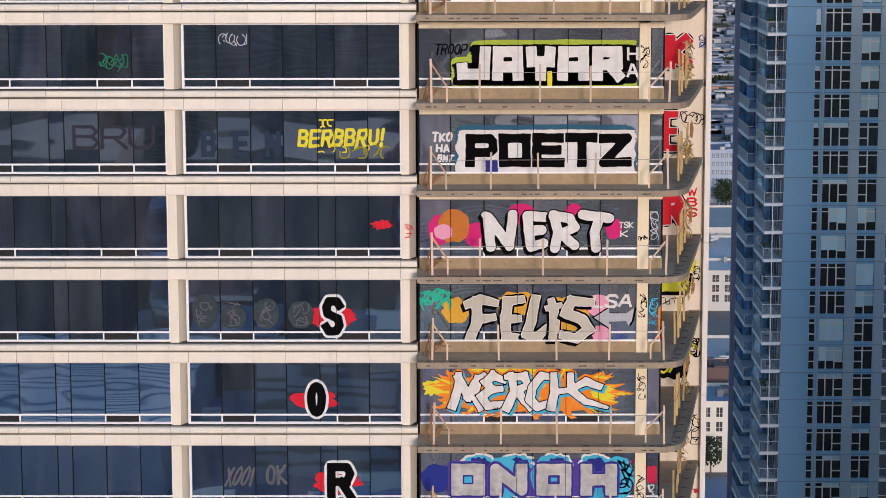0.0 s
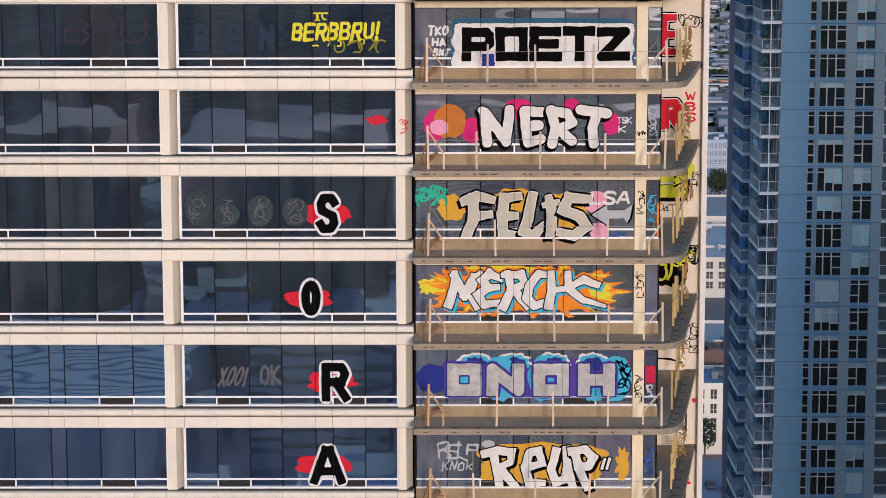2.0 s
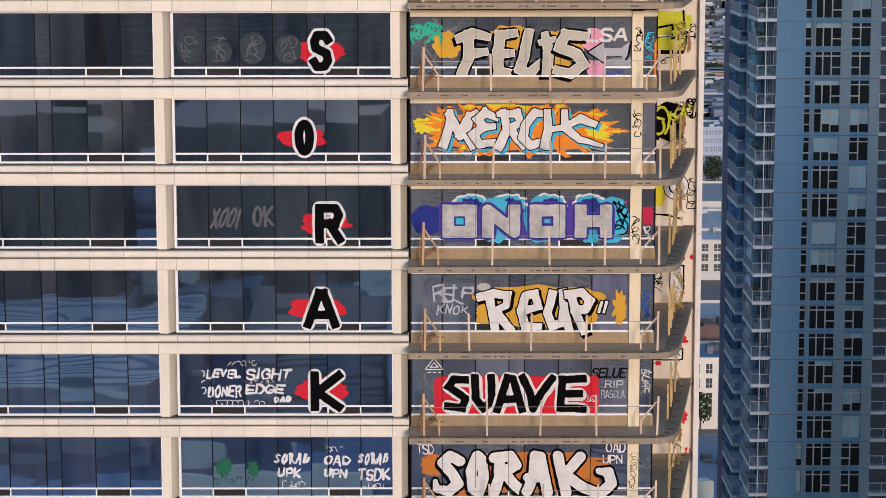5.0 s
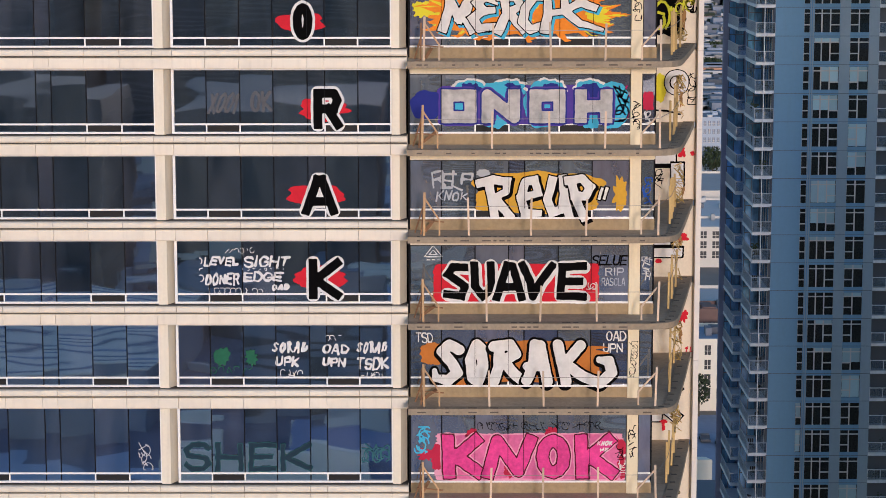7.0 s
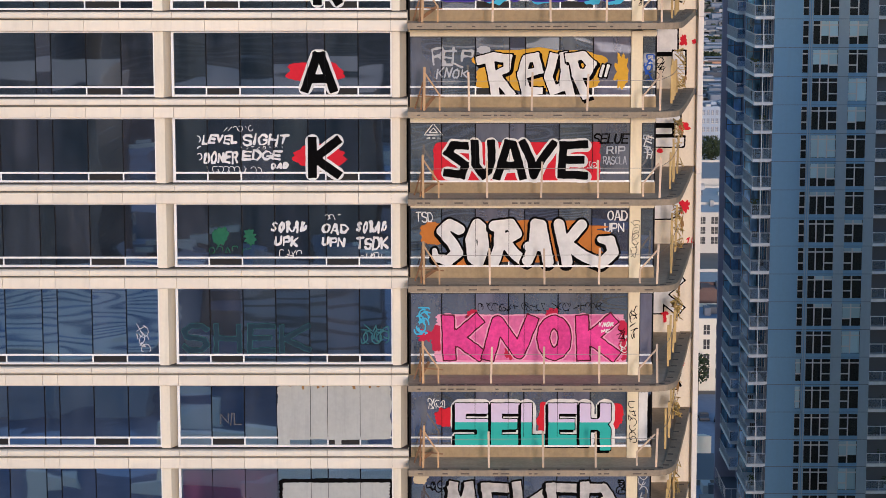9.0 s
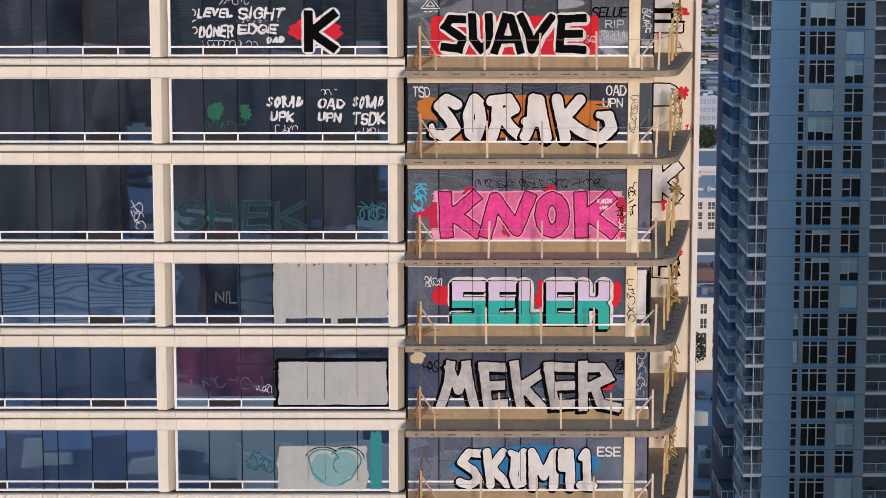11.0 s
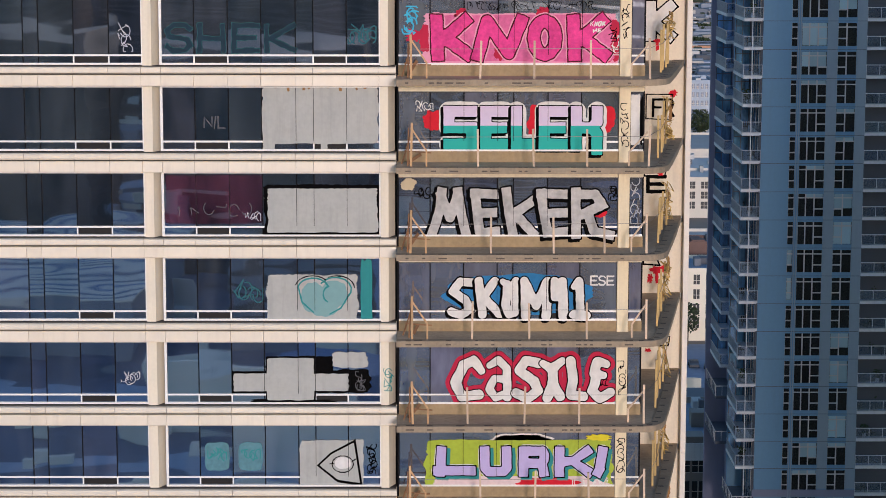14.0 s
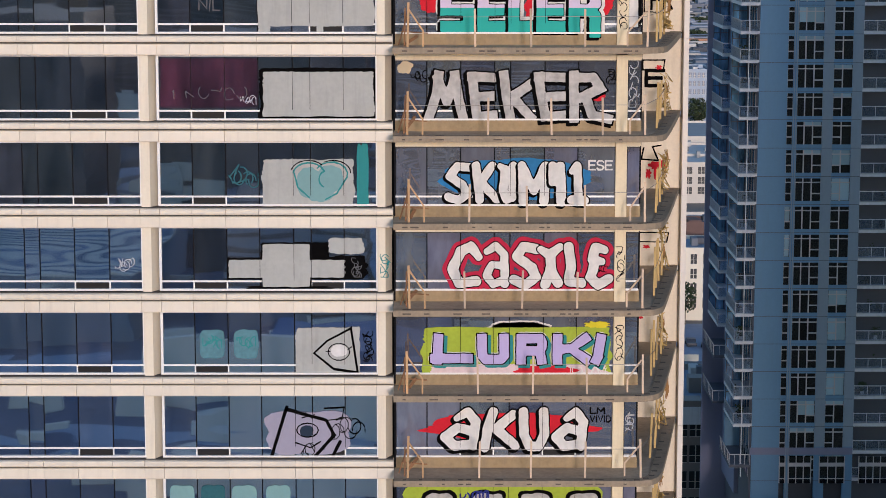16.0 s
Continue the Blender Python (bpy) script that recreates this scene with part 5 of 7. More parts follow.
def brushed(lines, w, blunt, cell=0.035, wob=0.0, swell=0.0, flare=0.0, grow=0.0):
    """The outline of strokes of width w, with square or round ends, meshed in rows as one flat sheet.
    A point's third number scales the width there; grow widens all."""
    segs = []
    for line in lines:
        line = [p for i, p in enumerate(line) if i == 0 or math.hypot(p[0] - line[i - 1][0], p[1] - line[i - 1][1]) > 1e-5]
        ring = math.hypot(line[0][0] - line[-1][0], line[0][1] - line[-1][1]) < 1e-4
        square = []
        for i, p in enumerate(line):
            last, following = (line[i - 1] if i else line[-2] if ring else None), (line[i + 1] if i + 1 < len(line) else line[1] if ring else None)
            if last is None or following is None:
                square.append(blunt)
                continue
            a = math.atan2(p[1] - last[1], p[0] - last[0]) - math.atan2(following[1] - p[1], following[0] - p[0])
            square.append(blunt and abs(abs((a + math.pi) % (2 * math.pi) - math.pi) - math.pi / 2) < 0.4)
        segs += [(line[i], line[i + 1], square[i], square[i + 1]) for i in range(len(line) - 1)]
    xs = [p[0] for s in segs for p in s[:2]]
    zs = [p[1] for s in segs for p in s[:2]]
    pad = w * 0.75 + 2 * cell + abs(swell) + grow
    gx = np.arange(min(xs) - pad, max(xs) + pad + cell, cell)
    gz = np.arange(min(zs) - pad, max(zs) + pad + cell, cell)
    X, Z = np.meshgrid(gx, gz)
    field = np.full(X.shape, 9.0)
    low, high = min(zs) - w / 2, max(zs) + w / 2
    half = w / 2 + swell * np.clip(1 - 2 * (Z - low) / (high - low), -0.8, 1.2)
    for (ax, az, *aw), (bx, bz, *bw), first, final in segs:
        aw, bw = (aw or [1.0])[0], (bw or [1.0])[0]
        d = math.hypot(bx - ax, bz - az)
        ux, uz = (bx - ax) / d, (bz - az) / d
        along, across = (X - ax) * ux + (Z - az) * uz, -(X - ax) * uz + (Z - az) * ux
        over = np.maximum(np.maximum(-along, along - d), 0.0)
        round_off, cut_off = np.hypot(over, across), np.maximum(over, np.abs(across))
        near = np.where(((along < 0) & first) | ((along > d) & final), cut_off, round_off)
        thick = half * (aw + (bw - aw) * np.clip(along / d, 0, 1)) * (1 + flare * np.clip(2 * along / d - 1, -1, 1) ** 2)
        field = np.minimum(field, near - thick - grow)
    if wob:
        field += wob * (np.sin(X * 9 + Z * 5) + np.sin(Z * 13 - X * 7) + 0.7 * np.sin(X * 23 + 1.3))
    inside = field < 0
    pts, faces = [], []
    full = inside[:-1, :-1] & inside[1:, :-1] & inside[:-1, 1:] & inside[1:, 1:]
    some = (inside[:-1, :-1] | inside[1:, :-1] | inside[:-1, 1:] | inside[1:, 1:]) & ~full
    for r in range(full.shape[0]):
        c = 0
        while c < full.shape[1]:
            if full[r, c]:
                e = c
                while e < full.shape[1] and full[r, e]:
                    e += 1
                m = len(pts)
                pts += [(gx[c], gz[r]), (gx[e], gz[r]), (gx[e], gz[r + 1]), (gx[c], gz[r + 1])]
                faces.append((m, m + 1, m + 2, m + 3))
                c = e
            else:
                c += 1
    for r, c in zip(*np.nonzero(some)):
        ring = ((r, c), (r, c + 1), (r + 1, c + 1), (r + 1, c))
        poly = []
        for i in range(4):
            p, q = ring[i], ring[(i + 1) % 4]
            fp, fq = field[p], field[q]
            if fp < 0:
                poly.append((gx[p[1]], gz[p[0]]))
            if (fp < 0) != (fq < 0):
                s = fp / (fp - fq)
                poly.append((gx[p[1]] + (gx[q[1]] - gx[p[1]]) * s, gz[p[0]] + (gz[q[0]] - gz[p[0]]) * s))
        if len(poly) > 2:
            m = len(pts)
            pts += poly
            faces.append(tuple(range(m, m + len(poly))))
    return pts, faces


def mural(label):
    here[:] = [None, label]


def owner(x, y, z):
    if here[0] is None:
        here[0] = thing("graffiti", here[1], "graffiti", (x, y, z))
    return here[0]


def flat(name, points, faces, material, y, parent, label=""):
    me = bpy.data.meshes.new(name)
    base = parent.matrix_basis.translation if parent.parent is None else parent.parent.matrix_basis.translation
    me.from_pydata([(p[0] - base.x, y - base.y, p[1] - base.z) for p in points], [], faces)
    me.materials.append(material)
    ob = new(name, me)
    ob.parent = parent
    return tagged(ob, label)


def plane_of(wall, layer):
    return (8.775 if wall else -0.03) - 0.004 * layer


WIDE = {"I": 0.5, "1": 0.6, "!": 0.45, "M": 1.25, "W": 1.25, '"': 0.6, "J": 0.95, "L": 0.9}


def word(k, rect, text, fill, line, fat=0.0, layer=0, jitter=0.0, drop=0.0, slant=0.0, tight=0.0, gap=0.04, rimw=0.05, inner=None, shade=None, wall=False, blunt=True, wob=0.0035, halo=None, halow=0.065, boxy=False, swell=0.0, flare=0.0, cells=None, shadow=None):
    """A painted word that fills the rectangle: a dark or light edge under each letter, and the fill on it."""
    x0, x1, z0, z1 = rect
    y, zb = plane_of(wall, layer), head(k)
    rng = random.Random(len(text) * 31 + k)
    root = owner((x0 + x1) / 2, y, zb + z0)
    total = sum(WIDE.get(c, 1) for c in text)
    fat = fat or min((x1 - x0) / len(text), z1 - z0) * 0.2
    x = x0
    for i, ch in enumerate(text):
        cell = (x1 - x0) * WIDE.get(ch, 1) / total
        a, b = x + cell * (gap / 2 - tight / 2), x + cell * (1 - gap / 2 + tight / 2)
        x += cell
        if cells:
            a, b = x0 + (x1 - x0) * cells[i][0], x0 + (x1 - x0) * cells[i][1]
        shape = HAND.get(text + ' ' + ch) or HAND[{'O': '[]', 'S': '[S]', 'K': '[K]'}.get(ch, ch) if boxy else ch]
        lo, hi = z0 + rng.uniform(0, jitter) * (z1 - z0), z1 - rng.uniform(0, jitter) * (z1 - z0)
        lean, turn = slant + rng.uniform(-1, 1) * jitter * 0.6, rng.uniform(-1, 1) * jitter * 0.8
        cx, cz, w, h = (a + b) / 2, zb + (lo + hi) / 2, max(0.02, b - a - fat), max(0.02, hi - lo - fat)

        def put(u, v):
            u, v = (u - 0.5) * w, (v - 0.5) * h
            u += lean * v
            return cx + u * math.cos(turn) - v * math.sin(turn), cz + u * math.sin(turn) + v * math.cos(turn)
        lines = [[(*put(u + rng.uniform(-1, 1) * jitter * 0.35, v + rng.uniform(-1, 1) * jitter * 0.35), *wide) for u, v, *wide in s] for s in shape]
        step = -0.008 * i
        fine = max(0.012, min(0.035, fat * 0.22))
        points, faces = brushed(lines, fat, blunt, fine, wob, swell, flare)
        if line is None:
            flat("letter", points, faces, fill, y + step * 0.3, root)
            continue
        edge, edge_faces = brushed(lines, fat, blunt and rimw < 0.08, fine, wob, swell, flare, rimw)
        if halo:
            flat("halo", *brushed(lines, fat, False, fine, wob, swell, flare, rimw + halow), halo, y + 0.0018 + step * 0.1, root, "thin sprayed halo")
        if drop:
            flat("letter_shadow", [(p[0] + (drop if shadow is None else shadow), p[1] - drop) for p in edge], edge_faces, shade or line, y + 0.0015 + step, root)
        letter = flat("letter", edge, edge_faces, line, y - 0.0015 + step, root)
        if inner:
            flat("inner_edge", *brushed(lines, fat, blunt, fine, wob, swell, flare, rimw * 0.4), inner, y - 0.003 + step, letter)
        flat("fill", points, faces, fill, y - 0.0045 + step, letter)


def cloud(k, rect, material, seed=0, bump=0.1, square=2.2, layer=0, wall=False):
    """A sprayed patch with an uneven edge."""
    x0, x1, z0, z1 = rect
    y, zb = plane_of(wall, layer), head(k)
    root = owner((x0 + x1) / 2, y, zb + z0)
    rng = random.Random(seed * 7 + k)
    n, pts = (200 if square > 20 else 72), []
    waves = [(rng.randint(2, 11), rng.uniform(0, 6.3), rng.uniform(0.3, 1)) for _ in range(6)]
    for i in range(n):
        t = 2 * math.pi * i / n
        c, s = math.cos(t), math.sin(t)
        r = (abs(c) ** square + abs(s) ** square) ** (-1 / square)
        r *= 1 - bump * (0.5 + 0.5 * sum(w * math.sin(f * t + p) for f, p, w in waves) / 2.2) - bump * (0.9 if square > 20 and 0.4 < t < 2.8 else 0.3) * rng.random()
        pts.append(((x0 + x1) / 2 + c * r * (x1 - x0) / 2, zb + (z0 + z1) / 2 + s * r * (z1 - z0) / 2))
    pts.append(((x0 + x1) / 2, zb + (z0 + z1) / 2))
    flat("patch", pts, [(i, (i + 1) % n, n) for i in range(n)], material, y - 0.0002 * (seed % 7), root)


def scrawl(k, rect, material, n, w=0.035, layer=0, wall=False, pier=False, slim=False):
    """Loose hand strokes that cannot be read."""
    x0, x1, z0, z1 = rect
    if pier:
        x0, x1 = 7.10, 7.43
    if slim:
        x0, x1 = 7.54, 7.93
    y = -0.17 if pier else plane_of(wall, layer + 1)
    if -2.2 < (x0 + x1) / 2 < -1.45:
        y = -0.205
    zb = head(k)
    root = owner((x0 + x1) / 2, y, zb + z0)
    rng = random.Random(int(x0 * 100) + k)
    across = (x1 - x0) >= (z1 - z0)
    lines = []
    for i in range(n):
        f = (i + 0.5) / n
        long, short = ((x1 - x0), (z1 - z0)) if across else ((z1 - z0), (x1 - x0))
        size = min(short * 0.5, long * 1.1 / n + short * 0.12)
        cx = x0 + (x1 - x0) * (f if across else rng.uniform(0.3, 0.7))
        cz = z0 + (z1 - z0) * (rng.uniform(0.3, 0.7) if across else f)
        kind, start = rng.random(), rng.uniform(0, 6.3)
        if kind < 0.55:
            span = rng.uniform(2.5, 5.5)
            line = [(cx + size * 0.8 * math.cos(start + span * j / 8), cz + size * math.sin(start + span * j / 8)) for j in range(9)]
        else:
            line = [(cx + size * rng.uniform(-1, 1), cz + size * rng.uniform(-1.1, 1.1)) for _ in range(rng.choice((2, 3, 4)))]
        line = [(min(max(u, x0), x1), min(max(v, z0), z1)) for u, v in line]
        lines.append([(u, zb + v) for u, v in line])
    pts, faces = brushed(lines, w, False, max(0.012, w * 0.3))
    tagged(flat("scribble", pts, faces, material, y, root), kind="stuff")


def strokes(k, rect, lines, material, w=0.06, layer=1, wall=True):
    """Plain painted lines, given in a unit square."""
    x0, x1, z0, z1 = rect
    y, zb = plane_of(wall, layer), head(k)
    root = owner((x0 + x1) / 2, y, zb + z0)
    for line in lines:
        flat("line", *brushed([[(x0 + (x1 - x0) * u, zb + z0 + (z1 - z0) * v) for u, v in line]], w, True, max(0.012, w * 0.3), 0.003), material, y, root)


def flames(k, rect, material, n, seed, w=0.22, layer=0):
    """Tapered licks of paint that point outwards from the middle of the rectangle."""
    x0, x1, z0, z1 = rect
    y, zb = plane_of(False, layer), head(k)
    root = owner((x0 + x1) / 2, y, zb + z0)
    rng = random.Random(seed)
    for i in range(n):
        a = 2 * math.pi * (i + rng.random()) / n
        u, v = math.cos(a), math.sin(a)
        r = (abs(u) ** 5 + abs(v) ** 5) ** -0.2
        cx, cz = (x0 + x1) / 2 + u * r * (x1 - x0) / 2, zb + (z0 + z1) / 2 + v * r * (z1 - z0) / 2
        out = rng.uniform(0.2, 0.5)
        bend = rng.uniform(-0.25, 0.25)
        tip = (cx + u * out * 1.6 + bend, cz + v * out * 0.8 + 0.1)
        flat("flame", *brushed([[(cx - u * 0.5, cz - v * 0.4, 1.0), (cx, cz, 0.7), (cx + u * out * 0.8, cz + v * out * 0.5, 0.35), (*tip, 0.02)]], w * rng.uniform(0.7, 1.3), False, 0.03), material, y - 0.0001 * i, root)


def arrow(k, rect, material):
    x0, x1, z0, z1 = rect
    zb, w, h = head(k), x1 - x0, z1 - z0
    outline = [(0, 0.5), (0.38, 1), (0.38, 0.72), (0.8, 0.72), (1, 1), (0.94, 0.35), (0.86, 0.1), (0.8, 0.32), (0.38, 0.3), (0.38, 0)]
    root = owner(x0, -0.04, zb + z0)
    for grow, mat, layer in ((1.12, P_BLACK, 3), (1.0, material, 4)):
        pts = [(x0 + w * (0.5 + (u - 0.5) * grow), zb + z0 + h * (0.5 + (v - 0.5) * grow)) for u, v in outline]
        flat("arrow", pts, [(0, 1, 2, 8, 9), (2, 3, 7, 8), (3, 4, 5, 6, 7)], mat, plane_of(False, layer), root)


def lozenge(k, rect):
    """A five-sided ring of thick black strokes."""
    x0, x1, z0, z1 = rect
    zb, w, h = head(k), x1 - x0, z1 - z0
    ring = [(0.0, 0.45), (0.3, 0.72), (0.85, 1.0), (1.0, 0.02), (0.45, 0.1)]
    pts = [(x0 + w * u, zb + z0 + h * v) for u, v in ring] + [(x0 + w * (0.52 + (u - 0.52) * 0.88), zb + z0 + h * (0.48 + (v - 0.48) * 0.86)) for u, v in ring]
    flat("ring", pts, [(i, (i + 1) % 5, 5 + (i + 1) % 5, 5 + i) for i in range(5)], P_BLACK, plane_of(False, 6), owner(x0, -0.05, zb + z0))


mural('cyan and black block graffiti on balcony glass')
cloud(-1, (0.34, 7.03, -2.65, -1.76), P_CYAN, seed=3)
scrawl(-1, (0.56, 1.46, -2.58, -1.87), P_BLACK, 4, w=0.09)
scrawl(-1, (1.74, 2.65, -2.58, -1.87), P_BLACK, 4, w=0.09)
scrawl(-1, (2.93, 3.84, -2.58, -1.88), P_BLACK, 4, w=0.09)
scrawl(-1, (4.11, 5.02, -2.59, -1.88), P_BLACK, 4, w=0.09)
scrawl(-1, (5.30, 6.21, -2.59, -1.88), P_BLACK, 4, w=0.09)
mural('white block letters with black outline and yellow glow on glass')
cloud(0, (-0.24, 7.04, -2.52, -1.25), P_LIME, square=20, seed=1, bump=0.05)
cloud(0, (0.42, 7.04, -1.6, -0.62), P_LIME, square=20, seed=3, bump=0.06)
cloud(0, (-0.13, 6.55, -2.4, -1.5), P_BLACK, square=30, seed=2, layer=1, bump=0.03)
cloud(0, (0.55, 7.04, -2.35, -0.79), P_BLACK, square=30, seed=2, layer=1, bump=0.03)
word(0, (0.06, 6.46, -2.2, -0.88), 'JAYAR', fat=0.42, fill=P_WHITE, line=P_BLACK, layer=2, rimw=0.03, cells=((0, 0.204), (0.212, 0.4), (0.414, 0.592), (0.602, 0.795), (0.81, 1)))
word(0, (6.57, 7.03, -1.42, -0.92), 'H', fill=P_WHITE, line=None, layer=3)
word(0, (6.56, 7.04, -2.07, -1.55), 'A', fill=P_WHITE, line=None, layer=3)
cloud(0, (3.53, 3.73, -2.48, -1.81), P_YELLOW, square=8, seed=5, layer=4)
word(0, (-0.78, 0.47, -1.20, -0.78), 'TROOP', fill=P_BLACK, line=None, slant=0.2)
mural('red block letter with black outline on the end wall')
word(0, (8.72, 9.93, -2.41, -0.99), 'K', wall=True, fat=0.5, fill=P_RED, line=P_BLACK, inner=P_WHITE, rimw=0.1)
scrawl(0, (10.14, 10.63, -1.53, -0.99), P_BLUE, 5, wall=True)
mural('black block letters on a white panel on glass')
cloud(1, (-0.12, 7.08, -2.56, -0.56), P_TEALBLUE, square=14, seed=7, bump=0.05)
cloud(1, (-0.01, 7.0, -2.5, -0.77), P_WHITE, square=40, seed=8, layer=1, bump=0.025)
word(1, (0.38, 6.81, -2.24, -0.92), 'POETZ', flare=0.08, fat=0.35, boxy=True, fill=P_BLACK, line=P_WHITE, layer=2, jitter=0.03)
cloud(1, (1.15, 1.67, -2.48, -1.93), P_NAVY, square=9, seed=4, layer=4)
word(1, (-0.9, -0.1, -1.28, -0.85), 'TKO', fat=0.09, blunt=False, fill=P_WHITE, line=None, jitter=0.12, slant=0.1)
word(1, (-0.75, -0.2, -1.68, -1.32), 'HA', fat=0.08, blunt=False, fill=P_WHITE, line=None, jitter=0.12)
word(1, (-0.7, -0.06, -2.06, -1.74), 'BNT', fat=0.07, blunt=False, fill=P_WHITE, line=None, jitter=0.12, slant=0.2)
mural('red block letter on the end wall')
word(1, (8.74, 9.43, -2.61, -0.90), 'E', wall=True, fat=0.28, fill=P_RED, line=P_BLACK, inner=P_WHITE, rimw=0.1)
scrawl(1, (9.50, 10.73, -1.51, -0.93), P_BLACK, 8, wall=True)
mural('yellow tag letters on dark window glass')
word(1, (-6.08, -2.71, -1.48, -0.69), 'BERBBRU!', fat=0.125, blunt=False, fill=P_YELLOW, line=None, slant=0.15, jitter=0.13)
scrawl(1, (-5.4, -3.2, -1.65, -1.4), P_YELLOW, 5, w=0.05)
scrawl(1, (-5.3, -4.7, -0.7, -0.4), P_YELLOW, 3, w=0.06)
scrawl(1, (-4.45, -2.50, -1.88, -1.33), P_OLIVE, 6, w=0.06)
mural('faint letters painted behind the window glass')
word(1, (-14.80, -11.55, -1.54, -0.60), 'BRU', fat=0.12, fill=P_FAINT, line=None)
word(1, (-10.12, -6.42, -1.83, -0.82), 'BEN', fill=P_FAINTBLUE, line=None, gap=0.5)
scrawl(0, (-13.64, -12.57, -1.89, -1.03), P_FAINTGREEN, 8, w=0.05)
scrawl(0, (-9.11, -7.99, -0.86, -0.34), P_GREY, 8, w=0.03)
mural('white bubble letters with black outline and magenta patches on glass')
cloud(2, (-1.08, -0.10, -2.02, -0.74), P_MAGENTA, seed=1)
cloud(2, (0.34, 1.26, -2.11, -1.05), P_MAGENTA, seed=2)
cloud(2, (1.98, 3.18, -1.23, -0.34), P_MAGENTA, seed=3)
cloud(2, (4.27, 4.93, -1.01, -0.34), P_MAGENTA, seed=4)
cloud(2, (5.81, 6.47, -1.78, -0.90), P_MAGENTA, seed=5)
cloud(2, (-0.71, 0.60, -1.93, -0.52), P_ORANGE_BROWN, seed=9, layer=1, bump=0.12)
cloud(2, (-0.84, -0.10, -1.78, -1.14), P_PINK, seed=2, layer=2)
word(2, (0.95, 6.15, -2.28, -0.60), 'NERT', fat=0.38, blunt=False, wob=0.006, fill=P_WHITE, line=P_BLACK, layer=2, drop=0.1, shadow=-0.07, rimw=0.045, cells=((0, 0.295), (0.30, 0.52), (0.48, 0.775), (0.73, 1)))
word(2, (6.33, 6.91, -1.32, -1.07), 'TSK', fill=P_WHITE, line=None, layer=3)
word(2, (6.38, 6.69, -1.67, -1.41), 'K', fill=P_WHITE, line=None, layer=3)
mural('red letters on the white end wall')
word(2, (8.78, 9.74, -2.46, -1.17), 'R', wall=True, fat=0.36, fill=P_RED, line=P_BLACK, inner=P_WHITE, rimw=0.1)
word(2, (9.81, 10.27, -1.22, -0.86), 'W', wall=True, fill=P_RED, line=None)
word(2, (9.82, 10.28, -1.68, -1.29), 'B', wall=True, fill=P_RED, line=None)
word(2, (9.82, 10.29, -2.14, -1.73), 'S', wall=True, fill=P_RED, line=None)
mural('red scribble on dark window glass')
cloud(2, (-3.34, -2.36, -1.40, -0.96), P_RED, bump=0.35, seed=5)
scrawl(2, (-2.01, -1.59, -1.67, -1.13), P_RED, 7, w=0.025)
mural('beige bubble letters with black outline over gold patches')
cloud(3, (-0.63, 0.67, -1.82, -0.70), P_GOLD, seed=1, bump=0.2)
cloud(3, (1.44, 3.42, -1.49, -0.48), P_GOLD, seed=2, bump=0.2)
cloud(3, (3.42, 5.30, -2.39, -0.59), P_GOLD, seed=3, bump=0.2)
cloud(3, (5.07, 6.02, -1.49, -0.60), P_PINK, seed=4)
cloud(3, (5.29, 6.03, -2.50, -1.83), P_PINK, seed=6)
word(3, (0.30, 5.42, -2.58, -0.64), 'FELIS', fat=0.36, wob=0.006, halo=P_BLACK, halow=0.07, fill=P_STONE, line=P_WHITE, rimw=0.025, layer=2, drop=0.12, shadow=-0.1, shade=P_BLACK, cells=((0, 0.28), (0.235, 0.48), (0.43, 0.67), (0.61, 0.77), (0.73, 1)))
word(3, (5.33, 6.90, -1.18, -0.60), 'LSA', fill=P_WHITE, line=None, slant=0.15, jitter=0.1, layer=3)
arrow(3, (5.40, 6.97, -1.94, -1.15), P_GREY)
mural('green tag scribble on balcony glass')
scrawl(3, (-1.40, -0.17, -1.40, -0.21), P_GREEN, 16, w=0.08)
mural('black letter with white outline over red splash on glass')
cloud(3, (-6.01, -3.68, -1.98, -1.04), P_RED, seed=1, bump=0.22)
word(3, (-5.23, -4.34, -2.25, -0.72), 'S', fat=0.34, fill=P_BLACK, line=P_WHITE, layer=2, rimw=0.1)
cloud(4, (-6.58, -4.50, -1.98, -1.07), P_RED, seed=2, bump=0.22)
word(4, (-5.85, -5.06, -2.20, -0.80), 'O', fat=0.34, fill=P_BLACK, line=P_WHITE, layer=2, rimw=0.1)
cloud(5, (-5.73, -3.64, -2.05, -1.00), P_RED, seed=3, bump=0.22)
word(5, (-5.10, -3.95, -2.30, -0.76), 'R', fat=0.34, fill=P_BLACK, line=P_WHITE, layer=2, rimw=0.1)
cloud(6, (-6.23, -3.79, -2.06, -1.05), P_RED, seed=4, bump=0.22)
word(6, (-5.58, -4.14, -2.33, -0.78), 'A', fat=0.34, fill=P_BLACK, line=P_WHITE, layer=2, rimw=0.1)
cloud(7, (-6.07, -3.68, -2.01, -0.97), P_RED, seed=5, bump=0.22)
word(7, (-5.34, -4.02, -2.32, -0.73), 'K', fat=0.34, fill=P_BLACK, line=P_WHITE, layer=2, rimw=0.1)
mural('white letters with black and cyan edges on orange flames')
cloud(4, (-0.6, 5.9, -2.1, -0.5), P_ORANGE, seed=6, bump=0.2, square=4)
flames(4, (-0.4, 6.0, -2.0, -0.45), P_ORANGE, 26, 4, 0.34)
flames(4, (-0.3, 5.9, -1.9, -0.55), P_YELLOW, 20, 9, 0.13, layer=1)
cloud(4, (4.9, 6.6, -1.85, -0.9), P_ORANGE, seed=4, bump=0.4)
cloud(4, (-0.11, 4.54, -0.62, -0.17), P_YELLOW, seed=3, bump=0.5, layer=1)
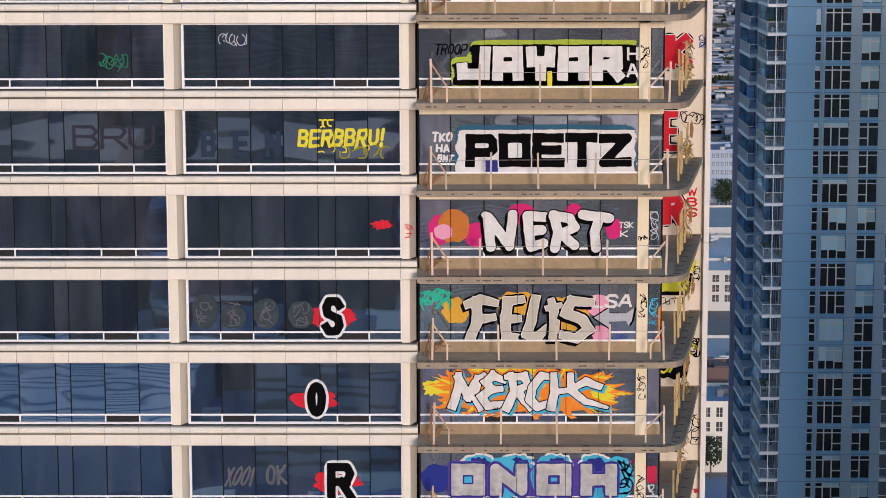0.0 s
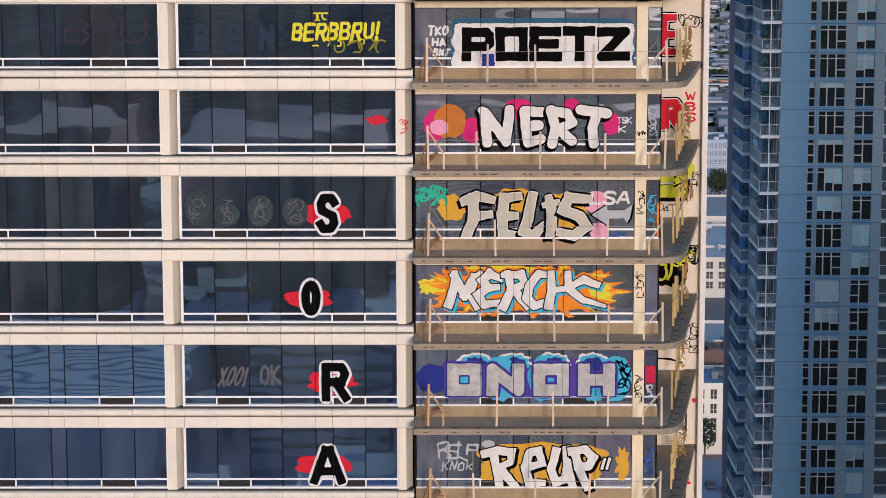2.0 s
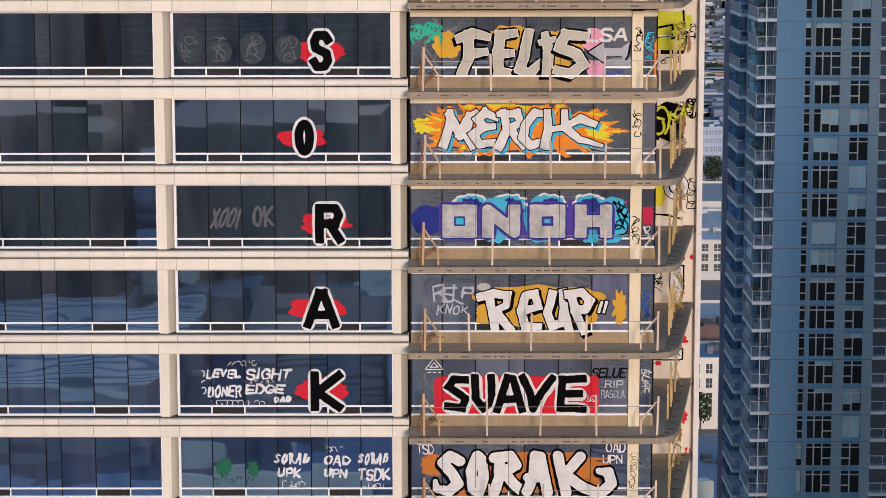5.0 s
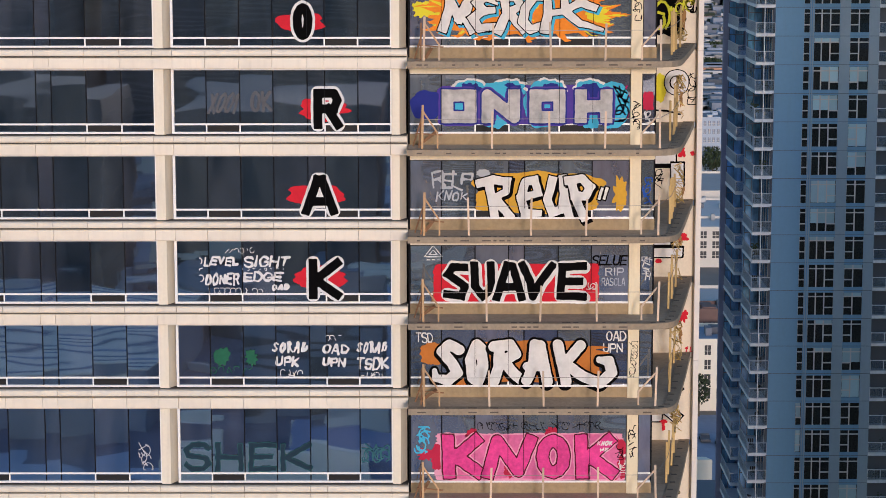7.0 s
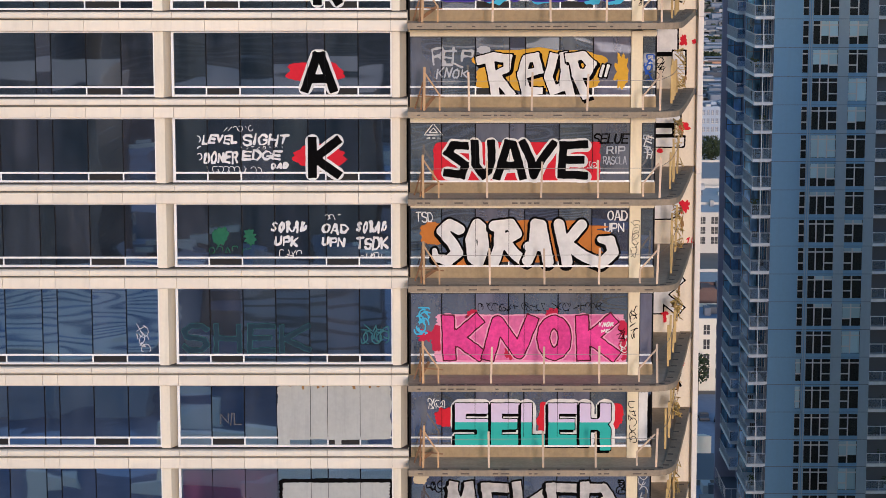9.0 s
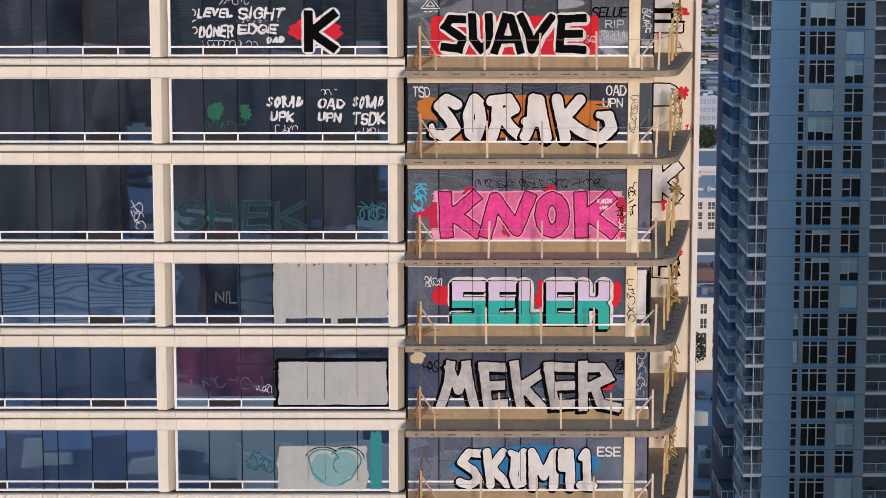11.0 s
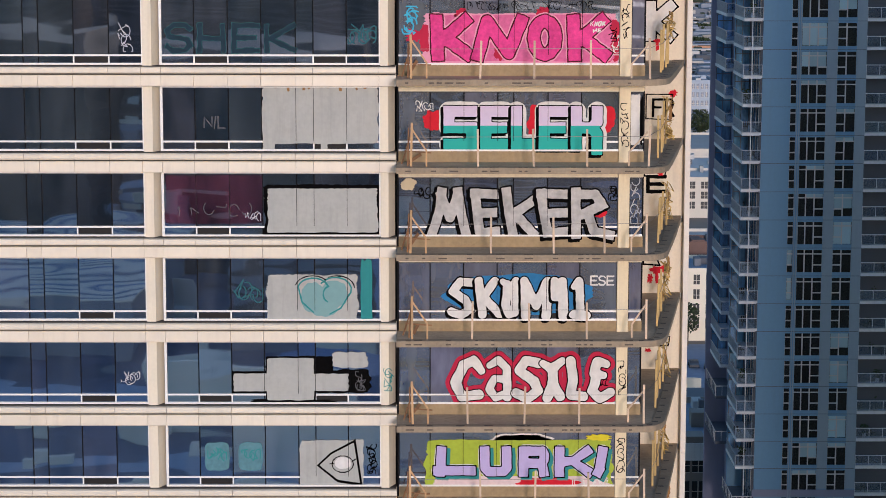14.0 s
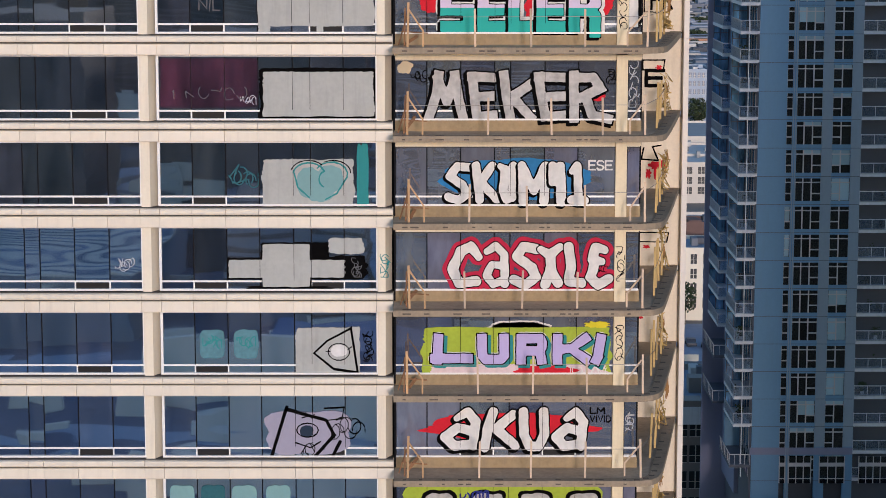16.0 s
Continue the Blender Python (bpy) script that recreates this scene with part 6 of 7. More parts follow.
cloud(4, (5.20, 6.32, -1.61, -0.89), P_YELLOW, seed=2, bump=0.5, layer=1)
cloud(4, (-1.39, -0.33, -1.45, -0.62), P_YELLOW, seed=7, bump=0.4)
cloud(4, (-1.33, 0.00, -1.02, -0.80), P_ORANGE, seed=745, bump=0.5, square=1.3)
cloud(4, (-1.24, -0.13, -0.98, -0.89), P_YELLOW, seed=745, bump=0.5, square=1.2, layer=1)
cloud(4, (0.56, 1.22, -0.46, -0.10), P_ORANGE, seed=830, bump=0.5, square=1.3)
cloud(4, (0.64, 1.09, -0.41, -0.19), P_YELLOW, seed=830, bump=0.5, square=1.2, layer=1)
cloud(4, (2.21, 2.83, -0.44, -0.03), P_ORANGE, seed=905, bump=0.5, square=1.3)
cloud(4, (2.30, 2.70, -0.39, -0.12), P_YELLOW, seed=905, bump=0.5, square=1.2, layer=1)
cloud(4, (3.98, 4.74, -0.46, -0.10), P_ORANGE, seed=985, bump=0.5, square=1.3)
cloud(4, (4.07, 4.60, -0.42, -0.19), P_YELLOW, seed=985, bump=0.5, square=1.2, layer=1)
cloud(4, (5.20, 6.31, -0.75, -0.44), P_ORANGE, seed=1040, bump=0.5, square=1.3)
cloud(4, (5.29, 6.17, -0.71, -0.53), P_YELLOW, seed=1040, bump=0.5, square=1.2, layer=1)
cloud(4, (5.87, 7.20, -1.39, -1.12), P_ORANGE, seed=1070, bump=0.5, square=1.3)
cloud(4, (5.96, 7.07, -1.34, -1.21), P_YELLOW, seed=1070, bump=0.5, square=1.2, layer=1)
word(4, (-0.30, 6.10, -1.98, -0.38), 'MERCH', fat=0.33, wob=0.005, fill=P_WHITE, line=P_BLACK, rimw=0.04, layer=2, halo=P_ORANGE, halow=0.08, drop=0.09, shade=P_CYAN, cells=((0, 0.25), (0.17, 0.37), (0.32, 0.53), (0.47, 0.66), (0.61, 1)))
mural('tangled green and black paint on the end wall')
cloud(4, (8.66, 10.1, -2.62, -0.9), P_BLACK, wall=True, seed=3, bump=0.14, square=4)
strokes(4, (8.72, 9.5, -2.35, -1.1), [arc(0.4, 0.5, 0.42, 0.48, 200, -60), arc(0.25, 0.3, 0.3, 0.25, 150, 400), [(0.1, 0.62), (0.5, 0.55)]], P_ACID, 0.11)
scrawl(4, (9.4, 10.35, -1.75, -0.9), P_ACID, 9, w=0.07, wall=True)
scrawl(4, (10.0, 10.5, -1.6, -0.8), P_BLACK, 7, w=0.06, wall=True)
mural('grey block letters on purple and blue on glass')
cloud(5, (-0.45, 7.03, -2.15, -0.6), P_PURPLE, square=20, seed=8, bump=0.06)
cloud(5, (0.3, 0.68, -1.62, -1.25), P_CYAN, square=20, seed=1, bump=0.03, layer=1.8)
cloud(5, (3.68, 4.06, -1.62, -1.25), P_CYAN, square=20, seed=2, bump=0.03, layer=1.8)
cloud(5, (5.2, 5.9, -2.3, -1.7), P_CYAN, square=4, seed=3, bump=0.1, layer=1.7)
cloud(5, (-1.40, -0.09, -2.00, -0.78), P_NAVY, seed=2)
cloud(5, (1.18, 2.58, -2.34, -0.45), P_CYAN, seed=880, layer=1)
cloud(5, (2.93, 4.34, -2.34, -0.45), P_CYAN, seed=960, layer=1)
cloud(5, (5.66, 7.08, -2.34, -0.45), P_CYAN, seed=1085, layer=1)
cloud(5, (0.15, 1.64, -1.11, -0.29), P_WHITE, seed=835, bump=0.25)
cloud(5, (0.24, 1.55, -1.23, -0.38), P_CYAN, seed=835, bump=0.2, layer=1)
cloud(5, (0.42, 1.42, -1.34, -0.49), P_NAVY, seed=836, bump=0.2, layer=1)
cloud(5, (1.68, 3.17, -1.12, -0.29), P_WHITE, seed=905, bump=0.25)
cloud(5, (1.77, 3.08, -1.23, -0.38), P_CYAN, seed=905, bump=0.2, layer=1)
cloud(5, (1.95, 2.95, -1.34, -0.49), P_NAVY, seed=906, bump=0.2, layer=1)
cloud(5, (3.21, 4.70, -1.12, -0.30), P_WHITE, seed=975, bump=0.25)
cloud(5, (3.30, 4.61, -1.23, -0.38), P_CYAN, seed=975, bump=0.2, layer=1)
cloud(5, (3.47, 4.48, -1.34, -0.50), P_NAVY, seed=976, bump=0.2, layer=1)
cloud(5, (4.74, 6.23, -1.12, -0.30), P_WHITE, seed=1045, bump=0.25)
cloud(5, (4.83, 6.14, -1.23, -0.39), P_CYAN, seed=1045, bump=0.2, layer=1)
cloud(5, (5.00, 6.01, -1.34, -0.50), P_NAVY, seed=1046, bump=0.2, layer=1)
word(5, (-0.18, 6.36, -2.08, -0.79), 'ONOH', fat=0.46, boxy=True, halo=P_PURPLE, halow=0.05, fill=P_SILVER, line=P_NAVY, rimw=0.06, layer=2, cells=((0, 0.205), (0.235, 0.46), (0.515, 0.725), (0.78, 1)))
scrawl(5, (6.36, 6.98, -2.01, -0.67), P_MAGENTA, 6, w=0.06)
mural('faint tags behind the window glass')
word(5, (-9.08, -7.95, -1.78, -0.85), 'XOOI', fat=0.1, fill=P_DIM, line=None, jitter=0.1, slant=0.3)
word(5, (-7.5, -6.65, -1.67, -0.8), 'OK', fat=0.12, fill=P_DIM, line=None, jitter=0.06)
for i, x in enumerate((-10.3, -9.2, -7.9, -6.55)):
    cloud(3, (x, x + 1.05, -2.0, -0.75 + 0.2 * (i % 3 == 0) - 0.3 * (i % 2)), P_DIMTEAL, seed=i + 2, bump=0.08)
    scrawl(3, (x + 0.15, x + 0.9, -1.85, -0.95), P_DIM, 7, w=0.045)
word(10, (-8.85, -8.0, -1.63, -1.12), 'NIL', fat=0.045, fill=P_DIM, line=None, jitter=0.1)
scrawl(11, (-9.9, -7.0, -1.7, -1.2), P_DIM, 6, w=0.035)
scrawl(11, (-7.3, -6.7, -1.9, -1.4), P_GREY, 7, w=0.03)
mural('yellow smiling blob and white disc on the end wall')
cloud(5, (8.75, 9.25, -2.12, -0.79), P_YELLOW, wall=True, seed=2)
cloud(5, (9.14, 10.23, -1.78, -0.66), P_BLACK, wall=True, seed=4, bump=0.03)
cloud(5, (9.18, 10.19, -1.74, -0.70), P_WHITE, wall=True, seed=4, bump=0.03, layer=1)
strokes(5, (9.4, 9.9, -1.5, -0.95), [arc(0.5, 0.5, 0.5, 0.5, 50, 310)], P_BLACK, 0.05, layer=3)
strokes(5, (8.72, 9.9, -2.6, -2.3), [[(0, 0.7), (0.5, 0.6), (0.95, 0.1)]], P_BLACK, 0.08)
scrawl(5, (10.11, 10.60, -2.15, -0.72), P_BLACK, 8, wall=True)
mural('white letters with black outline over a gold patch')
cloud(6, (0.90, 6.19, -2.33, -0.60), P_GOLD, seed=1, bump=0.14, square=5)
cloud(6, (6.39, 7.00, -2.33, -0.72), P_GOLD, seed=3, bump=0.3)
word(6, (1.13, 5.70, -2.58, -0.75), 'REUP', fat=0.33, wob=0.005, fill=P_WHITE, line=P_BLACK, rimw=0.05, layer=2, drop=0.07, cells=((0, 0.32), (0.325, 0.585), (0.55, 0.82), (0.745, 1)))
word(6, (5.74, 6.29, -1.84, -1.21), '"', fill=P_WHITE, line=P_BLACK, layer=2)
word(6, (-0.5, 1.0, -1.35, -0.55), 'RELP', fat=0.09, blunt=False, fill=P_GREY, line=None, jitter=0.28, tight=0.35, wob=0.008)
word(6, (-0.4, 0.85, -1.85, -1.35), 'KNOK', fat=0.06, blunt=False, fill=P_GREY, line=None, jitter=0.25, slant=0.2)
cloud(6, (1.15, 1.7, -0.86, -0.55), P_GREY, seed=3, bump=0.1)
mural('black letters with white outline on a red panel')
cloud(7, (-0.52, 5.95, -2.45, -0.92), P_RED, seed=6, bump=0.02, square=40)
cloud(7, (-0.66, -0.2, -2.9, -1.9), P_RUST, seed=2, bump=0.4)
word(7, (-0.15, 5.45, -2.40, -0.84), 'SUAVE', fat=0.31, wob=0.005, fill=P_BLACK, line=P_WHITE, rimw=0.085, layer=2, drop=0.05, cells=((0, 0.205), (0.175, 0.385), (0.345, 0.575), (0.525, 0.79), (0.775, 1)))
strokes(7, (-0.85, -0.15, -0.72, -0.22), [[(0, 0.12), (0.5, 1), (1, 0.12), (0, 0.12)], [(0.28, 0.3), (0.72, 0.3), (0.5, 0.66), (0.28, 0.3)], [(0.15, -0.12), (0.3, -0.12)], [(0.45, -0.12), (0.58, -0.12)], [(0.75, -0.12), (0.88, -0.12)]], P_WHITE, 0.035, wall=False)
word(7, (5.63, 7.01, -1.00, -0.60), 'SELUE', fill=P_BLACK, line=None, slant=0.2)
word(7, (6.14, 6.88, -1.40, -1.09), 'RIP', fill=P_GREY, line=None)
word(7, (6.01, 6.93, -1.80, -1.49), 'RASCLA', fill=P_GREY, line=None)
mural('small white tag lettering on window glass')
word(7, (-9.37, -8.02, -1.04, -0.59), 'LEVEL', fat=0.085, blunt=False, fill=P_WHITE, line=None, slant=0.12, jitter=0.16, wob=0.008)
word(7, (-7.84, -6.05, -1.10, -0.55), 'SIGHT', fat=0.085, blunt=False, fill=P_WHITE, line=None, slant=0.12, jitter=0.16, wob=0.008)
word(7, (-9.33, -7.99, -1.79, -1.26), 'DONER', fat=0.085, blunt=False, fill=P_WHITE, line=None, slant=0.12, jitter=0.16, wob=0.008)
word(7, (-7.85, -6.32, -1.66, -1.21), 'EDGE', fat=0.085, blunt=False, fill=P_WHITE, line=None, slant=0.12, jitter=0.16, wob=0.008)
word(7, (-6.76, -6.06, -1.99, -1.70), 'OAD', fat=0.085, blunt=False, fill=P_WHITE, line=None, slant=0.12, jitter=0.16, wob=0.008)
scrawl(7, (-9.63, -9.38, -1.66, -0.66), P_WHITE, 3, w=0.04)
scrawl(7, (-9.2, -7.1, -2.15, -1.88), P_WHITE, 10, w=0.022)
scrawl(7, (-8.0, -6.2, -1.2, -1.08), P_WHITE, 8, w=0.02)
scrawl(7, (-8.6, -7.4, -0.52, -0.3), P_WHITE, 6, w=0.02)
mural('white bubble letters with black outline over orange patches')
cloud(8, (-1.14, 0.24, -1.71, -0.63), P_ORANGE_BROWN, seed=2, bump=0.25)
cloud(8, (0.46, 6.61, -1.48, -0.59), P_ORANGE_BROWN, seed=3, bump=0.25)
cloud(8, (-0.20, 2.00, -2.60, -1.82), P_ORANGE_BROWN, seed=4)
cloud(8, (1.2, 6.2, -2.35, -1.0), P_ORANGE_BROWN, seed=9, bump=0.12, square=6)
word(8, (-0.67, 6.66, -2.50, -0.60), 'SORAK', fat=0.42, blunt=False, wob=0.005, fill=P_WHITE, line=P_BLACK, rimw=0.075, layer=2, drop=0.07, shadow=-0.03, cells=((0, 0.19), (0.185, 0.32), (0.30, 0.525), (0.485, 0.66), (0.63, 1)))
word(8, (-1.19, -0.51, -0.76, -0.32), 'TSD', fill=P_WHITE, line=None, jitter=0.1)
word(8, (6.20, 7.00, -0.68, -0.28), 'OAD', fill=P_WHITE, line=None)
word(8, (6.08, 6.87, -1.13, -0.77), 'UPN', fill=P_WHITE, line=None)
mural('white tags on window glass')
word(8, (-6.79, -5.37, -1.16, -0.67), 'SORAK', fat=0.085, blunt=False, fill=P_WHITE, line=None, slant=0.1, jitter=0.16, wob=0.008)
word(8, (-6.64, -5.70, -1.70, -1.25), 'UPK', fat=0.085, blunt=False, fill=P_WHITE, line=None, slant=0.1, jitter=0.16, wob=0.008)
word(8, (-4.81, -3.76, -1.21, -0.76), 'OAD', fat=0.085, blunt=False, fill=P_WHITE, line=None, slant=0.1, jitter=0.16, wob=0.008)
word(8, (-4.82, -3.90, -1.70, -1.30), 'UPN', fat=0.085, blunt=False, fill=P_WHITE, line=None, slant=0.1, jitter=0.16, wob=0.008)
word(8, (-3.49, -2.29, -1.17, -0.67), 'SORAK', fat=0.085, blunt=False, fill=P_WHITE, line=None, slant=0.1, jitter=0.16, wob=0.008)
word(8, (-3.50, -2.23, -1.84, -1.30), 'TSDK', fat=0.085, blunt=False, fill=P_WHITE, line=None, slant=0.1, jitter=0.16, wob=0.008)
scrawl(8, (-6.45, -5.6, -2.1, -1.8), P_WHITE, 5, w=0.025)
scrawl(8, (-4.7, -4.0, -0.66, -0.45), P_WHITE, 4, w=0.025)
scrawl(8, (-3.3, -2.5, -2.15, -1.92), P_WHITE, 6, w=0.025)
cloud(8, (-9.15, -8.33, -1.67, -0.88), P_FAINTGREEN, seed=5, bump=0.3)
cloud(8, (-7.89, -7.29, -1.72, -0.92), P_FAINTGREEN, seed=3, bump=0.4)
scrawl(8, (-9.21, -7.42, -1.94, -1.67), P_FAINTGREEN, 6, w=0.03)
mural('pink block letters with dark red edges on glass')
cloud(9, (-0.52, 7.04, -2.97, -1.02), P_PINK, seed=4, square=40, bump=0.03)
cloud(9, (-0.1, 6.9, -2.9, -1.08), P_ROSE, seed=5, square=14, bump=0.05, layer=1)
cloud(9, (0.7, 1.3, -1.4, -0.82), P_CRIMSON, seed=5, bump=0.3, layer=1)
cloud(9, (2.2, 2.75, -2.9, -2.1), P_CRIMSON, seed=6, bump=0.3, layer=1)
cloud(9, (3.8, 4.4, -1.3, -0.75), P_CRIMSON, seed=7, bump=0.3, layer=1)
cloud(9, (6.5, 7.04, -2.95, -1.2), P_CRIMSON, seed=8, bump=0.15, layer=1, square=7)
cloud(9, (-1.2, -0.3, -2.2, -1.6), P_CRIMSON, seed=9, bump=0.4)
word(9, (-0.24, 6.70, -2.85, -1.10), 'KNOK', fat=0.46, wob=0.006, halo=P_PINK, halow=0.05, fill=P_HOTPINK, line=P_DARKRED, layer=2, rimw=0.05, cells=((0, 0.25), (0.24, 0.545), (0.535, 0.74), (0.75, 1)))
cloud(9, (-0.62, 0.1, -2.6, -1.35), P_CRIMSON, seed=12, bump=0.25, layer=1, square=4)
cloud(9, (0.9, 2.0, -2.95, -2.45), P_CRIMSON, seed=13, bump=0.3, layer=1)
word(9, (5.9, 6.5, -1.55, -1.32), 'KNOK', fat=0.04, blunt=False, fill=P_WHITE, line=None, jitter=0.2, slant=0.2, layer=10)
word(9, (6.0, 6.35, -1.8, -1.6), 'ME', fat=0.04, blunt=False, fill=P_WHITE, line=None, jitter=0.2, slant=0.2, layer=10)
scrawl(9, (7.5, 7.9, -2.0, -0.7), P_BLACK, 9, w=0.03, pier=True)
scrawl(9, (6.6, 7.06, -2.1, -1.5), P_BLACK, 6, w=0.03, layer=9)
scrawl(9, (-1.35, -0.56, -1.83, -0.79), P_CYAN, 9, w=0.055)
scrawl(9, (1.23, 6.16, -0.92, -0.6), P_BLACK, 34, w=0.022)
mural('dim teal letters on window glass')
word(9, (-10.27, -5.28, -2.58, -1.40), 'SHEK', fat=0.17, wob=0.01, fill=P_DEEPTEAL, line=P_SEATEAL, rimw=0.02, jitter=0.05, cells=((0, 0.21), (0.245, 0.46), (0.51, 0.725), (0.76, 1)))
scrawl(9, (-3.30, -2.24, -2.38, -1.33), P_FAINTTEAL, 10, w=0.05)
scrawl(9, (-12.26, -11.42, -2.51, -1.42), P_GREY, 9, w=0.03)
mural('lavender and teal block letters over red patches')
cloud(10, (-0.57, 0.48, -1.74, -0.87), P_RED, seed=1, bump=0.3)
cloud(10, (3.41, 5.06, -2.51, -0.54), P_RED, seed=2, bump=0.2)
cloud(10, (6.13, 7.01, -1.85, -0.64), P_RED, seed=3, bump=0.3)
word(10, (0.33, 6.42, -2.42, -0.74), 'SELEK', fat=0.42, boxy=True, halo=P_WHITE, halow=0.13, rimw=0.035, fill=P_LAVTEAL, line=P_BLACK, layer=2, drop=0.08, shadow=-0.08, cells=((0, 0.213), (0.232, 0.418), (0.425, 0.578), (0.6, 0.785), (0.80, 1)))
mural('flat pale grey patch of covering paint on windows')
cloud(10, (-6.65, -2.12, -2.22, 0.0), P_PATCH, square=40, seed=4, bump=0.03, layer=5)
cloud(10, (-4.38, -4.1, -2.44, -2.05), P_PATCH, square=9, seed=1, layer=5)
cloud(10, (-6.62, -6.1, -2.48, -2.0), P_PATCH, square=5, bump=0.2, seed=2, layer=5)
mural('white and black shapes with red marks on the end wall')
word(10, (9.13, 10.10, -1.98, -1.19), 'FR', wall=True, fill=P_BLACK, line=None)
cloud(10, (9.80, 10.23, -1.19, -0.78), P_RED, wall=True, seed=4, bump=0.4)
cloud(10, (-6.15, -6.04, -0.08, -0.02), P_RUST, seed=0, bump=0.4, layer=7)
cloud(10, (-5.67, -5.52, -0.21, -0.02), P_RUST, seed=1, bump=0.4, layer=7)
cloud(10, (-5.08, -4.93, -0.17, -0.02), P_RUST, seed=2, bump=0.4, layer=7)
cloud(10, (-4.87, -4.74, -0.12, -0.02), P_RUST, seed=3, bump=0.4, layer=7)
cloud(10, (-4.15, -4.02, -0.08, -0.01), P_RUST, seed=4, bump=0.4, layer=7)
cloud(10, (-3.69, -3.52, -0.21, -0.01), P_RUST, seed=5, bump=0.4, layer=7)
cloud(10, (-3.04, -2.93, -0.17, -0.01), P_RUST, seed=6, bump=0.4, layer=7)
cloud(10, (-2.74, -2.59, -0.12, -0.01), P_RUST, seed=7, bump=0.4, layer=7)
mural('silver block letters with black outline on glass')
word(11, (-0.30, 6.93, -2.60, -0.58), 'MEKER', fat=0.36, wob=0.005, fill=P_SILVER, line=P_BLACK, rimw=0.055, layer=2, drop=0.08, shadow=-0.08, cells=((0, 0.245), (0.222, 0.39), (0.375, 0.615), (0.572, 0.772), (0.75, 1)))
cloud(11, (6.06, 6.66, -1.76, -1.31), P_RED, seed=2)
cloud(11, (-1.36, -0.66, -0.76, -0.16), P_TAN, seed=3, bump=0.3)
mural('grey covering paint with black ragged edge on windows')
cloud(11, (-6.64, -2.02, -2.45, -0.45), P_BLACK, square=40, seed=2, bump=0.04, layer=4)
cloud(11, (-6.49, -2.15, -2.36, -0.59), P_PATCH, square=40, seed=6, bump=0.04, layer=5)
# plum-tinted sheet over the left panes
cloud(11, (-10.39, -6.57, -2.01, -0.10), P_PLUM, square=40, seed=7, bump=0.03)
word(11, (8.92, 9.83, -1.92, -1.13), 'E', wall=True, fill=P_BLACK, line=None)
mural('white bubble letters with black outline on blue haze')
cloud(12, (0.15, 6.39, -2.33, -0.58), P_AZURE, seed=3, bump=0.12)
word(12, (0.44, 6.06, -2.46, -0.76), 'SKUM41', fat=0.33, blunt=False, wob=0.006, fill=P_WHITE, line=P_BLACK, rimw=0.045, layer=2, drop=0.06, shadow=-0.05, cells=((0, 0.21), (0.18, 0.4), (0.36, 0.53), (0.49, 0.75), (0.71, 0.87), (0.83, 1)))
word(12, (6.00, 6.95, -1.11, -0.71), 'ESE', fill=P_WHITE, line=None)
mural('grey patch with a teal heart shape on windows')
cloud(12, (-6.55, -2.93, -2.60, -0.63), P_PATCH, square=40, seed=1, bump=0.05, layer=4)

cloud(12, (-5.2, -4.2, -2.2, -0.95), P_MUTEDTEAL, seed=9, layer=6, bump=0.08)
cloud(12, (-4.45, -3.35, -2.0, -0.88), P_MUTEDTEAL, seed=4, layer=6, bump=0.08)
cloud(12, (-4.9, -3.7, -2.35, -1.5), P_MUTEDTEAL, seed=5, layer=6, bump=0.1)
strokes(12, (-5.35, -3.2, -2.3, -0.75), [arc(0.3, 0.68, 0.28, 0.28, 170, 20), arc(0.7, 0.68, 0.29, 0.3, 150, -40), [(0.04, 0.7), (0.1, 0.35), (0.3, 0.1)], [(0.93, 0.5), (0.8, 0.2), (0.6, 0.05)], arc(0.6, 0.55, 0.12, 0.2, 100, 250)], P_DARKTEAL, 0.06, layer=7, wall=False)
strokes(12, (-5.4, -3.15, -2.3, -0.72), [arc(0.3, 0.7, 0.3, 0.3, 165, 40), arc(0.72, 0.7, 0.3, 0.3, 120, 0)], P_BLACK, 0.045, layer=8, wall=False)
cloud(12, (-2.88, -2.40, -2.83, 0.00), P_DARKTEAL, square=9, seed=3, layer=5)
scrawl(12, (-7.78, -6.65, -1.84, -0.81), P_FAINTTEAL, 10, w=0.05)
mural('red strokes on the end wall')
cloud(12, (9.04, 10.02, -2.09, -1.72), P_RED, wall=True, seed=4, bump=0.3)
cloud(12, (9.36, 9.54, -2.58, -1.89), P_RED, wall=True, seed=5, bump=0.3)
mural('silver bubble letters with red outline on glass')
word(13, (0.53, 7.02, -2.45, -0.54), 'CaSTLE', fat=0.38, blunt=False, wob=0.006, fill=P_WHITE, line=P_BLACK, halo=P_CRIMSON, halow=0.15, layer=3, rimw=0.04, cells=((0, 0.235), (0.212, 0.39), (0.375, 0.58), (0.535, 0.71), (0.69, 0.84), (0.82, 1)))
mural('grey cross-shaped patch with black edges on windows')
cloud(13, (-7.92, -6.5, -2.07, -1.18), P_BLACK, square=40, seed=3, layer=4, bump=0.04)
cloud(13, (-4.75, -2.43, -2.08, -1.1), P_BLACK, square=9, seed=5, layer=4, bump=0.1)
cloud(13, (-4.72, -3.95, -1.3, -0.6), P_BLACK, square=20, seed=6, layer=4, bump=0.06)
cloud(13, (-7.3, -3.6, -2.5, -2.3), P_BLACK, square=9, seed=7, layer=3, bump=0.2)
cloud(13, (-6.6, -4.61, -2.42, -0.58), P_BLACK, square=40, seed=4, layer=4, bump=0.03)
cloud(13, (-7.85, -6.48, -1.99, -1.26), P_PATCH, square=40, seed=5, layer=5, bump=0.04)
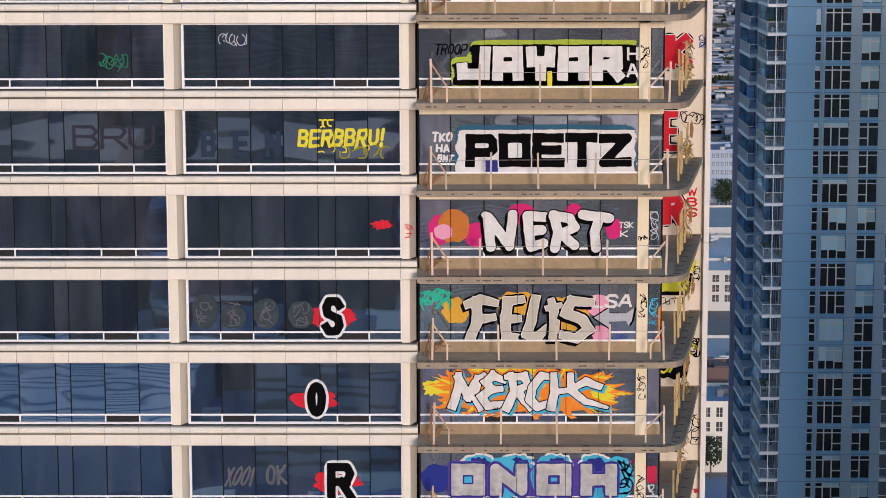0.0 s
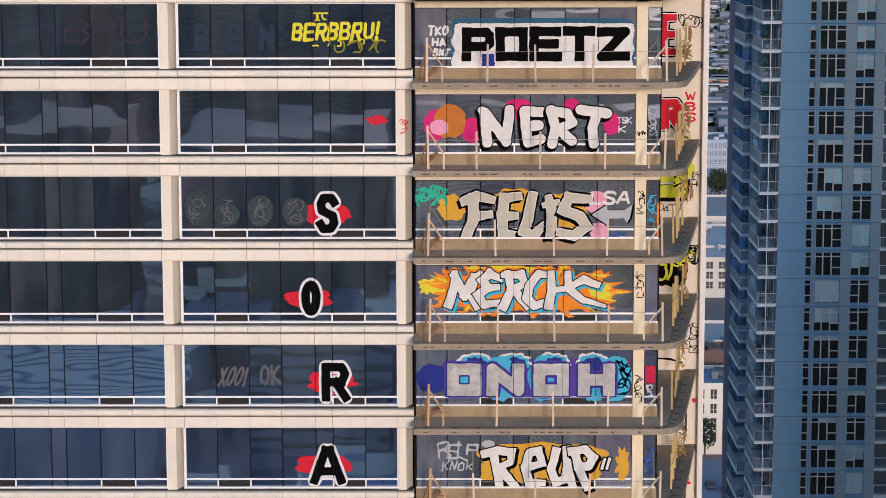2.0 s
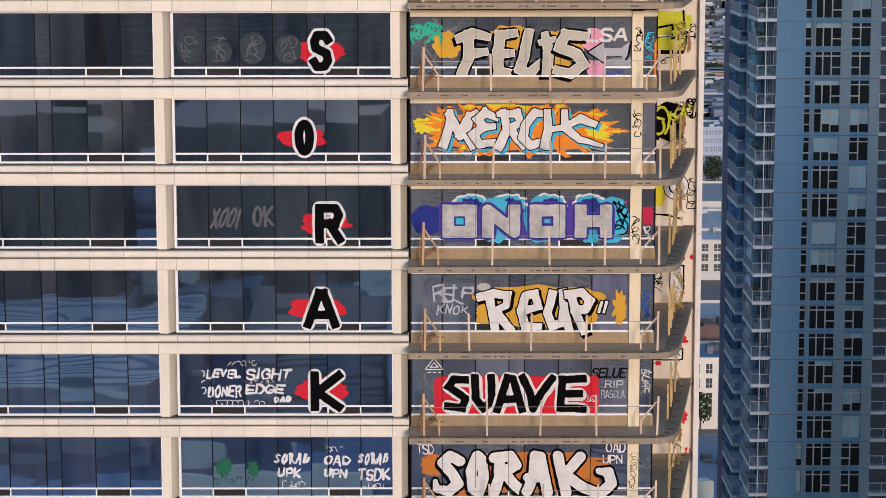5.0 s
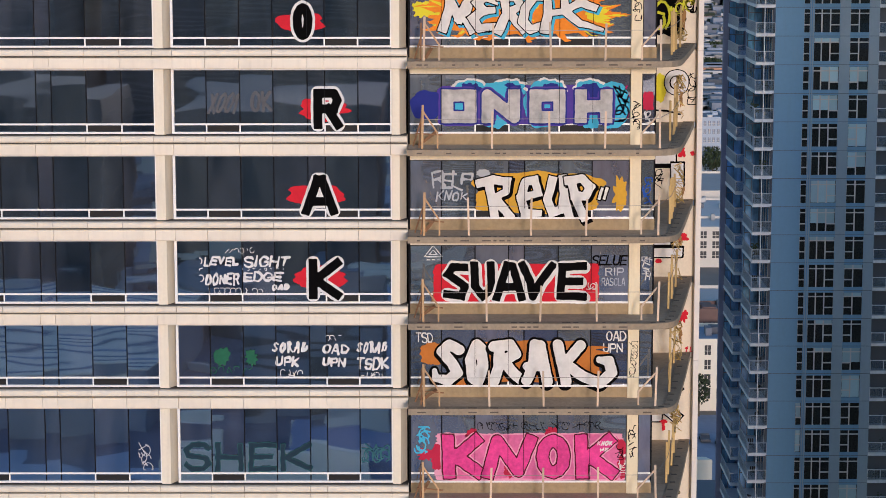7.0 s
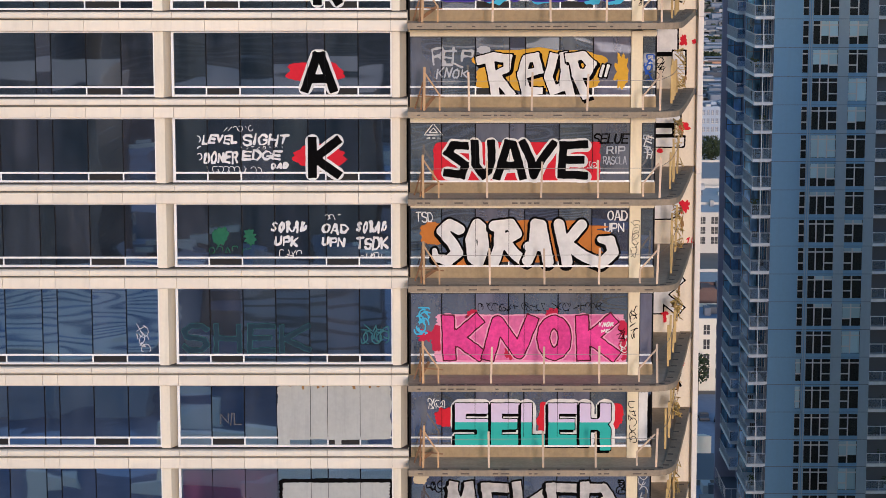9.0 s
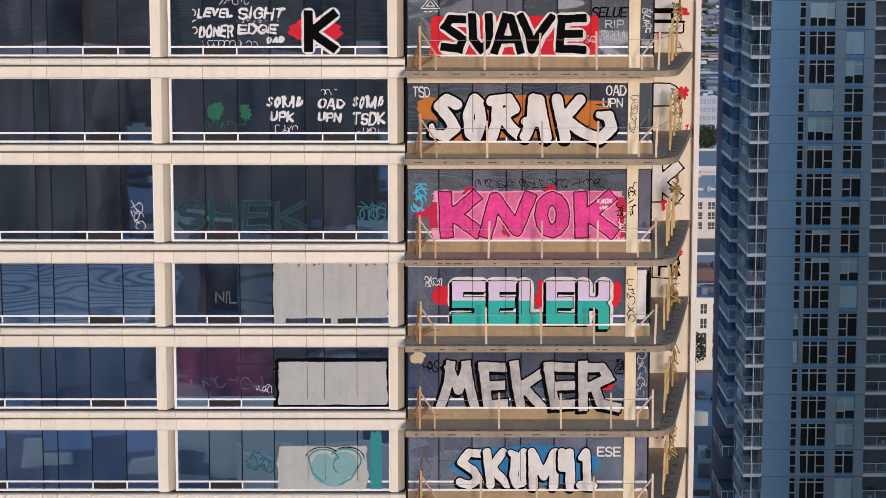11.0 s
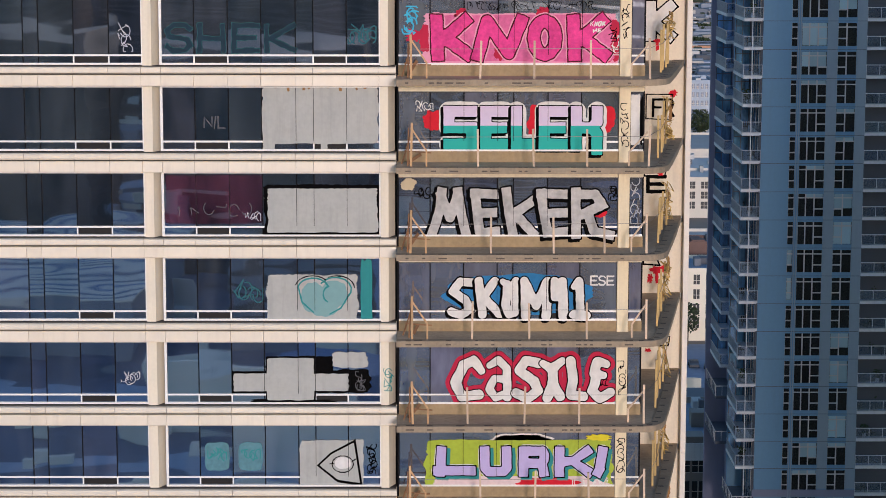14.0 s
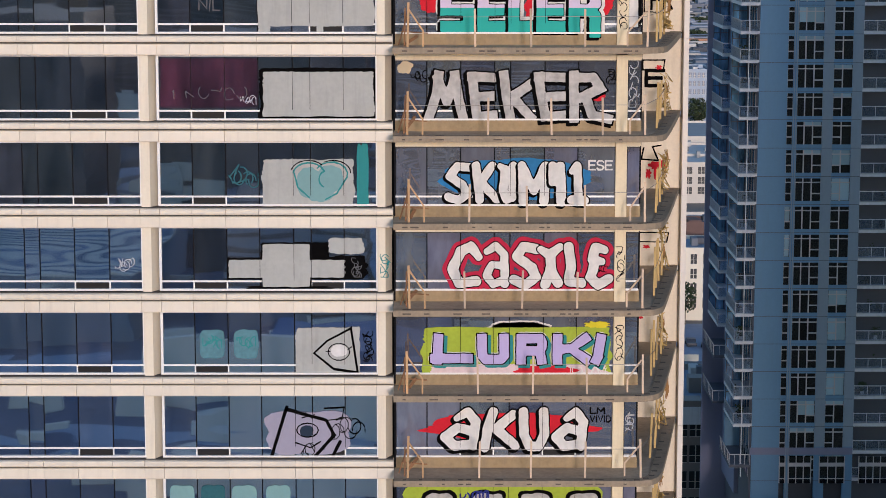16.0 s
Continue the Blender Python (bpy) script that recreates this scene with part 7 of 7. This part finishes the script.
cloud(13, (-4.8, -3.32, -1.98, -1.27), P_PATCH, square=20, seed=8, layer=5, bump=0.05)
scrawl(13, (-3.2, -2.55, -1.95, -1.2), P_DIM, 9, w=0.03, layer=6)
cloud(13, (-6.54, -4.68, -2.35, -0.64), P_PATCH, square=40, seed=6, layer=6, bump=0.025)
cloud(13, (-4.02, -2.56, -1.08, -0.4), P_PATCH, seed=7, layer=6, bump=0.12, square=8)
scrawl(13, (-1.99, -1.59, -1.93, -1.04), P_DARKTEAL, 7, w=0.03)
scrawl(13, (-12.21, -11.47, -1.80, -1.11), P_GREY, 8, w=0.03)
mural('lavender letters with black outline on a lime panel')
cloud(14, (2.10, 4.73, -0.86, -0.33), P_WHITE, seed=3, bump=0.15)
cloud(14, (2.14, 4.69, -0.97, -0.39), P_BLACK, seed=3, bump=0.15, layer=0)
cloud(14, (-0.45, 7.03, -2.55, -0.6), P_LIME, square=30, seed=6, bump=0.03)
cloud(14, (-0.27, 7.03, -2.60, -2.06), P_PALEPINK, square=9, seed=2, layer=1)
cloud(14, (3.09, 5.84, -2.58, -2.11), P_RED, seed=3, layer=2, bump=0.2)
word(14, (-0.05, 6.86, -2.09, -0.88), 'LURK!', fat=0.37, fill=P_LAVENDER, line=P_BLACK, rimw=0.045, halo=P_WHITE, halow=0.03, layer=3, jitter=0.0, drop=0.1, shadow=0.12, shade=P_DARKTEAL, cells=((0, 0.24), (0.255, 0.452), (0.478, 0.662), (0.687, 0.9), (0.885, 1)))
cloud(14, (5.82, 7.01, -0.68, -0.37), P_YELLOW, seed=8, bump=0.3, layer=3)
mural('two teal squares and a grey figure patch on windows')
cloud(14, (-9.00, -8.01, -1.88, -0.70), P_TEALFACE, square=6, seed=353, bump=0.06)
scrawl(14, (-8.87, -8.14, -1.48, -0.90), P_DARKTEAL, 7, w=0.04)
cloud(14, (-7.69, -6.70, -1.88, -0.70), P_TEALFACE, square=6, seed=413, bump=0.06)
scrawl(14, (-7.56, -6.82, -1.48, -0.90), P_DARKTEAL, 7, w=0.04)
cloud(14, (-5.3, -2.75, -2.47, -0.59), P_PATCH, square=40, seed=5, bump=0.04, layer=4)
strokes(14, (-4.1, -3.1, -1.95, -1.2), [arc(0.5, 0.48, 0.42, 0.45, 0, 360, 14), [(0, 0.5), (0.15, 0.5)], [(0.85, 0.6), (1, 0.75)]], P_BLACK, 0.04, layer=7, wall=False)
lozenge(14, (-4.62, -2.82, -2.51, -0.59))
cloud(14, (-3.93, -3.25, -1.80, -1.30), P_WHITE, seed=2, layer=6)
scrawl(14, (-2.72, -2.20, -1.97, -0.81), P_BLACK, 14, w=0.03)
mural('white bubble letters with black outline over red spikes')
cloud(15, (-0.80, 6.88, -1.87, -0.65), P_RED, seed=5, bump=0.22)
word(15, (0.25, 6.10, -2.28, -0.49), 'akua', fat=0.37, blunt=False, wob=0.006, fill=P_WHITE, line=P_BLACK, rimw=0.05, layer=2, drop=0.08, shadow=-0.08, cells=((0, 0.285), (0.262, 0.555), (0.53, 0.75), (0.742, 1)))
word(15, (6.16, 6.78, -0.77, -0.50), 'LM', fill=P_BLACK, line=None)
word(15, (6.17, 7.01, -1.10, -0.83), 'VIVID', fill=P_BLACK, line=None)
mural('lilac-grey patch with loose black strokes on windows')
cloud(15, (-6.56, -3.07, -2.41, -0.58), P_LILAC, square=5, seed=3, bump=0.1, layer=4)
strokes(15, (-6.65, -2.8, -2.5, -0.5), [[(0.26, 1), (0.2, 0.63), (0.1, 0)], [(0.26, 0.96), (0.66, 0.75), (0.74, 0.45), (0.55, 0.04)], [(0.8, 0.32), (0.72, 0.02)]], P_BLACK, 0.13, layer=6, wall=False)
strokes(15, (-6.65, -2.8, -2.5, -0.5), [arc(0.47, 0.55, 0.11, 0.14, 0, 360, 12), [(0.45, 0.9), (0.52, 0.78)], [(0.42, 0.8), (0.54, 0.86)], [(0.64, 0.98), (0.84, 1), (0.82, 0.78), (0.64, 0.74)], [(0.35, 0.3), (0.5, 0.2), (0.6, 0.32)]], P_BLACK, 0.05, layer=7, wall=False)
scrawl(15, (-3.9, -2.6, -1.9, -0.8), P_BLACK, 8, w=0.035, layer=6)
scrawl(15, (-5.3, -4.2, -2.4, -1.9), P_BLACK, 5, w=0.035, layer=6)
cloud(15, (-5.16, -4.59, -1.71, -1.19), P_FAINTBLUE, seed=4, layer=6)
mural('pale letters on a lime panel on glass')
cloud(16, (-1.38, 7.02, -2.40, -0.18), P_LIME, square=6, seed=4, bump=0.06)
cloud(16, (-0.43, 1.04, -1.93, -0.47), P_BLACK, square=5, seed=745, layer=1, bump=0.08)
cloud(16, (-0.29, 0.90, -1.93, -0.61), P_SILVER, square=5, seed=745, layer=2, bump=0.08)
cloud(16, (1.46, 2.92, -1.94, -0.47), P_BLACK, square=5, seed=830, layer=1, bump=0.08)
cloud(16, (1.59, 2.79, -1.94, -0.61), P_SILVER, square=5, seed=830, layer=2, bump=0.08)
cloud(16, (3.34, 4.81, -1.94, -0.48), P_BLACK, square=5, seed=915, layer=1, bump=0.08)
cloud(16, (3.47, 4.68, -1.94, -0.61), P_SILVER, square=5, seed=915, layer=2, bump=0.08)
cloud(16, (5.22, 6.70, -1.94, -0.48), P_BLACK, square=5, seed=1000, layer=1, bump=0.08)
cloud(16, (5.36, 6.57, -1.94, -0.61), P_SILVER, square=5, seed=1000, layer=2, bump=0.08)
scrawl(16, (1.12, 2.23, -0.91, -0.52), P_NAVY, 8, w=0.06, layer=4)
mural('teal covering letters on window glass')
cloud(16, (-10.27, -9.28, -1.93, -0.29), P_MUTEDTEAL, square=7, seed=300, bump=0.05)
cloud(16, (-9.05, -8.06, -1.93, -0.29), P_FAINTTEAL, square=7, seed=355, bump=0.05)
cloud(16, (-7.84, -6.84, -1.93, -0.29), P_MUTEDTEAL, square=7, seed=410, bump=0.05)
cloud(16, (-6.51, -5.51, -1.93, -0.29), P_MUTEDTEAL, square=7, seed=470, bump=0.05)
mural('yellow-green panel with black lines on the end wall')
cloud(3, (8.70, 10.0, -2.12, -0.42), P_ACID, wall=True, square=40, seed=3, bump=0.02)
cloud(3, (9.85, 10.3, -1.25, -0.5), P_ACID, wall=True, seed=5, bump=0.25)
cloud(3, (8.70, 9.98, -2.22, -2.04), P_BLACK, wall=True, square=9, seed=2, bump=0.1, layer=2)
strokes(3, (8.74, 9.98, -2.1, -0.42), [[(0, 0.58), (0.55, 0.66)], [(0.55, 0.66), (0.57, 0.55)], [(0, 0.36), (0.55, 0.4)], [(0.55, 0.32), (1.05, 0.48)], [(0.92, 1), (0.96, 0.62)], [(1.05, 0.48), (0.98, 0.0)]], P_BLACK, 0.09)
strokes(3, (8.74, 9.4, -1.5, -1.38), [[(0.1, 0.4), (0.95, 0.6)]], P_WHITE, 0.07, layer=3)
scrawl(3, (8.8, 9.7, -2.6, -2.3), P_BLACK, 7, w=0.025, wall=True)
scrawl(3, (10.05, 10.45, -1.6, -0.95), P_BLACK, 6, w=0.03, wall=True)
mural('white block letter, black edges and red splash, on end wall')
cloud(6, (8.72, 9.76, -1.56, -0.34), P_BLACK, wall=True, square=40, seed=2, bump=0.02)
cloud(6, (8.72, 9.69, -1.36, -0.4), P_WHITE, wall=True, square=40, seed=3, bump=0.02, layer=1)
cloud(6, (9.45, 10.1, -2.35, -1.24), P_BLACK, wall=True, square=30, seed=4, bump=0.03, layer=2)
cloud(6, (9.49, 10.03, -2.4, -1.32), P_WHITE, wall=True, square=30, seed=5, bump=0.03, layer=3)
cloud(6, (9.74, 10.15, -1.2, -0.55), P_RED, wall=True, seed=2, bump=0.45, layer=4)
cloud(6, (10.28, 10.5, -1.05, -0.8), P_RED, wall=True, seed=6, bump=0.3, layer=4)
scrawl(6, (8.8, 9.25, -2.4, -1.6), P_BLACK, 6, w=0.03, wall=True)
mural('white slab letter, black side and red splashes, on end wall')
cloud(7, (8.72, 9.93, -1.16, -0.4), P_BLACK, wall=True, square=40, seed=2, bump=0.02)
cloud(7, (8.72, 9.86, -1.08, -0.4), P_WHITE, wall=True, square=40, seed=3, bump=0.02, layer=1)
cloud(7, (8.72, 9.64, -1.62, -1.04), P_BLACK, wall=True, square=40, seed=4, bump=0.02, layer=2)
cloud(7, (8.72, 9.52, -1.52, -1.26), P_WHITE, wall=True, square=30, seed=5, bump=0.03, layer=3)
cloud(7, (8.72, 10.12, -2.12, -1.56), P_BLACK, wall=True, square=12, seed=6, bump=0.06, layer=3)
cloud(7, (8.72, 10.05, -2.06, -1.66), P_WHITE, wall=True, square=12, seed=6, bump=0.06, layer=4)
cloud(7, (9.7, 10.35, -1.45, -0.95), P_RED, wall=True, seed=3, bump=0.45, layer=5)
cloud(7, (8.84, 9.2, -2.35, -2.1), P_RED, wall=True, seed=5, bump=0.35, layer=5)
mural('white round letter, black outline and red splash, on end wall')
word(8, (8.1, 9.92, -2.14, -0.92), 'P', wall=True, fat=0.46, blunt=False, fill=P_WHITE, line=P_BLACK, rimw=0.06)
cloud(8, (9.8, 10.38, -1.65, -0.92), P_RED, wall=True, seed=4, bump=0.45, layer=4)
strokes(8, (10.2, 10.6, -3.05, -2.62), [[(0.05, 0.8), (0.3, 0.95), (0.1, 0.3), (0.4, 0.2)], [(0.6, 0.9), (0.55, 0.5), (0.9, 0.5)], [(0.85, 0.7), (0.8, 0.1)]], P_RED, 0.05)
mural('white letter with black outline and red drip on end wall')
word(9, (8.8, 10.08, -2.6, -0.95), 'K', wall=True, fat=0.42, fill=P_WHITE, line=P_BLACK, rimw=0.06)
cloud(9, (9.24, 9.42, -3.12, -2.5), P_RED, wall=True, seed=3, bump=0.4, layer=3)
cloud(9, (9.12, 9.55, -2.72, -2.5), P_RED, wall=True, seed=4, bump=0.4, layer=3)
mural('paint on the narrow balcony windows')
cloud(10, (7.5, 7.86, -2.25, -0.28), P_WHITE, square=40, seed=3, bump=0.03)
cloud(10, (7.84, 7.98, -2.35, -0.28), P_BLACK, square=9, seed=4, bump=0.2)
cloud(5, (7.52, 7.95, -1.62, -0.85), P_CRIMSON, square=9, seed=4, bump=0.15)
scrawl(5, (7.55, 7.92, -2.1, -1.65), P_WHITE, 5, w=0.05, layer=2)
cloud(3, (7.9, 8.0, -2.9, -0.95), P_ORANGE, square=9, seed=4, bump=0.3)
scrawl(3, (7.55, 7.9, -1.9, -0.8), P_CYAN, 7, w=0.04, layer=2)
mural('black tag strokes on the cream piers')
scrawl(0, (7.13, 7.49, -1.70, -0.84), P_BLACK, 9, w=0.03, pier=True)
scrawl(2, (7.21, 7.57, -1.78, -1.56), P_BLACK, 9, w=0.03, pier=True)
scrawl(3, (7.24, 7.60, -1.49, -0.60), P_BLACK, 9, w=0.03, pier=True)
scrawl(4, (7.28, 7.64, -1.46, -0.44), P_BLACK, 9, w=0.03, pier=True)
scrawl(5, (7.45, 7.81, -2.30, -1.04), P_BLACK, 9, w=0.03, pier=True)
scrawl(8, (7.50, 7.87, -2.1, -0.66), P_BLACK, 12, w=0.018, pier=True)
scrawl(10, (7.74, 8.11, -2.29, -0.64), P_BLACK, 9, w=0.03, pier=True)
scrawl(13, (8.03, 8.40, -2.09, -0.75), P_BLACK, 9, w=0.03, pier=True)
scrawl(14, (8.10, 8.47, -1.98, -0.53), P_BLACK, 9, w=0.03, pier=True)
scrawl(2, (7.71, 8.09, -1.78, -0.68), P_GREY, 8, w=0.035, slim=True)
scrawl(7, (8.03, 8.41, -1.33, -0.67), P_GREY, 8, w=0.035, slim=True)
scrawl(6, (7.99, 8.37, -1.88, -0.89), P_BLUE, 8, w=0.05, slim=True)
scrawl(11, (8.28, 8.68, -1.98, -0.20), P_GREY, 8, w=0.035, slim=True)
scrawl(15, (8.66, 9.04, -1.49, -0.70), P_GREY, 8, w=0.035, slim=True)
mural('loose black frame strokes and red drips on the end wall')
strokes(12, (8.77, 9.91, -2.17, -1.01), [[(0.08, 0.5), (0.15, 0.85)], [(0.05, 0.45), (0.7, 0.4)], [(0.7, 0.4), (0.48, 0.9), (0.78, 0.95)]], P_BLACK, 0.07, wall=True)
strokes(13, (8.79, 10.05, -1.89, -1.48), [[(0, 1), (1, 1)], [(1, 1), (0.94, 0)], [(0.94, 0), (0, 0.05)], [(0, 0.05), (0, 1)]], P_BLACK, 0.05, wall=True)
cloud(13, (8.95, 9.29, -2.21, -1.96), P_RED, wall=True, seed=3, bump=0.5)
cloud(12, (9.00, 9.32, -2.56, -1.98), P_RED, wall=True, seed=6, bump=0.5)
cloud(12, (9.57, 9.91, -1.98, -1.64), P_RED, wall=True, seed=5, bump=0.5)
strokes(10, (8.89, 10.01, -2.10, -1.02), [[(0, 1), (1, 1)], [(1, 1), (0.94, 0)], [(0.94, 0), (0, 0.05)], [(0, 0.05), (0, 1)]], P_BLACK, 0.05, wall=True)
strokes(11, (8.86, 9.78, -1.20, -0.77), [[(0, 1), (1, 1)], [(1, 1), (0.94, 0)], [(0.94, 0), (0, 0.05)], [(0, 0.05), (0, 1)]], P_BLACK, 0.06, wall=True)
cloud(11, (9.34, 9.73, -1.20, -0.96), P_RED, wall=True, seed=4, bump=0.5)
cloud(14, (8.76, 9.06, -1.94, -1.69), P_RED, wall=True, seed=4, bump=0.5)
strokes(7, (7.58, 7.98, -1.56, -0.70), [[(0.3, 1), (0, 0.55)], [(0.3, 1), (0.9, 0.9)], [(0.15, 0.78), (0.7, 0.68)], [(0, 0.55), (0.6, 0.45)], [(0.4, 0.35), (0.3, 0)], [(0.8, 0.3), (0.7, 0)], [(0.35, 0.18), (0.75, 0.15)]], P_WHITE, 0.045, wall=False)
mural('small loose tags on balcony glass and slab edges')
scrawl(2, (7.34, 7.57, -1.78, -1.23), P_BLACK, 5, w=0.03, layer=6)
scrawl(9, (6.64, 7.19, -2.62, -1.86), P_WHITE, 8, w=0.03, layer=6)
scrawl(10, (-0.72, -0.07, -1.02, -0.54), P_WHITE, 8, w=0.03, layer=6)
scrawl(11, (-0.79, -0.18, -1.09, -0.54), P_BLACK, 7, w=0.03, layer=6)
scrawl(11, (6.60, 7.04, -1.09, -0.54), P_BLACK, 6, w=0.03, layer=6)
scrawl(14, (5.40, 6.94, -2.52, -2.20), P_WHITE, 12, w=0.03, layer=6)
scrawl(3, (5.96, 6.73, -2.39, -2.21), P_BLUE, 8, w=0.03, layer=6)
scrawl(7, (5.27, 5.82, -1.93, -1.66), P_WHITE, 6, w=0.03, layer=6)
scrawl(13, (6.39, 6.79, -1.75, -1.49), P_BLACK, 4, w=0.03, layer=6)
scrawl(4, (1.44, 2.22, -1.93, -1.75), P_BLACK, 6, w=0.03, layer=6)
scrawl(4, (3.33, 3.88, -2.02, -1.84), P_BLACK, 5, w=0.03, layer=6)
mural('rust-brown stains on the end wall')
cloud(0, (9.82, 9.99, -2.66, -1.90), P_RUST, seed=0, bump=0.45, wall=True, layer=1)
cloud(1, (9.87, 10.09, -2.20, -1.20), P_RUST, seed=1, bump=0.45, wall=True, layer=1)
cloud(2, (9.91, 10.05, -2.51, -1.71), P_RUST, seed=2, bump=0.45, wall=True, layer=1)
cloud(3, (10.03, 10.25, -2.28, -1.28), P_RUST, seed=3, bump=0.45, wall=True, layer=1)
cloud(4, (9.84, 10.06, -2.45, -1.23), P_RUST, seed=4, bump=0.45, wall=True, layer=1)
cloud(5, (9.78, 9.98, -2.37, -1.46), P_RUST, seed=5, bump=0.45, wall=True, layer=1)
cloud(6, (9.89, 10.13, -2.89, -1.76), P_RUST, seed=6, bump=0.45, wall=True, layer=1)
cloud(7, (9.84, 10.03, -2.24, -1.02), P_RUST, seed=7, bump=0.45, wall=True, layer=1)
cloud(8, (9.90, 10.10, -2.50, -1.62), P_RUST, seed=8, bump=0.45, wall=True, layer=1)
cloud(9, (9.84, 9.97, -2.06, -1.16), P_RUST, seed=9, bump=0.45, wall=True, layer=1)
cloud(10, (9.83, 10.02, -2.38, -1.27), P_RUST, seed=10, bump=0.45, wall=True, layer=1)
cloud(11, (9.81, 9.96, -2.56, -1.59), P_RUST, seed=11, bump=0.45, wall=True, layer=1)
cloud(12, (9.86, 10.02, -2.27, -1.13), P_RUST, seed=12, bump=0.45, wall=True, layer=1)
cloud(13, (9.78, 9.93, -2.88, -1.77), P_RUST, seed=13, bump=0.45, wall=True, layer=1)
cloud(14, (9.82, 9.96, -2.57, -1.72), P_RUST, seed=14, bump=0.45, wall=True, layer=1)
cloud(15, (9.96, 10.20, -2.20, -1.00), P_RUST, seed=15, bump=0.45, wall=True, layer=1)
cloud(16, (9.76, 10.00, -2.70, -1.65), P_RUST, seed=16, bump=0.45, wall=True, layer=1)
